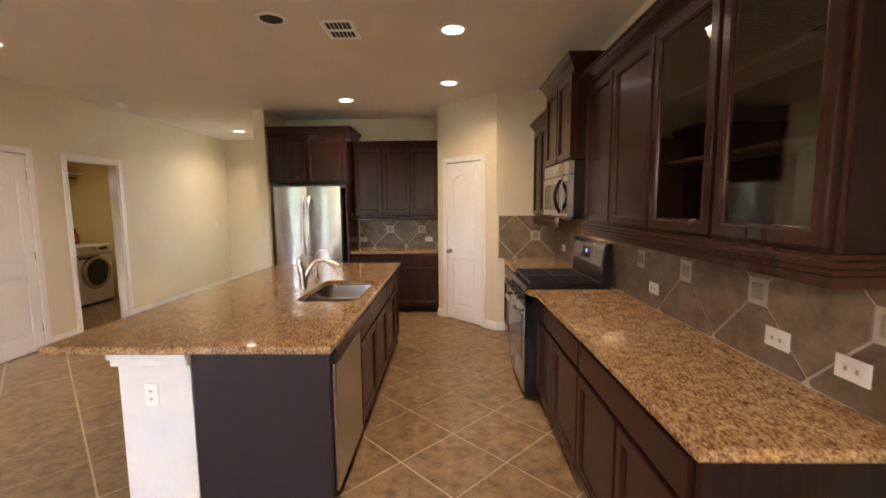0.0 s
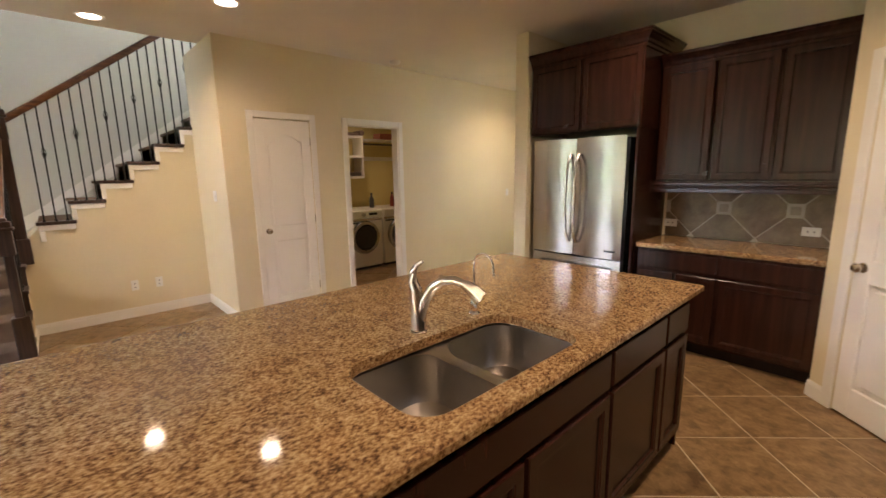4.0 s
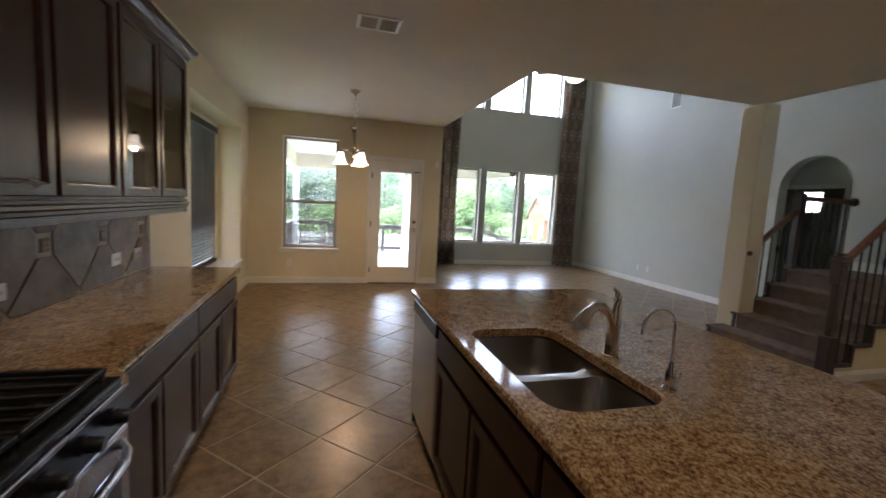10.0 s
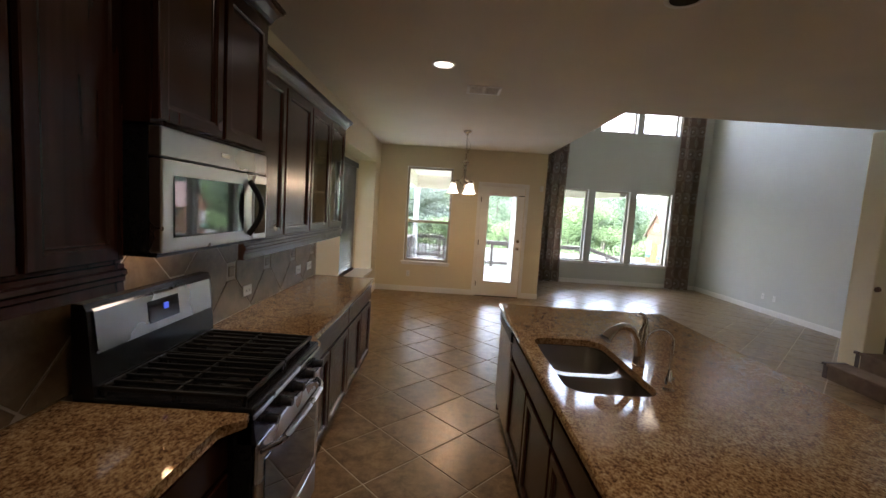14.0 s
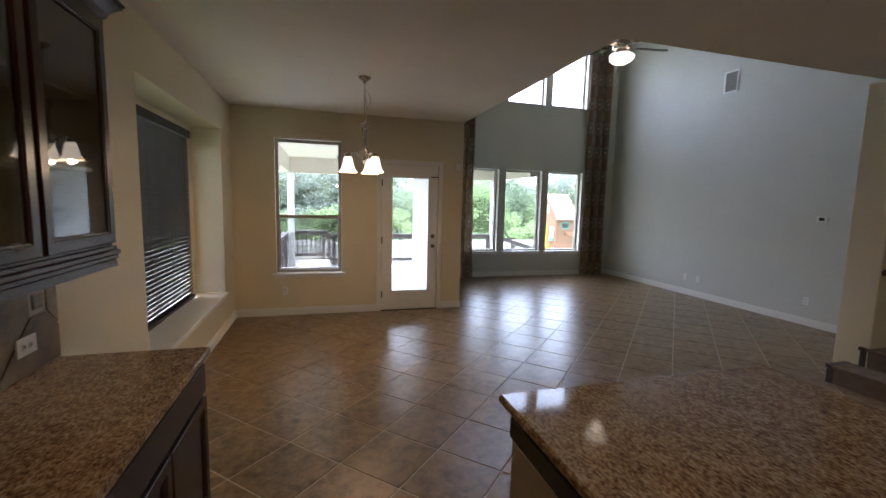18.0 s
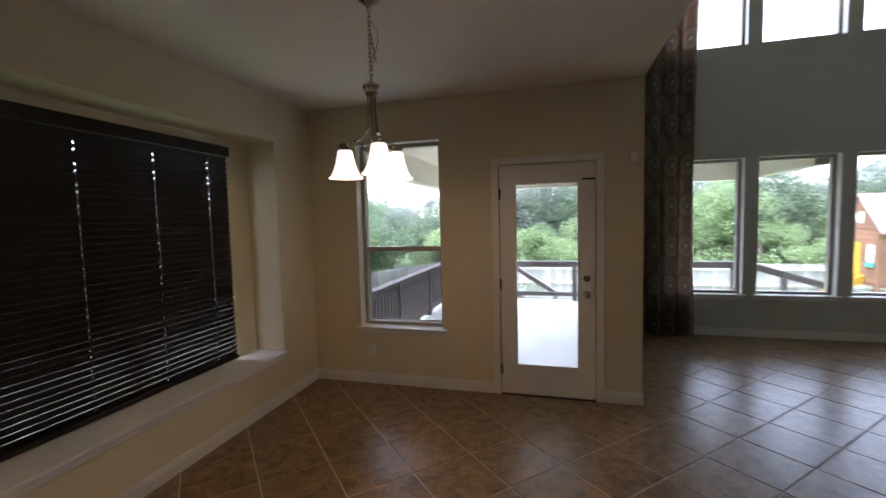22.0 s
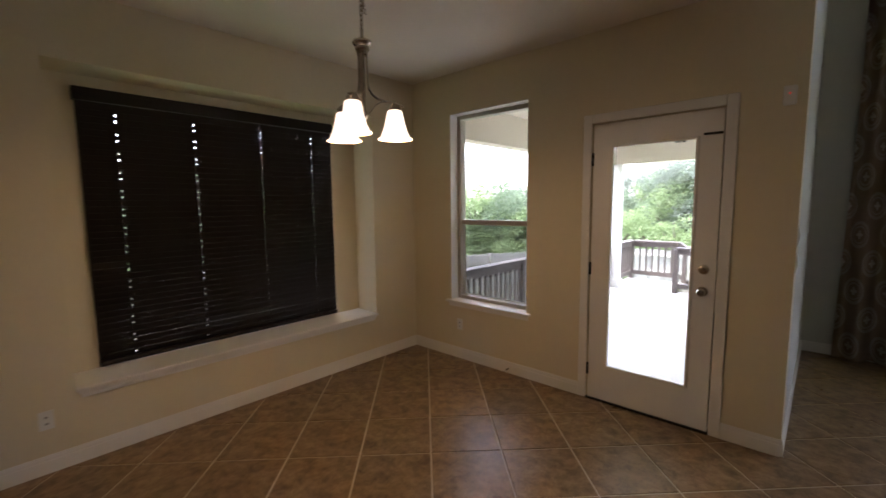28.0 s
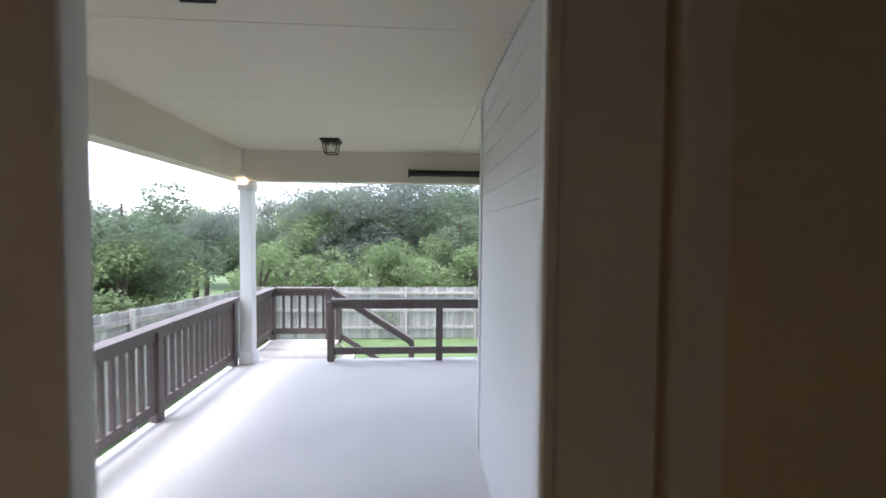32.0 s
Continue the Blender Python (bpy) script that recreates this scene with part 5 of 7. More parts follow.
for z, nm, lb in ((0.985, "door_knob", "round nickel knob"), (1.135, "deadbolt", "round nickel deadbolt")):
    prof = [(0.0, -0.07), (0.02, -0.068), (0.029, -0.055), (0.026, -0.042), (0.012, -0.034), (0.012, -0.016), (0.032, -0.014), (0.034, -0.004)] if nm == "door_knob" else [(0.0, -0.03), (0.012, -0.03), (0.014, -0.02), (0.03, -0.016), (0.034, -0.004)]
    part(nm, lathe(bmesh.new(), prof, (DW_ - 0.07, 0, z), 18, "y"), NICKEL, bd, lb, smooth=True)
for z in (0.24, 1.07, 1.93):
    part("hinge", boxes((-0.012, -0.016, z - 0.05, 0.006, 0.0, z + 0.05), bevel=0.003), IRON, bd, "dark bronze hinge")
part("chain_guard", boxes((DW_ - 0.11, -0.014, 2.03, DW_ + 0.0, -0.003, 2.045), bevel=0.002), IRON, bd, "dark metal latch bar")
struct(part("door_stop", boxes((-1.30, NOOK_S - 0.075, 0.012, -1.275, NOOK_S - 0.047, 2.215), (-0.45, NOOK_S - 0.075, 0.012, -0.425, NOOK_S - 0.047, 2.215), (-1.275, NOOK_S - 0.075, 2.19, -0.45, NOOK_S - 0.047, 2.215)), TRIM), "white door stop behind the back door", "trim")
struct(part("door_threshold", boxes((-1.30, NOOK_S - 0.2, 0.0, -0.425, NOOK_S + 0.02, 0.012)), IRON), "dark metal door threshold", "threshold")


def baseboard(name, pts, side, h=0.11):
    """Runs along pts on a wall; side +1 sets it to the left of the way."""
    bm = bmesh.new()
    for (ax, ay), (bx, by) in zip(pts, pts[1:]):
        d = Vector((bx - ax, by - ay, 0))
        n = Vector((-d.y, d.x, 0)).normalized() * side
        for t, z0, z1 in ((0.015, 0, h * 0.72), (0.010, h * 0.72, h * 0.9), (0.006, h * 0.9, h)):
            poly = [(ax, ay), (bx, by), (bx + n.x * t, by + n.y * t), (ax + n.x * t, ay + n.y * t)]
            prism(bm, poly, "z", z0, z1)
    return struct(part(name, bm, TRIM), "white painted baseboard", "baseboard")


baseboard("baseboard_nook", [(EAST, 0.93), (EAST, NOOK_S), (-0.355, NOOK_S)], -1)
baseboard("baseboard_nook_corner", [(-1.37, NOOK_S), (NOOK_W, NOOK_S), (NOOK_W, LIV_S), (LIV_W, LIV_S), (LIV_W, -0.45)], -1)
baseboard("baseboard_arch", [(LIV_W, 0.52), (LIV_W, 0.60)], -1)
baseboard("baseboard_closet", [(CLOSET - 0.12, 3.37), (CLOSET, 3.37), (CLOSET, 3.62)], -1)
baseboard("baseboard_hall", [(CLOSET, 4.38), (CLOSET, 4.72)], -1)
baseboard("baseboard_hall_end", [(CLOSET, 5.63), (CLOSET, HALL_END), (-2.40, HALL_END), (-2.40, 5.70), (-2.25, 5.70)], -1)
baseboard("baseboard_under_stairs", [(-4.44, 1.775), (-5.33, 1.775)], -1)
baseboard("baseboard_alcove", [(-5.33, 1.775), (-5.33, 3.37), (CLOSET - 0.12, 3.37)], -1)
baseboard("baseboard_pantry", [diag(-0.01, 0), diag(0.112, 0)], -1)
baseboard("baseboard_pantry_corner", [diag(0.868, 0), diag(1.032, 0), (0.985, 4.96)], -1)
baseboard("baseboard_column", [(-4.86, 0.31), (-4.62, 0.31), (-4.62, 0.60), (-4.86, 0.60), (-4.86, 0.31)], -1)

# ---- windows ----
def sash_window(name, x0, x1, z0, z1, y, label, mid=None, frame=VINYL, sill=True, depth=0.2):
    """A window in a wall that runs along x; y is the wall's inner face, the outside lies at y - depth."""
    ob = thing(name, ((x0 + x1) / 2, y - depth + 0.05, z0), label, "window", "", "structure")
    w, h, f = x1 - x0, z1 - z0, 0.045
    a, b = -w / 2, w / 2
    part("window_frame", boxes((a, -0.045, 0, a + f, 0.045, h), (b - f, -0.045, 0, b, 0.045, h), (a + f, -0.045, 0, b - f, 0.045, f), (a + f, -0.045, h - f, b - f, 0.045, h), bevel=0.004), frame, ob)
    cuts = [f, h - f] if mid is None else [f, mid - z0, h - f]
    if mid is not None:
        part("meeting_rail", boxes((a + f, -0.035, mid - z0 - 0.025, b - f, 0.03, mid - z0 + 0.025), bevel=0.004), frame, ob)
    for lo, hi in zip(cuts, cuts[1:]):
        p = part("pane", boxes((a + f - 0.005, -0.003, lo, b - f + 0.005, 0.002, hi)), GLASS, ob)
        p.visible_shadow = False
    if sill:
        part("window_sill", boxes((a - 0.045, 0.045, -0.012, b + 0.045, depth - 0.05 + 0.045, 0.012), bevel=0.006, seg=2), TRIM, ob, "white painted sill")
        part("sill_apron", boxes((a - 0.02, depth - 0.05, -0.055, b + 0.02, depth - 0.035, -0.012), bevel=0.003), TRIM, ob)
    part("reveal", boxes((a, 0.045, 0.012, a + 0.006, depth - 0.05, h), (b - 0.006, 0.045, 0.012, b, depth - 0.05, h), (a + 0.006, 0.045, h - 0.006, b - 0.006, depth - 0.05, h)), TRIM, ob, "pale painted window reveal")
    return ob


nook = sash_window("window_nook", 0.15, 1.06, 0.60, 2.505, NOOK_S, "single-hung window with a tan frame onto the deck", 1.42)
screen = part("insect_screen", boxes((-0.405, -0.0305, 0.05, 0.405, -0.0295, 0.80)), SCREEN, nook, "fine grey insect screen over the lower sash")
part("screen_frame", boxes((-0.413, -0.038, 0.045, -0.403, -0.026, 0.81), (0.403, -0.038, 0.045, 0.413, -0.026, 0.81), (-0.403, -0.038, 0.045, 0.403, -0.026, 0.055)), VINYL, screen)
for i, (a, b) in enumerate(WINX):
    sash_window("window_living_%d" % (i + 1), a, b, 0.575, 2.455, LIV_S, "tall fixed living room window with a white sill")
    sash_window("window_upper_%d" % (i + 1), a, b, 3.935, 5.335, LIV_S, "high living room window full of sky", sill=False)

# bay window with wooden blind
bw = thing("window_bay", (1.96, -1.315, 0.475), "wide recessed window behind a dark blind", "window", "", "structure")
part("window_frame", boxes((-0.03, -1.135, 0, 0.05, -1.08, 1.97), (-0.03, 1.08, 0, 0.05, 1.135, 1.97), (-0.03, -1.08, 0, 0.05, 1.08, 0.05), (-0.03, -1.08, 1.92, 0.05, 1.08, 1.97), (-0.02, -0.025, 0.05, 0.04, 0.025, 1.92), bevel=0.004), VINYL, bw)
for a, b in ((-1.08, -0.025), (0.025, 1.08)):
    p = part("pane", boxes((0.008, a, 0.05, 0.013, b, 1.92)), GLASS, bw)
    p.visible_shadow = False
ss = thing("window_seat_sill", (EAST, -1.31, 0.475), "cream painted deep sill with a white moulded edge", "sill", "", "structure")
part("edge_moulding", boxes((-0.04, -1.196, -0.012, 0.312, 1.194, 0.012), (-0.026, -1.18, -0.035, 0.0, 1.18, -0.012), (-0.016, -1.17, -0.06, 0.0, 1.17, -0.035), bevel=0.005, seg=2), TRIM, ss)
rb = thing("wall_recess_back", (1.914, -1.31, 0.488), "cream painted back of the window recess", "wall", "", "structure")
for y0, z0, y1, z1 in ((0.95, -0.012, 1.194, 1.996), (-1.199, -0.012, -0.916, 1.996), (-0.916, -0.012, 0.95, 0.027), (-0.916, 1.872, 0.95, 1.996)):
    part("back_panel", boxes((0, y0, z0, 0.014, y1, z1)), PAINT, rb)
bl = thing("window_blind", (1.882, -1.245, 0), "dark stained wooden venetian blind, lowered and nearly shut", "blind")
BY = 0.962
part("headrail", boxes((-0.035, -BY - 0.012, 2.315, 0.027, BY + 0.012, 2.40), bevel=0.004), BLINDWOOD, bl)
part("bottom_rail", boxes((-0.026, -BY, 0.502, 0.026, BY, 0.536), bevel=0.004), BLINDWOOD, bl)
holes = (-0.75, -0.26, 0.26, 0.75)
ends = [-BY] + [e for h in holes for e in (h - 0.004, h + 0.004)] + [BY]
slat = bmesh.new()
for a, b in zip(ends[0::2], ends[1::2]):
    box(slat, -0.0255, a, -0.0014, 0.0255, b, 0.0014)
for h in holes:
    box(slat, -0.0255, h - 0.004, -0.0014, -0.010, h + 0.004, 0.0014)
    box(slat, 0.005, h - 0.004, -0.0014, 0.0255, h + 0.004, 0.0014)
first = part("slat", slat, BLINDWOOD, bl)
first.matrix_basis = pose(0, 0, 0.556, 0, 66, 0)
plain = part("slat", boxes((-0.0255, -BY, -0.0014, 0.0255, BY, 0.0014)), BLINDWOOD, bl)
plain.matrix_basis = pose(0, 0, 0.556 + 1.768 / 41, 0, 67, 0)
n = 42
for i in range(2, n):
    o = new("slat", plain.data if i % 3 == 1 else first.data)
    o.parent = bl
    o.matrix_basis = pose(0, 0, 0.556 + i * 1.768 / (n - 1), 0, 66 + 1.2 * math.sin(i * 1.7), 0)
for yy in (-0.75, -0.26, 0.26, 0.75):
    for xx in (-0.028, 0.028):
        part("ladder_cord", boxes((xx - 0.001, yy + 0.012, 0.525, xx + 0.001, yy + 0.015, 2.32)), BLINDWOOD, bl)

# ---- staircase ----
st = thing("staircase", (0, 0, 0), "carpeted staircase with dark ends, wood rails and iron balusters", "stairs")
RISE, RUN = 0.187, 0.25
X0 = -4.37
for i in range(5):
    x1 = X0 - RUN * i
    z = RISE * (i + 1)
    west = -6.415 if i == 4 else x1 - RUN - 0.02
    y0, y1 = (0.47 if i == 0 else 0.58), 1.73
    tr = part("tread", boxes((west, y0, z - 0.035, x1 + 0.025, y1, z), bevel=0.012, seg=2), CARPET, st)
    part("riser", boxes((x1 - 0.06, y0 + 0.01, z - RISE, x1, y1 - 0.005, z - 0.03)), CARPET, st)
    part("tread_end", boxes((x1 - RUN - 0.01, 1.73, z - 0.032, x1 + 0.03, 1.80, z + 0.002), bevel=0.006), NEWEL, st, "dark stained wooden tread end")
    part("riser_end", boxes((x1 - 0.03, 1.731, z - RISE, x1 + 0.004, 1.79, z - 0.032)), NEWEL, st, "dark stained wooden riser end")
    if i == 0:
        part("tread_end", boxes((x1 - RUN - 0.22, 0.415, z - 0.032, x1 + 0.03, 0.47, z + 0.002), bevel=0.006), NEWEL, st, "dark stained starting step end")
        part("riser_end", boxes((x1 - 0.45, 0.42, 0, x1 + 0.002, 0.47, z - 0.032)), NEWEL, st, "dark stained starting step end")
    else:
        part("tread_end", boxes((x1 - RUN - 0.01, 0.52, z - 0.032, x1 + 0.03, 0.58, z + 0.002), bevel=0.006), NEWEL, st, "dark stained wooden tread end")
        part("riser_end", boxes((x1 - 0.03, 0.53, z - RISE, x1 + 0.004, 0.58, z - 0.032)), NEWEL, st)
bm = bmesh.new()
prof = [(X0 - 0.03, 0)] + [p for i in range(5) for p in ((X0 - RUN * i - 0.03, RISE * (i + 1) - 0.036), (X0 - RUN * (i + 1) - 0.03, RISE * (i + 1) - 0.036))] + [(-6.41, RISE * 5 - 0.036), (-6.41, 0)]
prism(bm, prof, "y", 0.585, 1.775)
part("stair_carcass", bm, PAINT, st, "cream painted side below the steps")
LAND = RISE * 5
UR, UN, UY = 0.197, 0.262, 1.95
bm = bmesh.new()
prof = [(1.775, 0), (1.775, LAND - 0.03)] + [p for i in range(10) for p in ((UY + UN * i, LAND + UR * i - 0.03), (UY + UN * i, LAND + UR * (i + 1) - 0.03))][1:] + [(4.448, LAND + UR * 10 - 0.03), (4.448, 0)]
prism(bm, prof, "x", -6.41, -5.33)
part("upper_carcass", bm, PAINT, st, "cream painted wall below the upper steps")
for i in range(10):
    y, z = UY + UN * i, LAND + UR * (i + 1)
    part("tread", boxes((-6.405, y - 0.025, z - 0.035, -5.40, y + UN, z), bevel=0.012, seg=2), CARPET, st)
    part("riser", boxes((-6.405, y, z - UR, -5.40, y + 0.05, z - 0.03)), CARPET, st)
    part("tread_end", boxes((-5.40, y - 0.035, z - 0.03, -5.29, y + UN + 0.01, z + 0.004), bevel=0.006), NEWEL, st, "dark stained wooden tread end")
    part("tread_moulding", boxes((-5.33, y - 0.022, z - 0.085, -5.306, y + UN - 0.004, z - 0.03), bevel=0.004), TRIM, st, "white moulding under the tread")
    part("riser_bracket", boxes((-5.33, y - 0.02, z - UR + 0.006, -5.308, y + 0.022, z - 0.086), bevel=0.004), TRIM, st, "white bracket beside the riser")
part("wall_skirt", prism(bmesh.new(), [(1.75, LAND), (1.75, LAND + 0.16), (UY, LAND + 0.28), (4.3, LAND + 0.28 + (4.3 - UY) * UR / UN), (4.3, LAND + (4.3 - UY) * UR / UN)], "x", -6.418, -6.40), TRIM, st, "white skirt board along the wall")
part("landing_skirt", boxes((-6.418, 0.60, LAND, -6.402, 1.75, LAND + 0.12)), TRIM, st)


def newel(x, y, z0, z1, slim=0.04, foot=0.25):
    ob = part("newel_post", boxes((x - slim, y - slim, z0, x + slim, y + slim, z1 - 0.09), (x - 0.055, y - 0.055, z0, x + 0.055, y + 0.055, z0 + foot), (x - 0.047, y - 0.047, z1 - 0.30, x + 0.047, y + 0.047, z1 - 0.10), bevel=0.006), NEWEL, st, "square dark wooden newel post")
    part("newel_cap", boxes((x - 0.062, y - 0.062, z1 - 0.10, x + 0.062, y + 0.062, z1 - 0.075), (x - 0.05, y - 0.05, z1 - 0.075, x + 0.05, y + 0.05, z1 - 0.03), (x - 0.03, y - 0.03, z1 - 0.03, x + 0.03, y + 0.03, z1), bevel=0.006), NEWEL, ob)


def handrail(a, b):
    a, b = Vector(a), Vector(b)
    d = b - a
    side = Vector((d.y, -d.x, 0)).normalized()
    up = side.cross(d).normalized()
    bm = bmesh.new()
    sec = [(-0.022, -0.03), (0.022, -0.03), (0.026, -0.012), (0.031, 0.005), (0.028, 0.022), (0.012, 0.032), (-0.012, 0.032), (-0.028, 0.022), (-0.031, 0.005), (-0.026, -0.012)]
    lo = [bm.verts.new(a + side * u + up * v) for u, v in sec]
    hi = [bm.verts.new(b + side * u + up * v) for u, v in sec]
    bm.faces.new(lo)
    bm.faces.new(hi)
    for i in range(len(sec)):
        j = (i + 1) % len(sec)
        bm.faces.new((lo[i], lo[j], hi[j], hi[i]))
    part("handrail", bm, HANDRAIL, st, "brown wooden handrail", smooth=True)


def baluster(x, y, z0, z1, knuckle):
    bm = bmesh.new()
    box(bm, x - 0.0065, y - 0.0065, z0, x + 0.0065, y + 0.0065, z1)
    box(bm, x - 0.012, y - 0.012, z0, x + 0.012, y + 0.012, z0 + 0.02)
    if knuckle:
        zk = z0 + (z1 - z0) * 0.6
        for k in range(4):
            a = k * math.pi / 2
            pipe(bm, [(x + 0.018 * math.sin(math.pi * q / 6) * math.cos(a + q * 0.4), y + 0.018 * math.sin(math.pi * q / 6) * math.sin(a + q * 0.4), zk - 0.06 + 0.02 * q) for q in range(7)], 0.004, 5)
    part("baluster", bm, IRON, st, "black iron baluster with a basket" if knuckle else "plain black iron baluster")


newel(-4.33, 1.75, 0.0, 1.26, 0.03, 0.46)
newel(-5.335, 1.80, LAND - 0.2, 2.22)
newel(-5.45, 0.55, LAND - 0.2, 1.92)
handrail((-4.36, 1.73, 1.13), (-5.32, 1.765, 1.93))
handrail((-5.335, 1.82, 2.09), (-5.335, 4.40, 2.09 + 2.58 * 0.748))
handrail((-4.78, 0.55, 1.17), (-5.42, 0.55, 1.68))
handrail((-5.47, 0.55, 1.83), (-6.40, 0.55, 1.83))
part("rail_return", pipe(bmesh.new(), [(-4.80, 0.55, 1.17), (-4.74, 0.55, 1.12), (-4.70, 0.56, 1.10), (-4.66, 0.59, 1.11), (-4.655, 0.625, 1.12)], 0.03, 10), HANDRAIL, st, "dark curled rail end", smooth=True)
part("rosette", lathe(bmesh.new(), [(0.0, 0.03), (0.05, 0.03), (0.055, 0.02), (0.055, 0)], (-6.418, 0.55, 1.83), 18, "x"), NEWEL, st, smooth=True)
for i in range(3 * 10 + 1):
    y = UY + 0.03 + i * UN / 3
    if y > 4.35:
        break
    zt = 2.06 + (y - 1.82) * 0.748
    k = int((y - UY + 0.035) / UN)
    baluster(-5.335, y, LAND + UR * (k + 1), zt, i % 3 == 1)
for i in range(8):
    x = -4.47 - i * 0.115
    k = int((X0 - x + 0.03) / RUN)
    baluster(x, 1.755, RISE * (k + 1), 1.11 + (-4.36 - x) * 0.835, i % 3 == 1)
for i in range(6):
    x = -4.72 - i * 0.115
    k = int((X0 - x + 0.03) / RUN)
    baluster(x, 0.55, RISE * (k + 1), 1.14 + (-4.78 - x) * 0.8, i % 3 == 1)
for i in range(7):
    baluster(-5.56 - i * 0.12, 0.55, LAND, 1.81, i % 3 == 1)


# ---- curtains ----
def curtain_cloth():
    """Dark brown cloth with rows of pale rosettes, each a ring round a dot."""
    m = material("patterned_curtain", (0.19, 0.16, 0.125), 0.9, vary=0.2, scale=6, fine=200, bump=0.4, bump_scale=500, spec=0.15)
    nt = m.node_tree
    n, link = nt.nodes, nt.links.new
    uv = n.new("ShaderNodeUVMap")
    sep = n.new("ShaderNodeSeparateXYZ")
    link(uv.outputs[0], sep.inputs[0])

    def math_node(op, a, b=None):
        k = n.new("ShaderNodeMath")
        k.operation = op
        for i, v in enumerate((a, b)):
            if v is None:
                continue
            if isinstance(v, (int, float)):
                k.inputs[i].default_value = v
            else:
                link(v, k.inputs[i])
        return k.outputs[0]
    row = math_node("FLOOR", math_node("MULTIPLY", sep.outputs[1], 3.6))
    odd = math_node("MULTIPLY", math_node("MODULO", row, 2.0), 0.5)
    u = math_node("MULTIPLY", math_node("SUBTRACT", math_node("FRACT", math_node("ADD", math_node("MULTIPLY", sep.outputs[0], 2.5), odd)), 0.5), 1.44)
    v = math_node("SUBTRACT", math_node("FRACT", math_node("MULTIPLY", sep.outputs[1], 3.6)), 0.5)
    r = math_node("SQRT", math_node("ADD", math_node("MULTIPLY", u, u), math_node("MULTIPLY", v, v)))
    petal = math_node("ABSOLUTE", math_node("COSINE", math_node("MULTIPLY", math_node("ARCTAN2", u, v), 2.0)))
    dot = math_node("LESS_THAN", r, math_node("ADD", 0.05, math_node("MULTIPLY", petal, 0.10)))
    ringo = math_node("MAXIMUM", math_node("LESS_THAN", math_node("ABSOLUTE", math_node("SUBTRACT", r, 0.42)), 0.055), math_node("LESS_THAN", math_node("ABSOLUTE", math_node("SUBTRACT", r, 0.29)), 0.03))
    lines = math_node("MAXIMUM", dot, math_node("MULTIPLY", ringo, 0.42))
    mix = n.new("ShaderNodeMix")
    mix.data_type = "RGBA"
    mix.inputs[6].default_value = (0.33, 0.245, 0.188, 1)
    mix.inputs[7].default_value = (0.62, 0.57, 0.49, 1)
    link(lines, mix.inputs[0])
    link(mix.outputs[2], n["Principled BSDF"].inputs["Base Color"])
    return m


CURTAIN = curtain_cloth()


def curtain(x0, x1, y, z0, z1, folds, seed, label):
    """A gathered drape hung from a rod."""
    rnd = random.Random(seed)
    bm = bmesh.new()
    uvl = bm.loops.layers.uv.new("UVMap")
    nx, nz = folds * 16, 26
    ph = [rnd.uniform(-0.5, 0.5) for _ in range(folds + 1)]
    grid = []
    for j in range(nz + 1):
        kz = j / nz
        line = []
        for i in range(nx + 1):
            k = i / nx
            f = k * folds
            amp = 0.085 * (0.75 + 0.25 * math.sin(3 * kz + f))
            yy = y + amp * math.sin(2 * math.pi * f + 0.6 * ph[int(f)] + 0.35 * math.sin(4 * kz + seed))
            pinch = 1.0 - 0.05 * math.sin(math.pi * kz)
            xx = (x0 + x1) / 2 + (k - 0.5) * (x1 - x0) * pinch + 0.012 * math.sin(5 * kz + 2 * f)
            line.append(bm.verts.new((xx, yy, z0 + (z1 - z0) * kz)))
        grid.append(line)
    for j in range(nz):
        for i in range(nx):
            fc = bm.faces.new((grid[j][i], grid[j][i + 1], grid[j + 1][i + 1], grid[j + 1][i]))
            for lp, (a, b) in zip(fc.loops, ((i, j), (i + 1, j), (i + 1, j + 1), (i, j + 1))):
                lp[uvl].uv = (a / nx * (x1 - x0) * 1.9, b / nz * (z1 - z0))
    bmesh.ops.solidify(bm, geom=bm.faces[:], thickness=0.004)
    ob = thing("curtain", (0, 0, 0), label, "curtain", "living room curtains")
    part("drape", bm, CURTAIN, ob, smooth=True)
    part("rod", rod(bmesh.new(), (x0 - 0.1, y, z1 + 0.015), (x1 + 0.1, y, z1 + 0.015), 0.014), IRON, ob)
    return ob


curtain(-2.80, -1.95, LIV_S + 0.13, 0.02, 5.4, 4, 3, "tall brown patterned curtain with pale rosettes, drawn aside")
curtain(-6.16, -5.55, LIV_S + 0.13, 0.02, 5.4, 3, 8, "tall brown patterned curtain with pale rosettes, in the corner")

# ---- laundry room ----
APPL = material("white_appliance_enamel", (0.78, 0.76, 0.70), 0.25, vary=0.03)


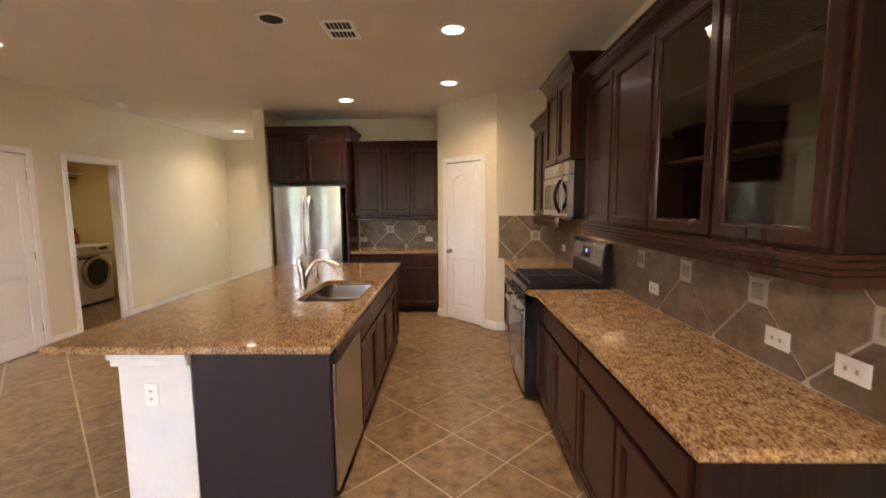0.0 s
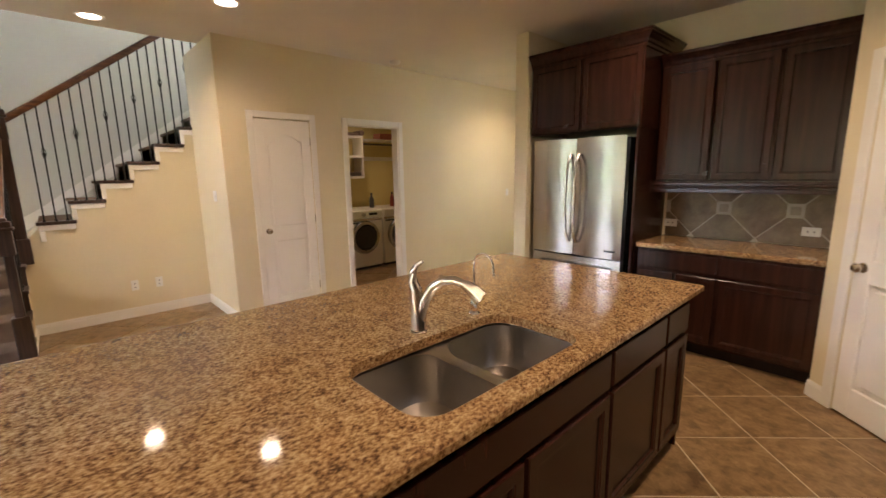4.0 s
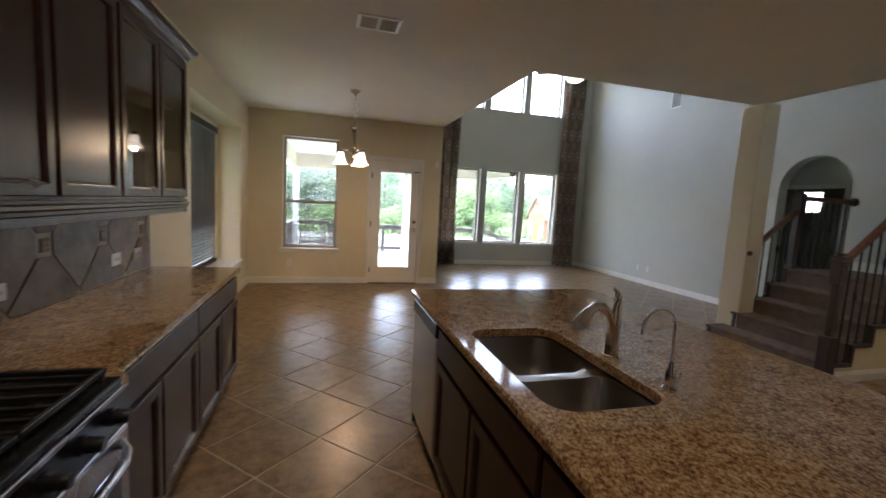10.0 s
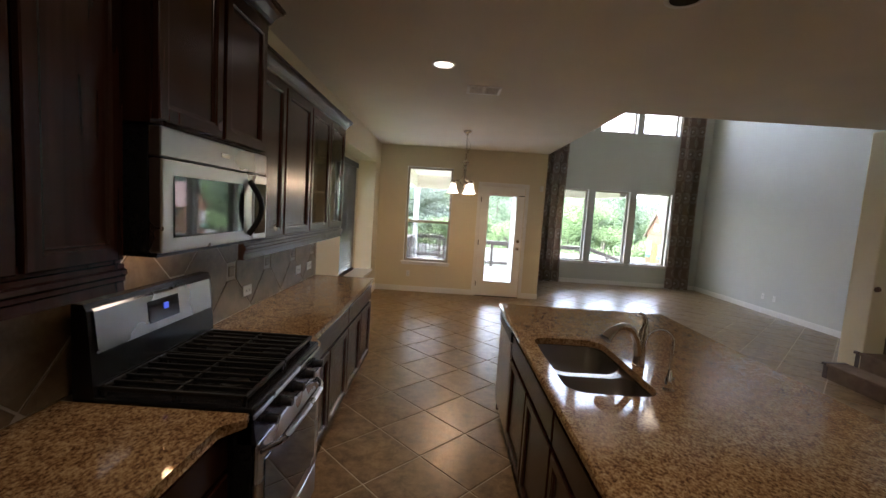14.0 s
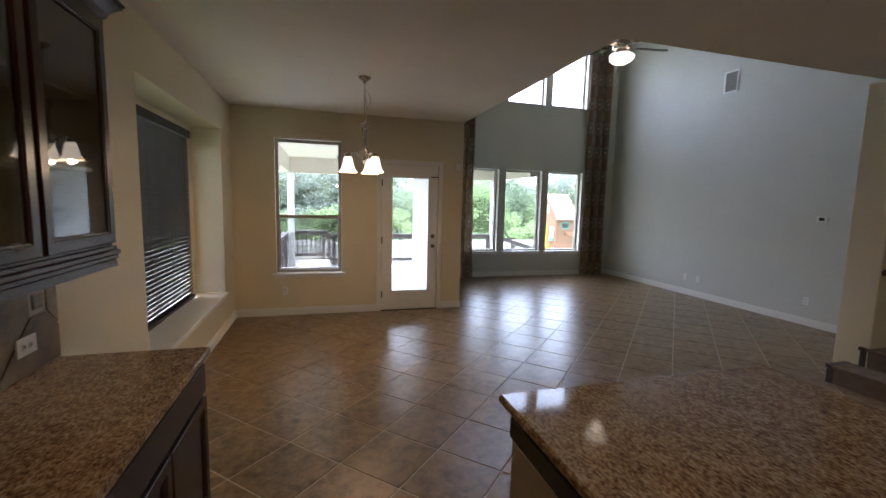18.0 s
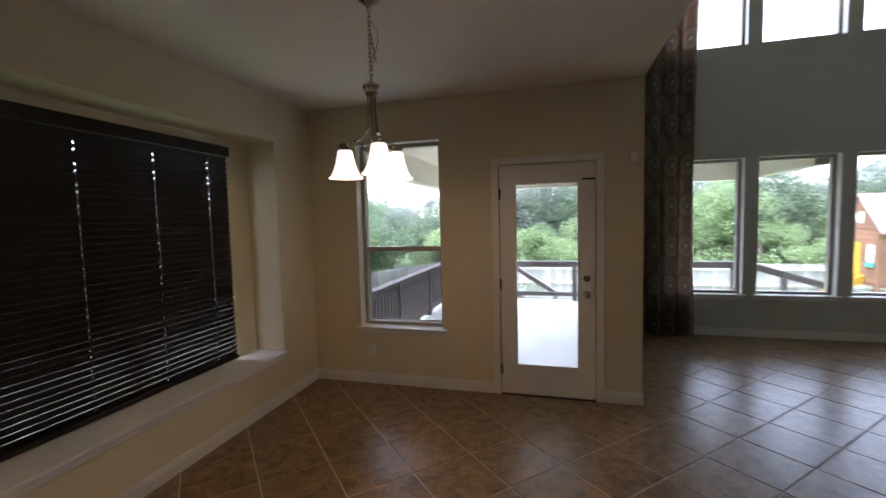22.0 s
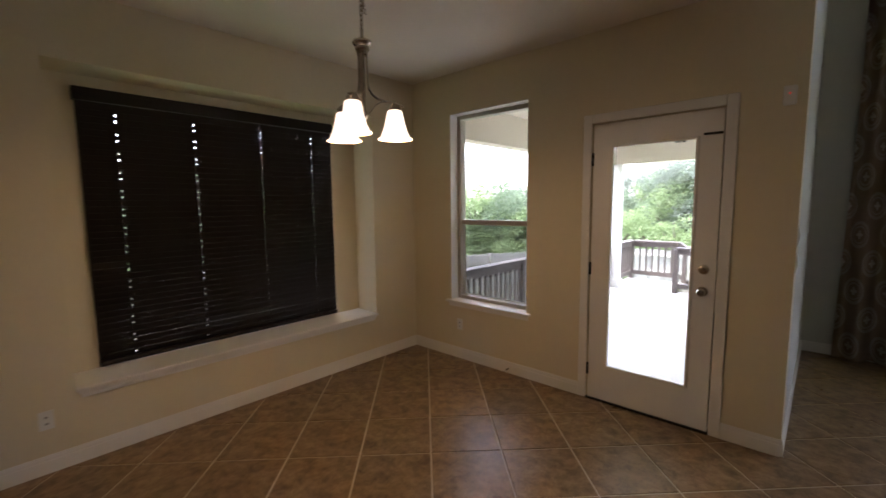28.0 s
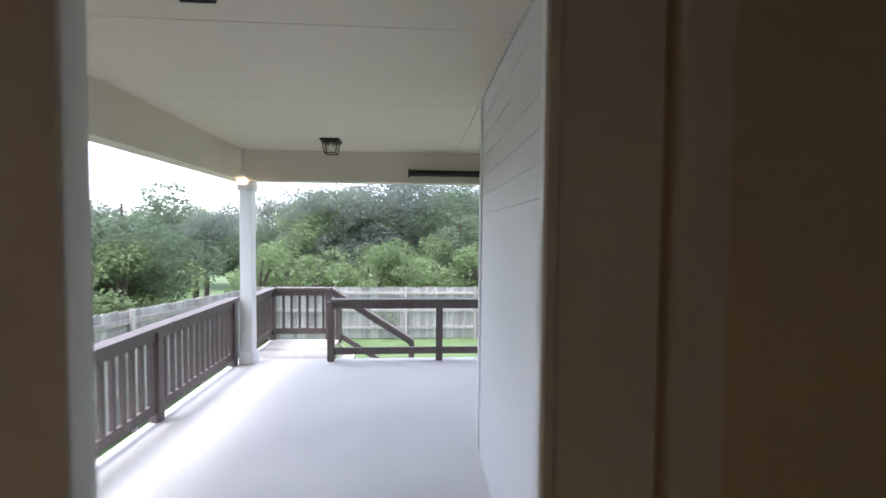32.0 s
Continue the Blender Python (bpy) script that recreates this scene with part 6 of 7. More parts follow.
def front_loader(y, label, dark):
    ob = thing("washing_machine" if dark else "dryer", (-5.45, y, 0), label, "washing machine" if dark else "dryer", rz=90)
    part("cabinet", boxes((0, 0, 0.04, 0.68, 0.78, 0.97), bevel=0.012, seg=2), APPL, ob)
    part("toe_kick", boxes((0.02, 0.02, 0.0, 0.66, 0.7, 0.05)), DARKSLOT, ob)
    part("control_panel", boxes((0.0, -0.02, 0.84, 0.68, 0.0, 0.965), bevel=0.008), APPL, ob)
    part("display", boxes((0.42, -0.024, 0.885, 0.58, -0.018, 0.925)), BLACKGLASS, ob, "black display")
    part("dial", lathe(bmesh.new(), [(0.0, -0.045), (0.032, -0.045), (0.036, -0.02)], (0.31, 0, 0.905), 18, "y"), CHROME, ob, smooth=True)
    part("door_grip", boxes((0.03, -0.035, 0.765, 0.24, -0.001, 0.79), bevel=0.006), BLACK, ob, "dark grip bar")
    part("drawer_line", boxes((0.01, -0.022, 0.80, 0.67, -0.001, 0.835), bevel=0.004), NICKEL, ob)
    dr = part("door_ring", lathe(bmesh.new(), [(0.19, -0.012), (0.215, -0.05), (0.255, -0.045), (0.275, -0.012), (0.275, 0.0)], (0.34, 0, 0.53), 36, "y"), STEEL, ob, "grey metal door ring", smooth=True)
    part("door_glass", lathe(bmesh.new(), [(0.0, -0.035), (0.14, -0.045), (0.195, -0.04), (0.2, -0.01)], (0.34, 0, 0.53), 36, "y"), BLACKGLASS, dr, "dark round glass", smooth=True)
    return ob


front_loader(5.40, "white front-loading washing machine with a dark round door", True)
front_loader(6.12, "white front-loading dryer beside the washer", False)
sh = thing("laundry_shelf", (-6.32, 4.62, 0), "white painted cubby shelves above the washer", "shelf")
part("side_panel", boxes((0.0, 1.50, 1.49, 0.32, 1.522, 2.20), bevel=0.002), TRIM, sh)
for z in (1.49, 1.84, 2.175):
    part("shelf_board", boxes((0.0, 0.0, z, 0.32, 1.499, z + 0.025), bevel=0.002), TRIM, sh)
    part("board_nosing", boxes((0.321, 0.0, z - 0.012, 0.333, 1.499, z + 0.027), bevel=0.002), TRIM, sh)
sh = thing("laundry_shelf", (-6.32, 6.15, 2.13), "white wall shelf with a hanging rail in the laundry", "shelf")
part("shelf_board", boxes((0.0, 0.0, 0.0, 0.32, 0.84, 0.025)), TRIM, sh)
part("hanging_rail", rod(bmesh.new(), (0.22, 0.0, -0.06), (0.22, 0.84, -0.06), 0.016), NEWEL, sh, "dark hanging rail")
part("cleat", boxes((0.0, 0.0, -0.34, 0.018, 0.84, -0.27)), TRIM, sh)
ib = thing("ironing_board", (-6.12, 5.42, 2.203), "dark grey folded ironing board lying on the top shelf", "ironing board")
part("board_pad", boxes((-0.11, 0.0, 0.0, 0.15, 0.62, 0.035), bevel=0.012, seg=2), CARPET, ib)
part("folded_leg", rod(bmesh.new(), (-0.02, 0.03, 0.045), (0.02, 0.70, 0.045), 0.011), IRON, ib)
part("rolled_end", rod(bmesh.new(), (-0.11, 0.70, 0.045), (0.13, 0.70, 0.045), 0.045, n=14), CARPET, ib)
for x, y, z, w, d, h, c, lb, cat in ((-6.2, 5.68, 1.516, 0.2, 0.40, 0.075, (0.07, 0.05, 0.035), "dark flat box on the lower laundry shelf", "box"), (-6.25, 4.95, 1.516, 0.22, 0.35, 0.16, (0.35, 0.31, 0.22), "pale folded towels on the laundry shelf", "towels"), (-6.15, 6.45, 2.156, 0.2, 0.3, 0.10, (0.3, 0.09, 0.05), "red box on the laundry shelf", "box")):
    tagged(part("storage_box", boxes((x, y, z, x + w, y + d, z + h), bevel=0.01, seg=2), material("box_card", c, 0.6)), lb, cat)
pic = thing("wall_box", (-6.318, 5.60, 1.03), "white recessed washer supply box with red taps", "supply box")
part("frame", boxes((0.0, 0.0, 0.0, 0.02, 0.24, 0.02), (0.0, 0.0, 0.11, 0.02, 0.24, 0.13), (0.0, 0.0, 0.02, 0.02, 0.02, 0.11), (0.0, 0.22, 0.02, 0.02, 0.24, 0.11), bevel=0.003), PLASTIC, pic)
part("recess", boxes((0.0, 0.02, 0.02, 0.006, 0.22, 0.11)), DARKSLOT, pic)
for yy in (0.07, 0.16):
    part("supply_tap", lathe(bmesh.new(), [(0.0, 0.05), (0.018, 0.05), (0.018, 0.006)], (0.0, yy, 0.07), 12, "x"), material("red_tap_plastic", (0.4, 0.06, 0.04), 0.4), pic, smooth=True)
for y, c, lb in ((6.6, (0.22, 0.04, 0.03), "dark red plastic bottle on the dryer"), (6.16, (0.05, 0.05, 0.06), "dark plastic bottle on the dryer")):
    ob = thing("bottle", (-5.85, y, 0.97), lb, "bottle")
    part("bottle_body", lathe(bmesh.new(), [(0.0, 0), (0.04, 0), (0.042, 0.02), (0.042, 0.15), (0.02, 0.2), (0.016, 0.21), (0.016, 0.225)], n=16), material("bottle_plastic", c, 0.35), ob, smooth=True)
    part("cap", lathe(bmesh.new(), [(0.018, 0.222), (0.018, 0.255), (0.0, 0.257)], n=14), DARKSLOT, ob, smooth=True)

st_ = thing("door_stop", (0.33, NOOK_S + 0.015, 0.045), "small brass spring door stop on the baseboard", "door stop")
part("spring", rod(bmesh.new(), (0, 0, 0), (0, 0.06, 0), 0.006, n=10), NEWEL, st_)
part("tip", rod(bmesh.new(), (0, 0.06, 0), (0, 0.075, 0), 0.009, n=10), PLASTIC, st_, "white rubber tip")
plate((-4.66, 3.37, 1.34), 0, "white double light switch beside the stairs", 2, "switch")
plate((NOOK_W, -3.20, 1.385), -90, "white light switch on the living room corner", kind="switch")
plate((NOOK_W, -3.20, 1.215), -90, "white light switch below another on the corner", kind="switch")
ceiling_lamp(-5.4, 5.6, 1.2, "round recessed light in the laundry room, lit")
# out of view; placed in the wing wall to let daylight onto the hall end
sash = sash_window("window_hall", 0, 0.7, 0.9, 2.1, 0, "unseen window added in the wing wall to bring daylight into the hall", sill=False, depth=0.15)
sash.matrix_world = pose(-2.30, 7.70, 0.9, 0, 0, -90)

FRONTDOOR = wood("grey_brown_door_wood", (0.09, 0.075, 0.062), (0.15, 0.125, 0.105), 0.4, 2)
# ---- foyer seen through the arch ----
fd = thing("front_door", (-7.78, -1.31, 0), "dark wooden front door with a bright glass light", "door", "", "structure")
part("slab", boxes((0, -0.008, 0.003, 0.045, 0.928, 1.72), (0, -0.008, 1.72, 0.045, 0.28, 2.118), (0, 0.62, 1.72, 0.045, 0.928, 2.118), (0, 0.28, 2.06, 0.045, 0.62, 2.118)), FRONTDOOR, fd)
for a, b in ((0.08, 0.43), (0.49, 0.84)):
    part("raised_panel", boxes((0.045, a, 0.15, 0.055, b, 1.45), bevel=0.006), FRONTDOOR, fd)
p = part("pane", boxes((0.018, 0.28, 1.72, 0.024, 0.62, 2.06)), GLASS, fd)
p.visible_shadow = False
casing_x(-7.75, 1, -1.32, -0.38, 2.12)


# ---- outdoors ----
GZ = -2.0
struct(part("ground", boxes((-400, -400, GZ - 0.3, 400, 400, GZ)), GRASS), "mown green lawn beyond the house", "ground")
struct(part("patio_slab", boxes((-4.6, -8.35, GZ, 1.42, LIV_S - 0.2, -0.06), (NOOK_W + 0.18, LIV_S - 0.2, GZ, 1.42, NOOK_S - 0.2, -0.06)), CONCRETE), "pale concrete patio slab", "patio")
struct(part("house_footing", boxes((-9.2, -5.86, GZ, 2.03, 8.6, -0.201)), SIDING), "pale house footing", "wall")
sd = struct(new("wall_siding"), "pale lap siding on the outer living room wall", "wall")
for i in range(20):
    z = -0.06 + i * 0.145
    bm = bmesh.new()
    prism(bm, [(NOOK_W + 0.183, z), (NOOK_W + 0.199, z), (NOOK_W + 0.189, z + 0.147), (NOOK_W + 0.183, z + 0.147)], "y", LIV_S - 0.2, NOOK_S - 0.205)
    part("siding_board", bm, SIDING, sd)
part("corner_board", boxes((NOOK_W + 0.17, LIV_S - 0.22, -0.06, NOOK_W + 0.205, LIV_S - 0.13, 2.72)), SIDING, sd)
pr = thing("patio_roof", (0, 0, 0), "covered patio roof with beige panelled ceiling and beams", "roof", "", "structure")
for y0, y1 in ((-4.757, -3.285), (-6.027, -4.763), (-7.297, -6.033), (-8.10, -7.303)):
    part("ceiling_panel", boxes((NOOK_W + 0.2, y0, 2.72, 1.22, y1, 2.74)), SOFFIT, pr)
for x0, x1 in ((-4.3, -3.0), (-2.994, NOOK_W + 0.194)):
    part("ceiling_panel", boxes((x0, -8.10, 2.72, x1, LIV_S - 0.205, 2.74)), SOFFIT, pr)
part("deck", boxes((-4.7, -8.5, 2.745, 1.6, LIV_S - 0.2, 2.9), (NOOK_W + 0.18, LIV_S - 0.2, 2.745, 1.6, NOOK_S - 0.205, 2.9)), SOFFIT, pr)
part("beam", boxes((1.22, -8.1, 2.33, 1.42, NOOK_S - 0.205, 2.744)), SOFFIT, pr)
part("beam", boxes((-4.5, -8.3, 2.33, 1.42, -8.1, 2.744)), SOFFIT, pr)
part("beam", boxes((-4.5, -8.1, 2.33, -4.3, LIV_S - 0.205, 2.744)), SOFFIT, pr)
for x in (1.21, -4.36):
    ob = thing("porch_post", (x, -8.2, -0.06), "square white painted porch post", "post", "porch posts")
    part("shaft", boxes((-0.075, -0.075, 0, 0.075, 0.075, 2.39), bevel=0.006), SIDING, ob)
    part("base_wrap", boxes((-0.095, -0.095, 0, 0.095, 0.095, 0.16), bevel=0.006), SIDING, ob)
    part("cap_wrap", boxes((-0.095, -0.095, 2.26, 0.095, 0.095, 2.388), bevel=0.006), SIDING, ob)


def lantern(x, y, z):
    ob = thing("patio_lantern", (x, y, z), "black square flush-mount patio lantern with clear panes", "lamp", "patio lanterns")
    ob.scale = (0.82, 0.82, 0.85)
    part("canopy", boxes((-0.13, -0.13, -0.03, 0.13, 0.13, 0), (-0.11, -0.11, -0.05, 0.11, 0.11, -0.03), bevel=0.006), IRON, ob)
    bm = bmesh.new()
    for sx in (-1, 1):
        for sy in (-1, 1):
            rod(bm, (sx * 0.10, sy * 0.10, -0.05), (sx * 0.075, sy * 0.075, -0.19), 0.008, n=6)
    for s in (-1, 1):
        rod(bm, (-0.08, s * 0.076, -0.185), (0.08, s * 0.076, -0.185), 0.008, n=6)
        rod(bm, (s * 0.076, -0.08, -0.185), (s * 0.076, 0.08, -0.185), 0.008, n=6)
    part("cage", bm, IRON, ob)
    part("bulb", lathe(bmesh.new(), [(0.0, -0.14), (0.022, -0.125), (0.028, -0.1), (0.018, -0.07), (0.014, -0.05)], n=14), PLASTIC, ob, smooth=True)


lantern(-0.02, -7.42, 2.72)
lantern(-0.14, -4.22, 2.72)

ob = thing("roller_shade", (-0.9, -8.04, 2.45), "rolled-up dark outdoor sun shade under the beam", "shade")
part("roll", rod(bmesh.new(), (-1.2, 0, 0), (0.0, 0, 0), 0.04, n=14), IRON, ob)
part("bracket", boxes((0.0, -0.03, -0.06, 0.02, 0.05, 0.05)), IRON, ob)
part("bracket", boxes((-1.22, -0.03, -0.06, -1.2, 0.05, 0.05)), IRON, ob)

BALUSTER_ME = None


def railing(a, b, label, posts=None, top=0.78, foot=-0.06, drop=0.0, filled=True):
    """A wooden rail with square balusters from a to b; drop lowers its far end."""
    global BALUSTER_ME
    ax, ay = a
    bx, by = b
    d = Vector((bx - ax, by - ay, 0))
    length = d.length
    rz = math.degrees(math.atan2(d.y, d.x))
    ob = thing("deck_railing", (ax, ay, foot), label, "railing", "deck railings", rz=rz)
    h = top - foot
    sl = -drop / length

    def bar(name, z, w, t):
        bm = bmesh.new()
        prism(bm, [(0.0, z), (length, z + sl * length), (length, z + t + sl * length), (0.0, z + t)], "y", -w / 2, w / 2)
        part(name, bm, DECKWOOD, ob)
    bar("top_rail", h - 0.04, 0.14, 0.04)
    bar("upper_rail", h - 0.13, 0.04, 0.09)
    bar("lower_rail", 0.09, 0.04, 0.09)
    for p in ((0.0, length) if posts is None else posts):
        part("rail_post", boxes((p - 0.045, -0.045, min(0, sl * p), p + 0.045, 0.045, h - 0.04 + sl * p), bevel=0.005), DECKWOOD, ob)
    if not filled:
        return
    if BALUSTER_ME is None:
        first = part("baluster", boxes((-0.017, -0.017, 0.0, 0.017, 0.017, 0.62)), DECKWOOD, ob)
        BALUSTER_ME = first.data
        first.location = (0.11, 0, 0.14 + sl * 0.11)
    n = int(length / 0.115)
    for i in range(1, n):
        o = new("baluster", BALUSTER_ME)
        o.parent = ob
        p = i * length / n
        o.location = (p, 0, 0.14 + sl * p)


railing((1.36, -3.40), (1.36, -8.12), "dark stained wooden deck railing along the patio edge", (0.05, 1.55, 3.09, 4.68), top=0.82)
railing((0.15, -8.25), (-4.26, -8.25), "dark stained wooden deck railing at the far patio edge", (0.0, 1.46, 2.95, 4.38), filled=False)
railing((1.31, -8.36), (1.31, -9.42), "dark stained railing of the deck steps landing", (1.06,))
railing((1.26, -9.42), (0.38, -9.42), "dark stained railing across the steps landing", (0.84,))
railing((0.36, -9.42), (-0.95, -9.42), "sloping dark stained stair railing", (0.1, 1.28), drop=0.85, filled=False)
railing((-4.46, -8.25), (-7.2, -8.25), "sloping dark stained railing down to the yard", (0.6, 2.6), drop=0.85, filled=False)
deck = thing("deck_landing", (0, 0, 0), "weathered wooden deck landing with steps to the yard", "deck")
for i in range(8):
    part("deck_board", boxes((0.25, -8.36 - 0.136 * (i + 1) + 0.006, -0.1, 1.35, -8.36 - 0.136 * i, -0.065)), GREYWOOD, deck)
for sx in (0.3, 1.28):
    part("deck_leg", boxes((sx, -9.4, GZ, sx + 0.09, -9.3, -0.1)), GREYWOOD, deck)
for i in range(7):
    part("stair_board", boxes((0.25 - 0.26 * (i + 1), -9.40, -0.1 - 0.24 * (i + 1), 0.25 - 0.26 * i, -8.45, -0.06 - 0.24 * (i + 1))), GREYWOOD, deck)
part("stair_stringer", prism(bmesh.new(), [(0.25, -0.1), (-1.6, -1.82), (-1.6, -1.98), (0.25, -0.35)], "y", -9.38, -9.34), GREYWOOD, deck)


def fence(a, b, label, seed, tall=1.8, fall=0.0, sunk=0.0):
    rnd = random.Random(seed)
    d = Vector((b[0] - a[0], b[1] - a[1], 0))
    length = d.length
    ob = thing("wood_fence", (a[0], a[1], GZ + fall - sunk), label, "fence", "yard fence", rz=math.degrees(math.atan2(d.y, d.x)))
    bm = bmesh.new()
    n = int(length / 0.145)
    for i in range(n):
        x = i * 0.145
        hgt = tall + rnd.uniform(-0.012, 0.012)
        lo = 0.03 - fall * x / length
        hgt -= fall * x / length
        prism(bm, [(x, lo), (x + 0.138, lo), (x + 0.138, hgt - 0.03), (x + 0.11, hgt), (x + 0.028, hgt), (x, hgt - 0.03)], "y", rnd.uniform(-0.003, 0.003), 0.018)
    pk = part("picket", bm, FENCEWOOD, ob)
    pk["kind"] = "stuff"
    for z in (tall - 1.45, tall - 0.85, tall - 0.25):
        part("fence_rail", prism(bmesh.new(), [(0, z), (length, z - fall), (length, z - fall + 0.09), (0, z + 0.09)], "y", -0.045, -0.004), GREYWOOD, ob)
    for i in range(int(length / 2.4) + 1):
        part("fence_post", boxes((i * 2.4, -0.1, -fall * i * 2.4 / length - 0.05, i * 2.4 + 0.09, -0.045, tall + 0.02 - fall * i * 2.4 / length)), GREYWOOD, ob)


def fence_wood():
    m = wood("fence_picket_wood", (0.27, 0.255, 0.245), (0.44, 0.42, 0.395), 0.85, 2, 0.6)
    nt = m.node_tree
    n, link = nt.nodes, nt.links.new
    b = n["Principled BSDF"]
    src = b.inputs["Base Color"].links[0].from_socket
    geo, tone, mix = n.new("ShaderNodeNewGeometry"), n.new("ShaderNodeMapRange"), n.new("ShaderNodeMix")
    tone.inputs["To Min"].default_value, tone.inputs["To Max"].default_value = 0.75, 1.2
    link(geo.outputs["Random Per Island"], tone.inputs["Value"])
    mix.data_type, mix.blend_type = "RGBA", "MULTIPLY"
    mix.inputs[0].default_value = 1.0
    link(src, mix.inputs[6])
    link(tone.outputs["Result"], mix.inputs[7])
    link(mix.outputs[2], b.inputs["Base Color"])
    return m


FENCEWOOD = fence_wood()
BANK = 0.0655


def bank_z(x, y):
    """Height of the side yard above the lower lawn."""
    return max(0.0, min(1.0, (x - 2.2) / 1.6)) * max(0.0, BANK * (min(y, 12.0) + 17.0) - 0.58)


bm = bmesh.new()
xs, ys = (2.2, 3.8, 40.0), (12.0, -2.0, -8.1, -12.0)
rows = [[bm.verts.new((x, y, GZ + 0.004 + bank_z(x, y))) for y in ys] for x in xs]
for lo, hi in zip(rows, rows[1:]):
    for i in range(len(ys) - 1):
        bm.faces.new((lo[i], lo[i + 1], hi[i + 1], hi[i]))
struct(part("ground_bank", bm, GRASS), "green grassy side yard sloping down to the lawn", "ground")
fence((4.2, 4.0), (4.2, -17.0), "weathered grey wooden privacy fence along the sloping side yard", 5, 2.4, BANK * 21.0, 0.6)
fence((4.2, -17.0), (-24.0, -17.0), "weathered grey wooden privacy fence across the yard", 6)


# ---- trees ----
def leaf_material(name, a, b, c):
    m = bpy.data.materials.new(name)
    m.use_nodes = True
    nt = m.node_tree
    n, link = nt.nodes, nt.links.new
    bs = n["Principled BSDF"]
    bs.inputs["Roughness"].default_value = 0.65
    bs.inputs["Specular IOR Level"].default_value = 0.25
    geo, info, ramp = n.new("ShaderNodeNewGeometry"), n.new("ShaderNodeObjectInfo"), n.new("ShaderNodeValToRGB")
    e = ramp.color_ramp.elements
    e[0].position, e[0].color = 0.1, (*a, 1)
    e[1].position, e[1].color = 0.95, (*c, 1)
    e.new(0.55).color = (*b, 1)
    add = n.new("ShaderNodeMath")
    add.operation = "MULTIPLY_ADD"
    add.inputs[1].default_value, add.inputs[2].default_value = 0.55, 0.0
    more = n.new("ShaderNodeMath")
    more.operation = "MULTIPLY_ADD"
    more.inputs[1].default_value = 0.45
    link(geo.outputs["Random Per Island"], add.inputs[0])
    link(info.outputs["Random"], more.inputs[0])
    link(add.outputs[0], more.inputs[2])
    link(more.outputs[0], ramp.inputs["Fac"])
    link(ramp.outputs["Color"], bs.inputs["Base Color"])
    tr, mix = n.new("ShaderNodeBsdfTranslucent"), n.new("ShaderNodeMixShader")
    link(ramp.outputs["Color"], tr.inputs["Color"])
    mix.inputs[0].default_value = 0.55
    link(bs.outputs[0], mix.inputs[1])
    link(tr.outputs[0], mix.inputs[2])
    link(mix.outputs[0], n["Material Output"].inputs["Surface"])
    return m


LEAF_DARK = leaf_material("oak_leaf", (0.120, 0.165, 0.100), (0.155, 0.205, 0.128), (0.195, 0.245, 0.158))
LEAF_LIGHT = leaf_material("elm_leaf", (0.165, 0.230, 0.105), (0.205, 0.275, 0.130), (0.245, 0.315, 0.160))
LEAF_GREY = leaf_material("grey_live_oak_leaf", (0.155, 0.185, 0.150), (0.190, 0.222, 0.180), (0.230, 0.258, 0.212))


def crown_mesh(rnd, centres, leaves, size):
    verts, faces = [], []
    for cx, cy, cz, r in centres:
        k = int(leaves * r * r)
        for _ in range(k):
            d = Vector((rnd.gauss(0, 1), rnd.gauss(0, 1), rnd.gauss(0, 1))).normalized()
            rad = r * (0.55 + 0.5 * rnd.random() ** 0.6)
            p = Vector((cx, cy, cz)) + Vector((d.x * rad, d.y * rad, d.z * rad * 0.78))
            s = size * rnd.uniform(0.6, 1.35)
            u = Vector((rnd.gauss(0, 1), rnd.gauss(0, 1), rnd.gauss(0, 0.6))).normalized()
            v = (d + 0.8 * Vector((rnd.gauss(0, 1), rnd.gauss(0, 1), rnd.gauss(0, 1)))).cross(u).normalized()
            i = len(verts)
            verts += [p - u * s, p + v * s * 0.5, p + u * s, p - v * s * 0.5]
            faces.append((i, i + 1, i + 2, i + 3))
    me = bpy.data.meshes.new("crown")
    me.from_pydata([tuple(v) for v in verts], [], faces)
    return me


def tree(name, x, y, h, spread, leafmat, seed, label, category="tree", base=0.45, clumps=34, size=0.062):
    rnd = random.Random(seed)
    ob = thing(name, (x, y, GZ + bank_z(x, y)), label, category, "trees behind the fence")
    bm = bmesh.new()
    lean = rnd.uniform(-0.3, 0.3)
    pipe(bm, [(0, 0, 0), (lean * 0.3, 0.05, h * 0.25), (lean * 0.6, 0.0, h * 0.5), (lean, 0.1, h * 0.82)], 0.10 + 0.012 * h, 8, 0.03)
    centres = []
    for i in range(clumps):
        a = rnd.uniform(0, 2 * math.pi)
        k = rnd.random() ** 0.6
        zz = h * (base + (1 - base) * rnd.random() * (1 - 0.35 * k))
        cx, cy = lean + spread * k * math.cos(a), spread * k * math.sin(a)
        r = spread * rnd.uniform(0.22, 0.40)
        centres.append((cx, cy, min(zz, h - r * 0.7), r))
        if i % 3 == 0:
            pipe(bm, [(lean * 0.5, 0, h * 0.35), (cx * 0.5, cy * 0.5, (h * 0.35 + zz) / 2 + 0.2), (cx, cy, zz)], 0.05, 6, 0.012)
    part("trunk", bm, BARK, ob)
    me = crown_mesh(rnd, centres, 800, size)
    me.materials.append(leafmat)
    cr = new("crown", me)
    cr.parent = ob
    return ob


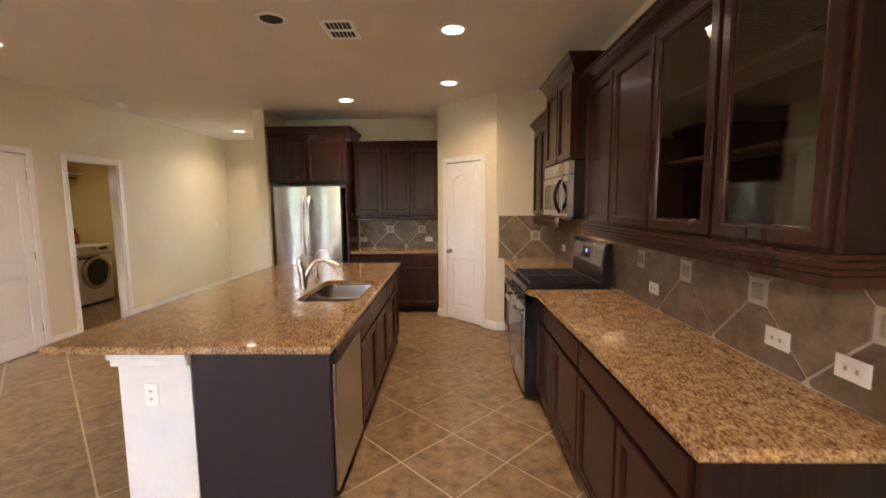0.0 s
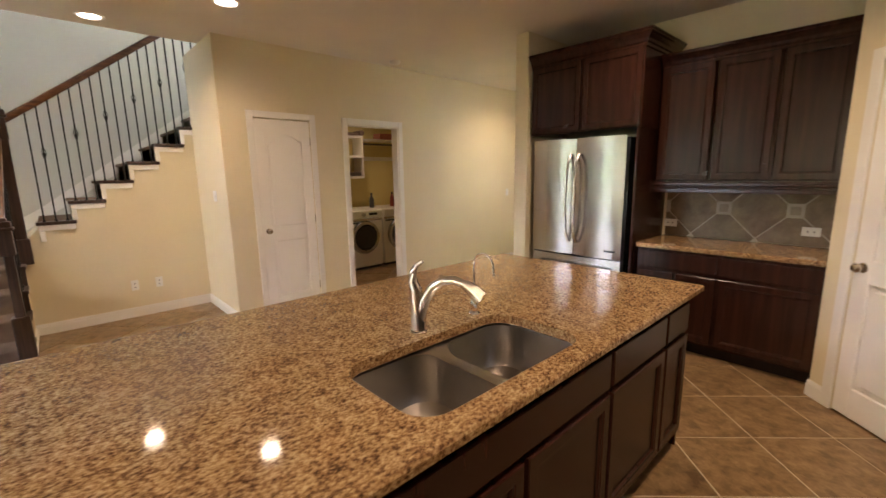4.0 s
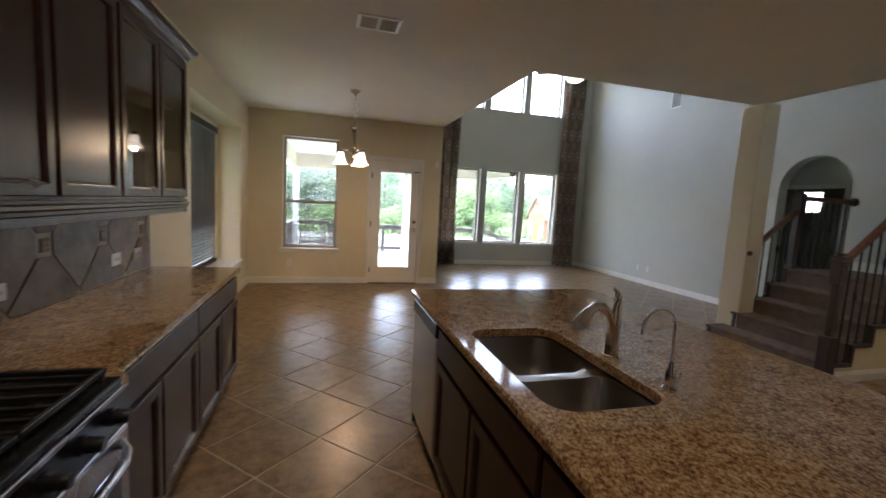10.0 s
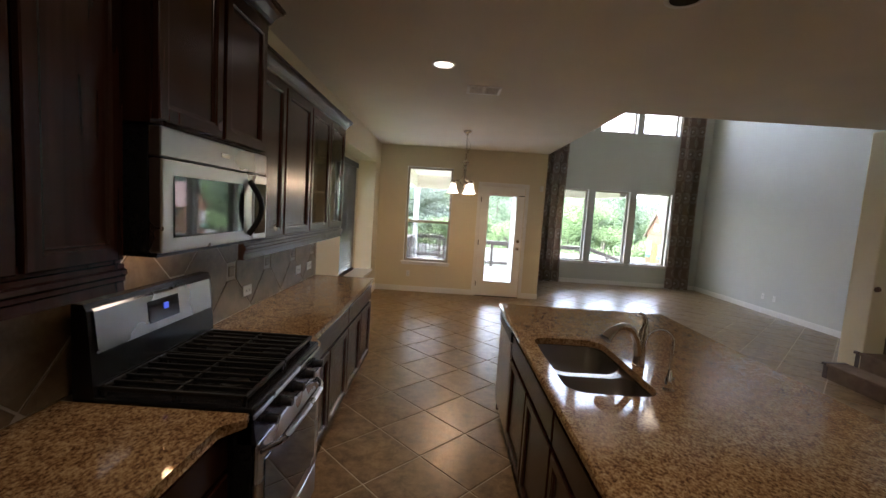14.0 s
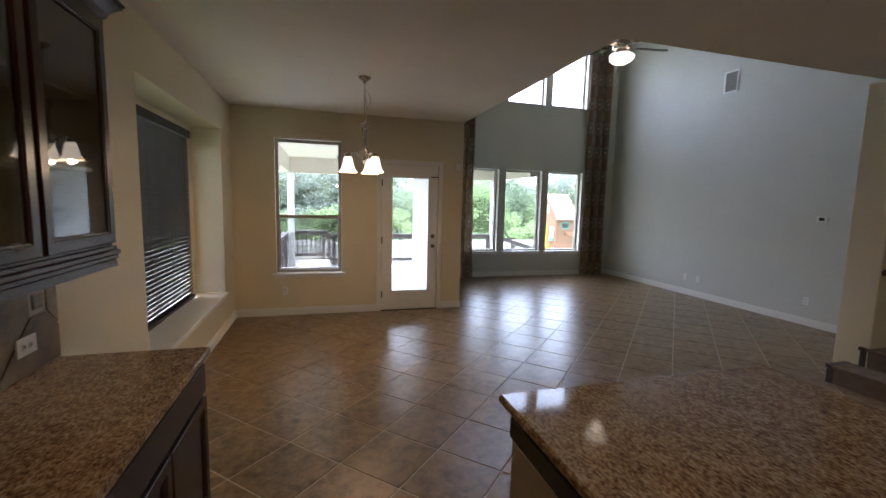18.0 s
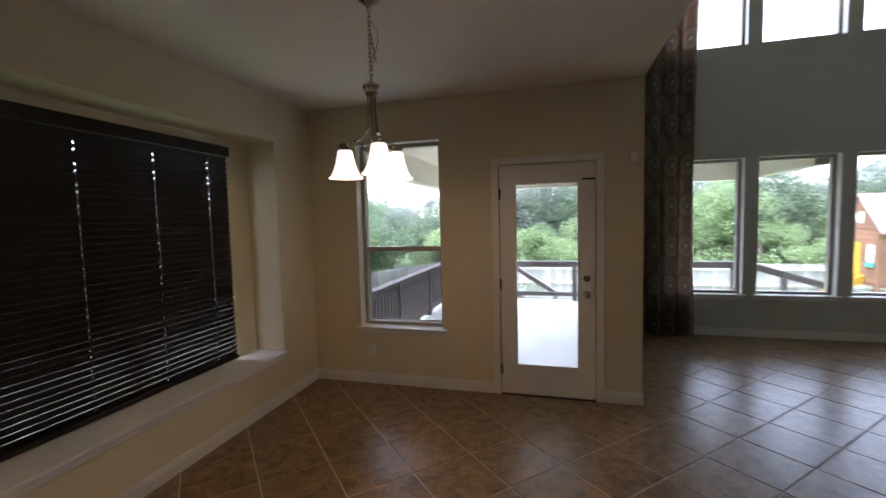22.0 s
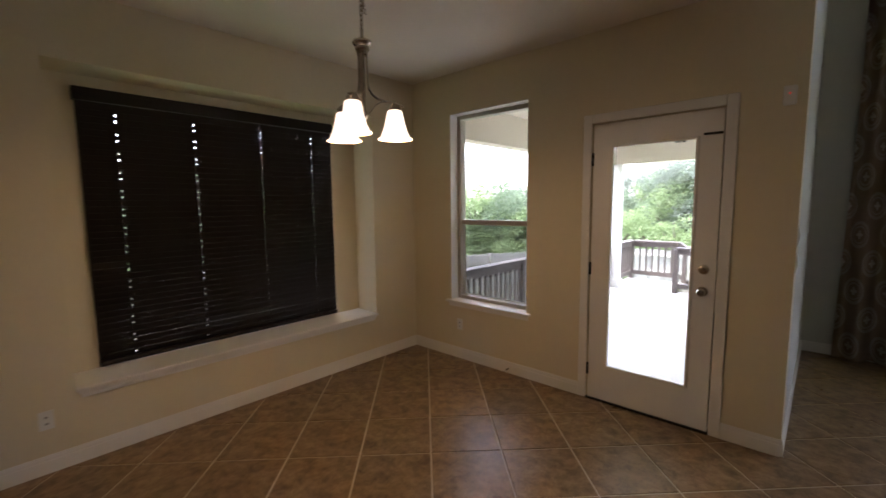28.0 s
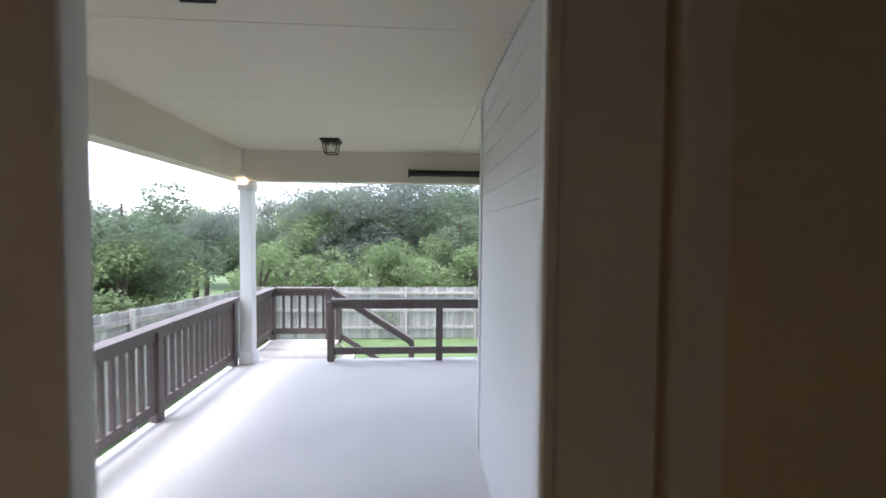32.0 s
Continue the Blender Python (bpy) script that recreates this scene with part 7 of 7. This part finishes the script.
kinds = [
    tree("tree", -3.0, -22.0, 5.6, 2.3, LEAF_DARK, 11, "dense dark green oak tree behind the fence"),
    tree("tree", 2.5, -23.0, 6.2, 2.6, LEAF_GREY, 12, "grey-green live oak behind the fence", base=0.35),
    tree("tree", -8.0, -21.0, 5.2, 2.2, LEAF_LIGHT, 13, "bright green leafy tree behind the fence", base=0.3),
    tree("tree", 7.5, -15.0, 5.4, 2.1, LEAF_DARK, 14, "dark green oak tree beside the yard", base=0.4),
    tree("bush", -0.5, -19.0, 3.4, 1.7, LEAF_LIGHT, 15, "bright green bushy shrub over the fence", "bush", base=0.1, clumps=28),
    tree("bush", 6.9, -8.0, 3.2, 1.6, LEAF_LIGHT, 16, "bright green bushy shrub beside the yard", "bush", base=0.1, clumps=28),
]
rnd = random.Random(77)
spots = []
for i in range(20):
    spots.append((-27 + i * 2.1 + rnd.uniform(-0.6, 0.6), -24.5 + rnd.uniform(-2.2, 2.0), i % 4))
for i in range(16):
    spots.append((-30 + i * 3.2 + rnd.uniform(-1, 1), -31 + rnd.uniform(-2, 2), (i * 3 + 1) % 4))
for i in range(13):
    spots.append((-22 + i * 2.3 + rnd.uniform(-0.7, 0.7), -18.8 + rnd.uniform(-0.5, 0.4), 4 + i % 2))
for i in range(11):
    spots.append((9.0 + rnd.uniform(-1.0, 2.6), -17 + i * 2.3 + rnd.uniform(-0.6, 0.6), (i + 1) % 4))
for i in range(8):
    spots.append((6.7 + rnd.uniform(-0.3, 0.7), -16.5 + i * 2.2 + rnd.uniform(-0.6, 0.6), 4 + (i + 1) % 2))
for i in range(22):
    spots.append((-25 + i * 1.45 + rnd.uniform(-0.4, 0.4), -20.6 + rnd.uniform(-0.5, 0.5), 4 + (i * 3) % 2))
for i in range(9):
    spots.append((8.3 + rnd.uniform(-0.4, 0.4), -16 + i * 1.9 + rnd.uniform(-0.4, 0.4), 4 + i % 2))
for x, y, k in spots:
    copy_thing(kinds[k], pose(x, y, GZ + bank_z(x, y), 0, 0, rnd.uniform(0, 360)) @ Matrix.Scale(rnd.uniform(0.85, 1.25) * (0.85 if x > 5 else 1.0), 4))

# ---- playset ----
ps = thing("playset", (-10.15, -14.4, GZ), "orange cedar playset tower with white windows and a yellow slide", "playset", rz=-90)
ps.scale = (0.70, 0.50, 1.0)
YELLOW = material("yellow_slide_plastic", (0.36, 0.21, 0.02), 0.45)
TEAL = material("green_planter_plastic", (0.06, 0.22, 0.17), 0.5)
ROOFW = wood("cedar_roof_boards", (0.15, 0.095, 0.080), (0.21, 0.145, 0.122), 0.85, 1)
for x in (-1.15, 1.15):
    for y in (-0.9, 0.9):
        part("corner_post", boxes((x - 0.06, y - 0.06, 0, x + 0.06, y + 0.06, 3.15)), PLAYWOOD, ps)
part("platform", boxes((-1.2, -0.95, 1.5, 1.2, 0.95, 1.58)), PLAYWOOD, ps)
for i in range(10):
    z = 1.6 + i * 0.155
    part("wall_board", boxes((-1.2, 0.95, z, 1.2, 0.975, z + 0.148)), PLAYWOOD, ps)
    part("wall_board", boxes((1.2, -0.95, z, 1.225, 0.95, z + 0.148)), PLAYWOOD, ps)
    part("wall_board", boxes((-1.225, -0.95, z, -1.2, 0.95, z + 0.148)), PLAYWOOD, ps)
for i in range(5):
    part("lower_board", boxes((-1.2, 0.95, 0.1 + i * 0.16, 1.2, 0.975, 0.25 + i * 0.16)), PLAYWOOD, ps)
part("gable", prism(bmesh.new(), [(-1.3, 3.15), (1.3, 3.15), (0.0, 4.1)], "y", 0.95, 1.0), PLAYWOOD, ps)
part("gable_back", prism(bmesh.new(), [(-1.3, 3.15), (1.3, 3.15), (0.0, 4.1)], "y", -1.0, -0.95), PLAYWOOD, ps)
for s in (-1, 1):
    part("roof_slope", prism(bmesh.new(), [(s * 1.5, 3.0), (0, 4.15), (0, 4.19), (s * 1.53, 3.04)], "y", -1.15, 1.15), ROOFW, ps)
for x, z, w, h in ((-0.2, 3.32, 0.24, 0.34), (0.2, 3.32, 0.24, 0.34), (0.78, 2.2, 0.5, 0.62), (-0.8, 2.2, 0.4, 0.5)):
    wf = part("play_window", boxes((x - w / 2, 1.0, z, x + w / 2, 1.02, z + 0.05), (x - w / 2, 1.0, z + h - 0.05, x + w / 2, 1.02, z + h), (x - w / 2, 1.0, z, x - w / 2 + 0.05, 1.02, z + h), (x + w / 2 - 0.05, 1.0, z, x + w / 2, 1.02, z + h), (x - 0.02, 1.0, z, x + 0.02, 1.018, z + h), (x - w / 2, 1.0, z + h / 2 - 0.02, x + w / 2, 1.017, z + h / 2 + 0.02)), PLASTIC, ps, "white window frame")
    part("dark_opening", boxes((x - w / 2 + 0.03, 0.99, z + 0.03, x + w / 2 - 0.03, 1.004, z + h - 0.03)), DARKSLOT, wf)
for x, z in ((0.78, 2.05), (-0.8, 2.05)):
    part("flower_box", boxes((x - 0.25, 0.98, z, x + 0.25, 1.12, z + 0.13), bevel=0.01), TEAL, ps, "green planter box")
part("play_door", boxes((-0.2, 0.98, 1.62, 0.22, 1.01, 2.75), bevel=0.01), YELLOW, ps, "yellow door panel")
bm = bmesh.new()
prism(bm, [(1.0, 1.62), (1.7, 1.5), (4.6, 0.28), (5.4, 0.2), (5.4, 0.14), (4.6, 0.2), (1.7, 1.42), (1.0, 1.54)], "x", -0.45, 0.05)
for xx in (-0.5, 0.05):
    prism(bm, [(1.0, 1.80), (1.7, 1.66), (4.6, 0.44), (5.4, 0.34), (5.4, 0.14), (4.6, 0.2), (1.7, 1.42), (1.0, 1.54)], "x", xx, xx + 0.05)
part("slide", bm, YELLOW, ps, "yellow plastic slide")
part("swing_beam", boxes((-4.2, -0.07, 2.35, -1.2, 0.07, 2.5)), PLAYWOOD, ps)
for s in (-1, 1):
    part("beam_leg", pipe(bmesh.new(), [(-4.1, 0, 2.45), (-4.2, s * 0.95, 0)], 0.06, 6), PLAYWOOD, ps)
for x in (-2.0, -3.0):
    for s in (-0.2, 0.2):
        part("swing_chain", rod(bmesh.new(), (x + s, 0, 2.35), (x + s, 0, 0.55), 0.012, n=5), IRON, ps)
    part("swing_seat", boxes((x - 0.22, -0.08, 0.5, x + 0.22, 0.08, 0.54), bevel=0.01), TEAL, ps, "green swing seat")

side = part("play_window", boxes((-1.25, -0.35, 2.62, -1.23, 0.45, 2.66), (-1.25, -0.35, 2.86, -1.23, 0.45, 2.90), (-1.25, -0.35, 2.66, -1.23, -0.29, 2.86), (-1.25, 0.39, 2.66, -1.23, 0.45, 2.86)), TEAL, ps, "green framed side hatch")
part("dark_opening", boxes((-1.24, -0.29, 2.66, -1.226, 0.39, 2.86)), DARKSLOT, side)
part("side_opening", boxes((-1.245, -0.5, 0.75, -1.226, 0.45, 1.4)), CONCRETE, ps, "pale open side bay below the platform")
for i in range(3):
    part("lower_board", boxes((-1.225, -0.95, 0.1 + i * 0.16, -1.2, 0.95, 0.25 + i * 0.16)), PLAYWOOD, ps)
    part("lower_board", boxes((-1.225, 0.55, 0.6 + i * 0.28, -1.2, 0.95, 0.87 + i * 0.28)), PLAYWOOD, ps)


# ---- floor tiles and backsplash tiles ----
def clip(poly, x0, y0, x1, y1):
    """The part of a convex polygon inside a rectangle."""
    for axis, lim, keep in ((0, x0, 1), (0, x1, -1), (1, y0, 1), (1, y1, -1)):
        out = []
        for i, p in enumerate(poly):
            q = poly[(i + 1) % len(poly)]
            a, b = (p[axis] - lim) * keep, (q[axis] - lim) * keep
            if a >= 0:
                out.append(p)
            if (a > 0 > b) or (a < 0 < b):
                k = a / (a - b)
                out.append((p[0] + (q[0] - p[0]) * k, p[1] + (q[1] - p[1]) * k))
        poly = out
        if len(poly) < 3:
            return []
    area2 = abs(sum(poly[i][0] * poly[(i + 1) % len(poly)][1] - poly[(i + 1) % len(poly)][0] * poly[i][1] for i in range(len(poly))))
    return poly if area2 > 0.002 else []


PITCH, HALF = 0.460, 0.2248
S2 = math.sqrt(0.5)


def tile_mesh(name, poly, mat, z0=-0.0042, z1=0.0):
    bm = bmesh.new()
    prism(bm, poly, "z", z0, z1)
    top = [e for e in bm.edges if e.verts[0].co.z > z1 - 1e-5 and e.verts[1].co.z > z1 - 1e-5]
    bmesh.ops.bevel(bm, geom=top, offset=0.0022, segments=1, affect="EDGES")
    bmesh.ops.recalc_face_normals(bm, faces=bm.faces)
    me = bpy.data.meshes.new(name)
    bm.to_mesh(me)
    bm.free()
    me.materials.append(mat)
    return me


whole = tile_mesh("floor_tile", [(HALF / S2, 0), (0, HALF / S2), (-HALF / S2, 0), (0, -HALF / S2)], FLOORTILE)
rooms = ((LIV_W, NOOK_S, EAST, HALL_END), (LIV_W, LIV_S, NOOK_W, NOOK_S), (-7.75, -2.0, LIV_W, 1.6))
rest_v, rest_f = [], []
for iu in range(-25, 25):
    for iv in range(-25, 25):
        u, v = -1.175 + PITCH * (iu + 0.5), 1.16 + PITCH * (iv + 0.5)
        cx, cy = (u + v) * S2, (u - v) * S2
        h = HALF / S2
        sq = [(cx + h, cy), (cx, cy + h), (cx - h, cy), (cx, cy - h)]
        inside = all(any(a <= x <= c and b <= y <= d for a, b, c, d in rooms) for x, y in sq)
        near = cx > -4.0 and cy < 5.0
        if inside and near:
            o = new("floor_tile", whole)
            o.parent = floor
            o.location = (cx, cy, 0)
            continue
        pieces = [sq] if inside else [p for p in (clip(sq, *r) for r in rooms) if p]
        for p in pieces:
            if near:
                o = new("floor_tile", tile_mesh("floor_tile", p, FLOORTILE))
                o.parent = floor
            else:
                k = len(rest_v)
                mx, my = sum(q[0] for q in p) / len(p), sum(q[1] for q in p) / len(p)
                rest_v += [(q[0], q[1], -0.0042) for q in p] + [(q[0] + (mx - q[0]) * 0.012, q[1] + (my - q[1]) * 0.012, 0.0) for q in p]
                n = len(p)
                rest_f.append(tuple(range(k + n, k + 2 * n)))
                rest_f += [(k + i, k + (i + 1) % n, k + n + (i + 1) % n, k + n + i) for i in range(n)]
me = bpy.data.meshes.new("far_floor_tiles")
me.from_pydata(rest_v, [], rest_f)
me.materials.append(FLOORTILE)
far = new("far_floor_tiles", me)
far.parent = floor
far["kind"] = "stuff"


def splash(name, at, rz, w, z0, z1, phase, label, D=0.499, mid=1.195):
    """A tiled panel on a wall that looks to local -y: diagonal tiles with small plugs where corners meet."""
    ob = thing(name, at, label, "backsplash", "", "structure", rz=rz)
    part("grout_bed", boxes((0, -0.005, z0, w, 0.0, z1)), SPLASHGROUT, ob)
    g, c = 0.0065, 0.052
    for i in range(-1, int(w / D) + 2):
        for row in (-1, 0, 1, 2):
            cx = phase + D * (i + (0.5 if row in (-1, 1) else 0.0))
            cz = {-1: mid - D, 0: mid - D / 2, 1: mid, 2: mid + D / 2}[row]
            r = D / 2 - g
            if row == 1:
                poly = [(cx + r - c, cz - c), (cx + r - c, cz + c), (cx, cz + r), (cx - r + c, cz + c), (cx - r + c, cz - c), (cx, cz - r)]
            elif row == -1:
                poly = [(cx + r, cz), (cx, cz + r), (cx - r, cz), (cx, cz - r)]
            elif row == 0:
                poly = [(cx + r, cz), (cx + c, cz + r - c), (cx - c, cz + r - c), (cx - r, cz), (cx, cz - r)]
            else:
                poly = [(cx + r, cz), (cx, cz + r), (cx - r, cz), (cx - c, cz - r + c), (cx + c, cz - r + c)]
            poly = clip(poly, 0.003, z0 + 0.002, w - 0.003, z1 - 0.002)
            if poly:
                bm = bmesh.new()
                prism(bm, poly, "y", -0.0105, -0.004)
                front = [e for e in bm.edges if e.verts[0].co.y < -0.0104 and e.verts[1].co.y < -0.0104]
                bmesh.ops.bevel(bm, geom=front, offset=0.002, segments=1, affect="EDGES")
                part("wall_tile", bm, SPLASHTILE, ob)
        px = phase + D * i
        if 0.04 < px < w - 0.04:
            k = 0.034
            pg = part("tile_plug", boxes((px - k, -0.0125, mid - k, px + k, -0.004, mid + k), bevel=0.003), SPLASHPLUG, ob, "small pewter-coloured accent tile")
            for sx in (-1, 0, 1):
                for sz in (-1, 0, 1):
                    part("boss", boxes((px + sx * 0.022 - 0.007, -0.0155, mid + sz * 0.022 - 0.007, px + sx * 0.022 + 0.007, -0.012, mid + sz * 0.022 + 0.007), bevel=0.002), SPLASHPLUG, pg)
    return ob


splash("backsplash_east", (EAST, 4.96, 0), -90, 4.06, 0.915, 1.44, 4.96 - 2.115 - 5 * 0.54, "mottled beige diagonal tile backsplash with accent plugs", 0.54, 1.208)
splash("backsplash_return", (0.90, 4.96, 0), 0, 0.70, 0.915, 1.44, 0.45, "mottled beige diagonal tile backsplash on the pantry wall")
splash("backsplash_back", (-1.12, BACK, 0), 0, 1.255, 0.915, 1.44, 0.48, "mottled beige diagonal tile backsplash on the back wall")
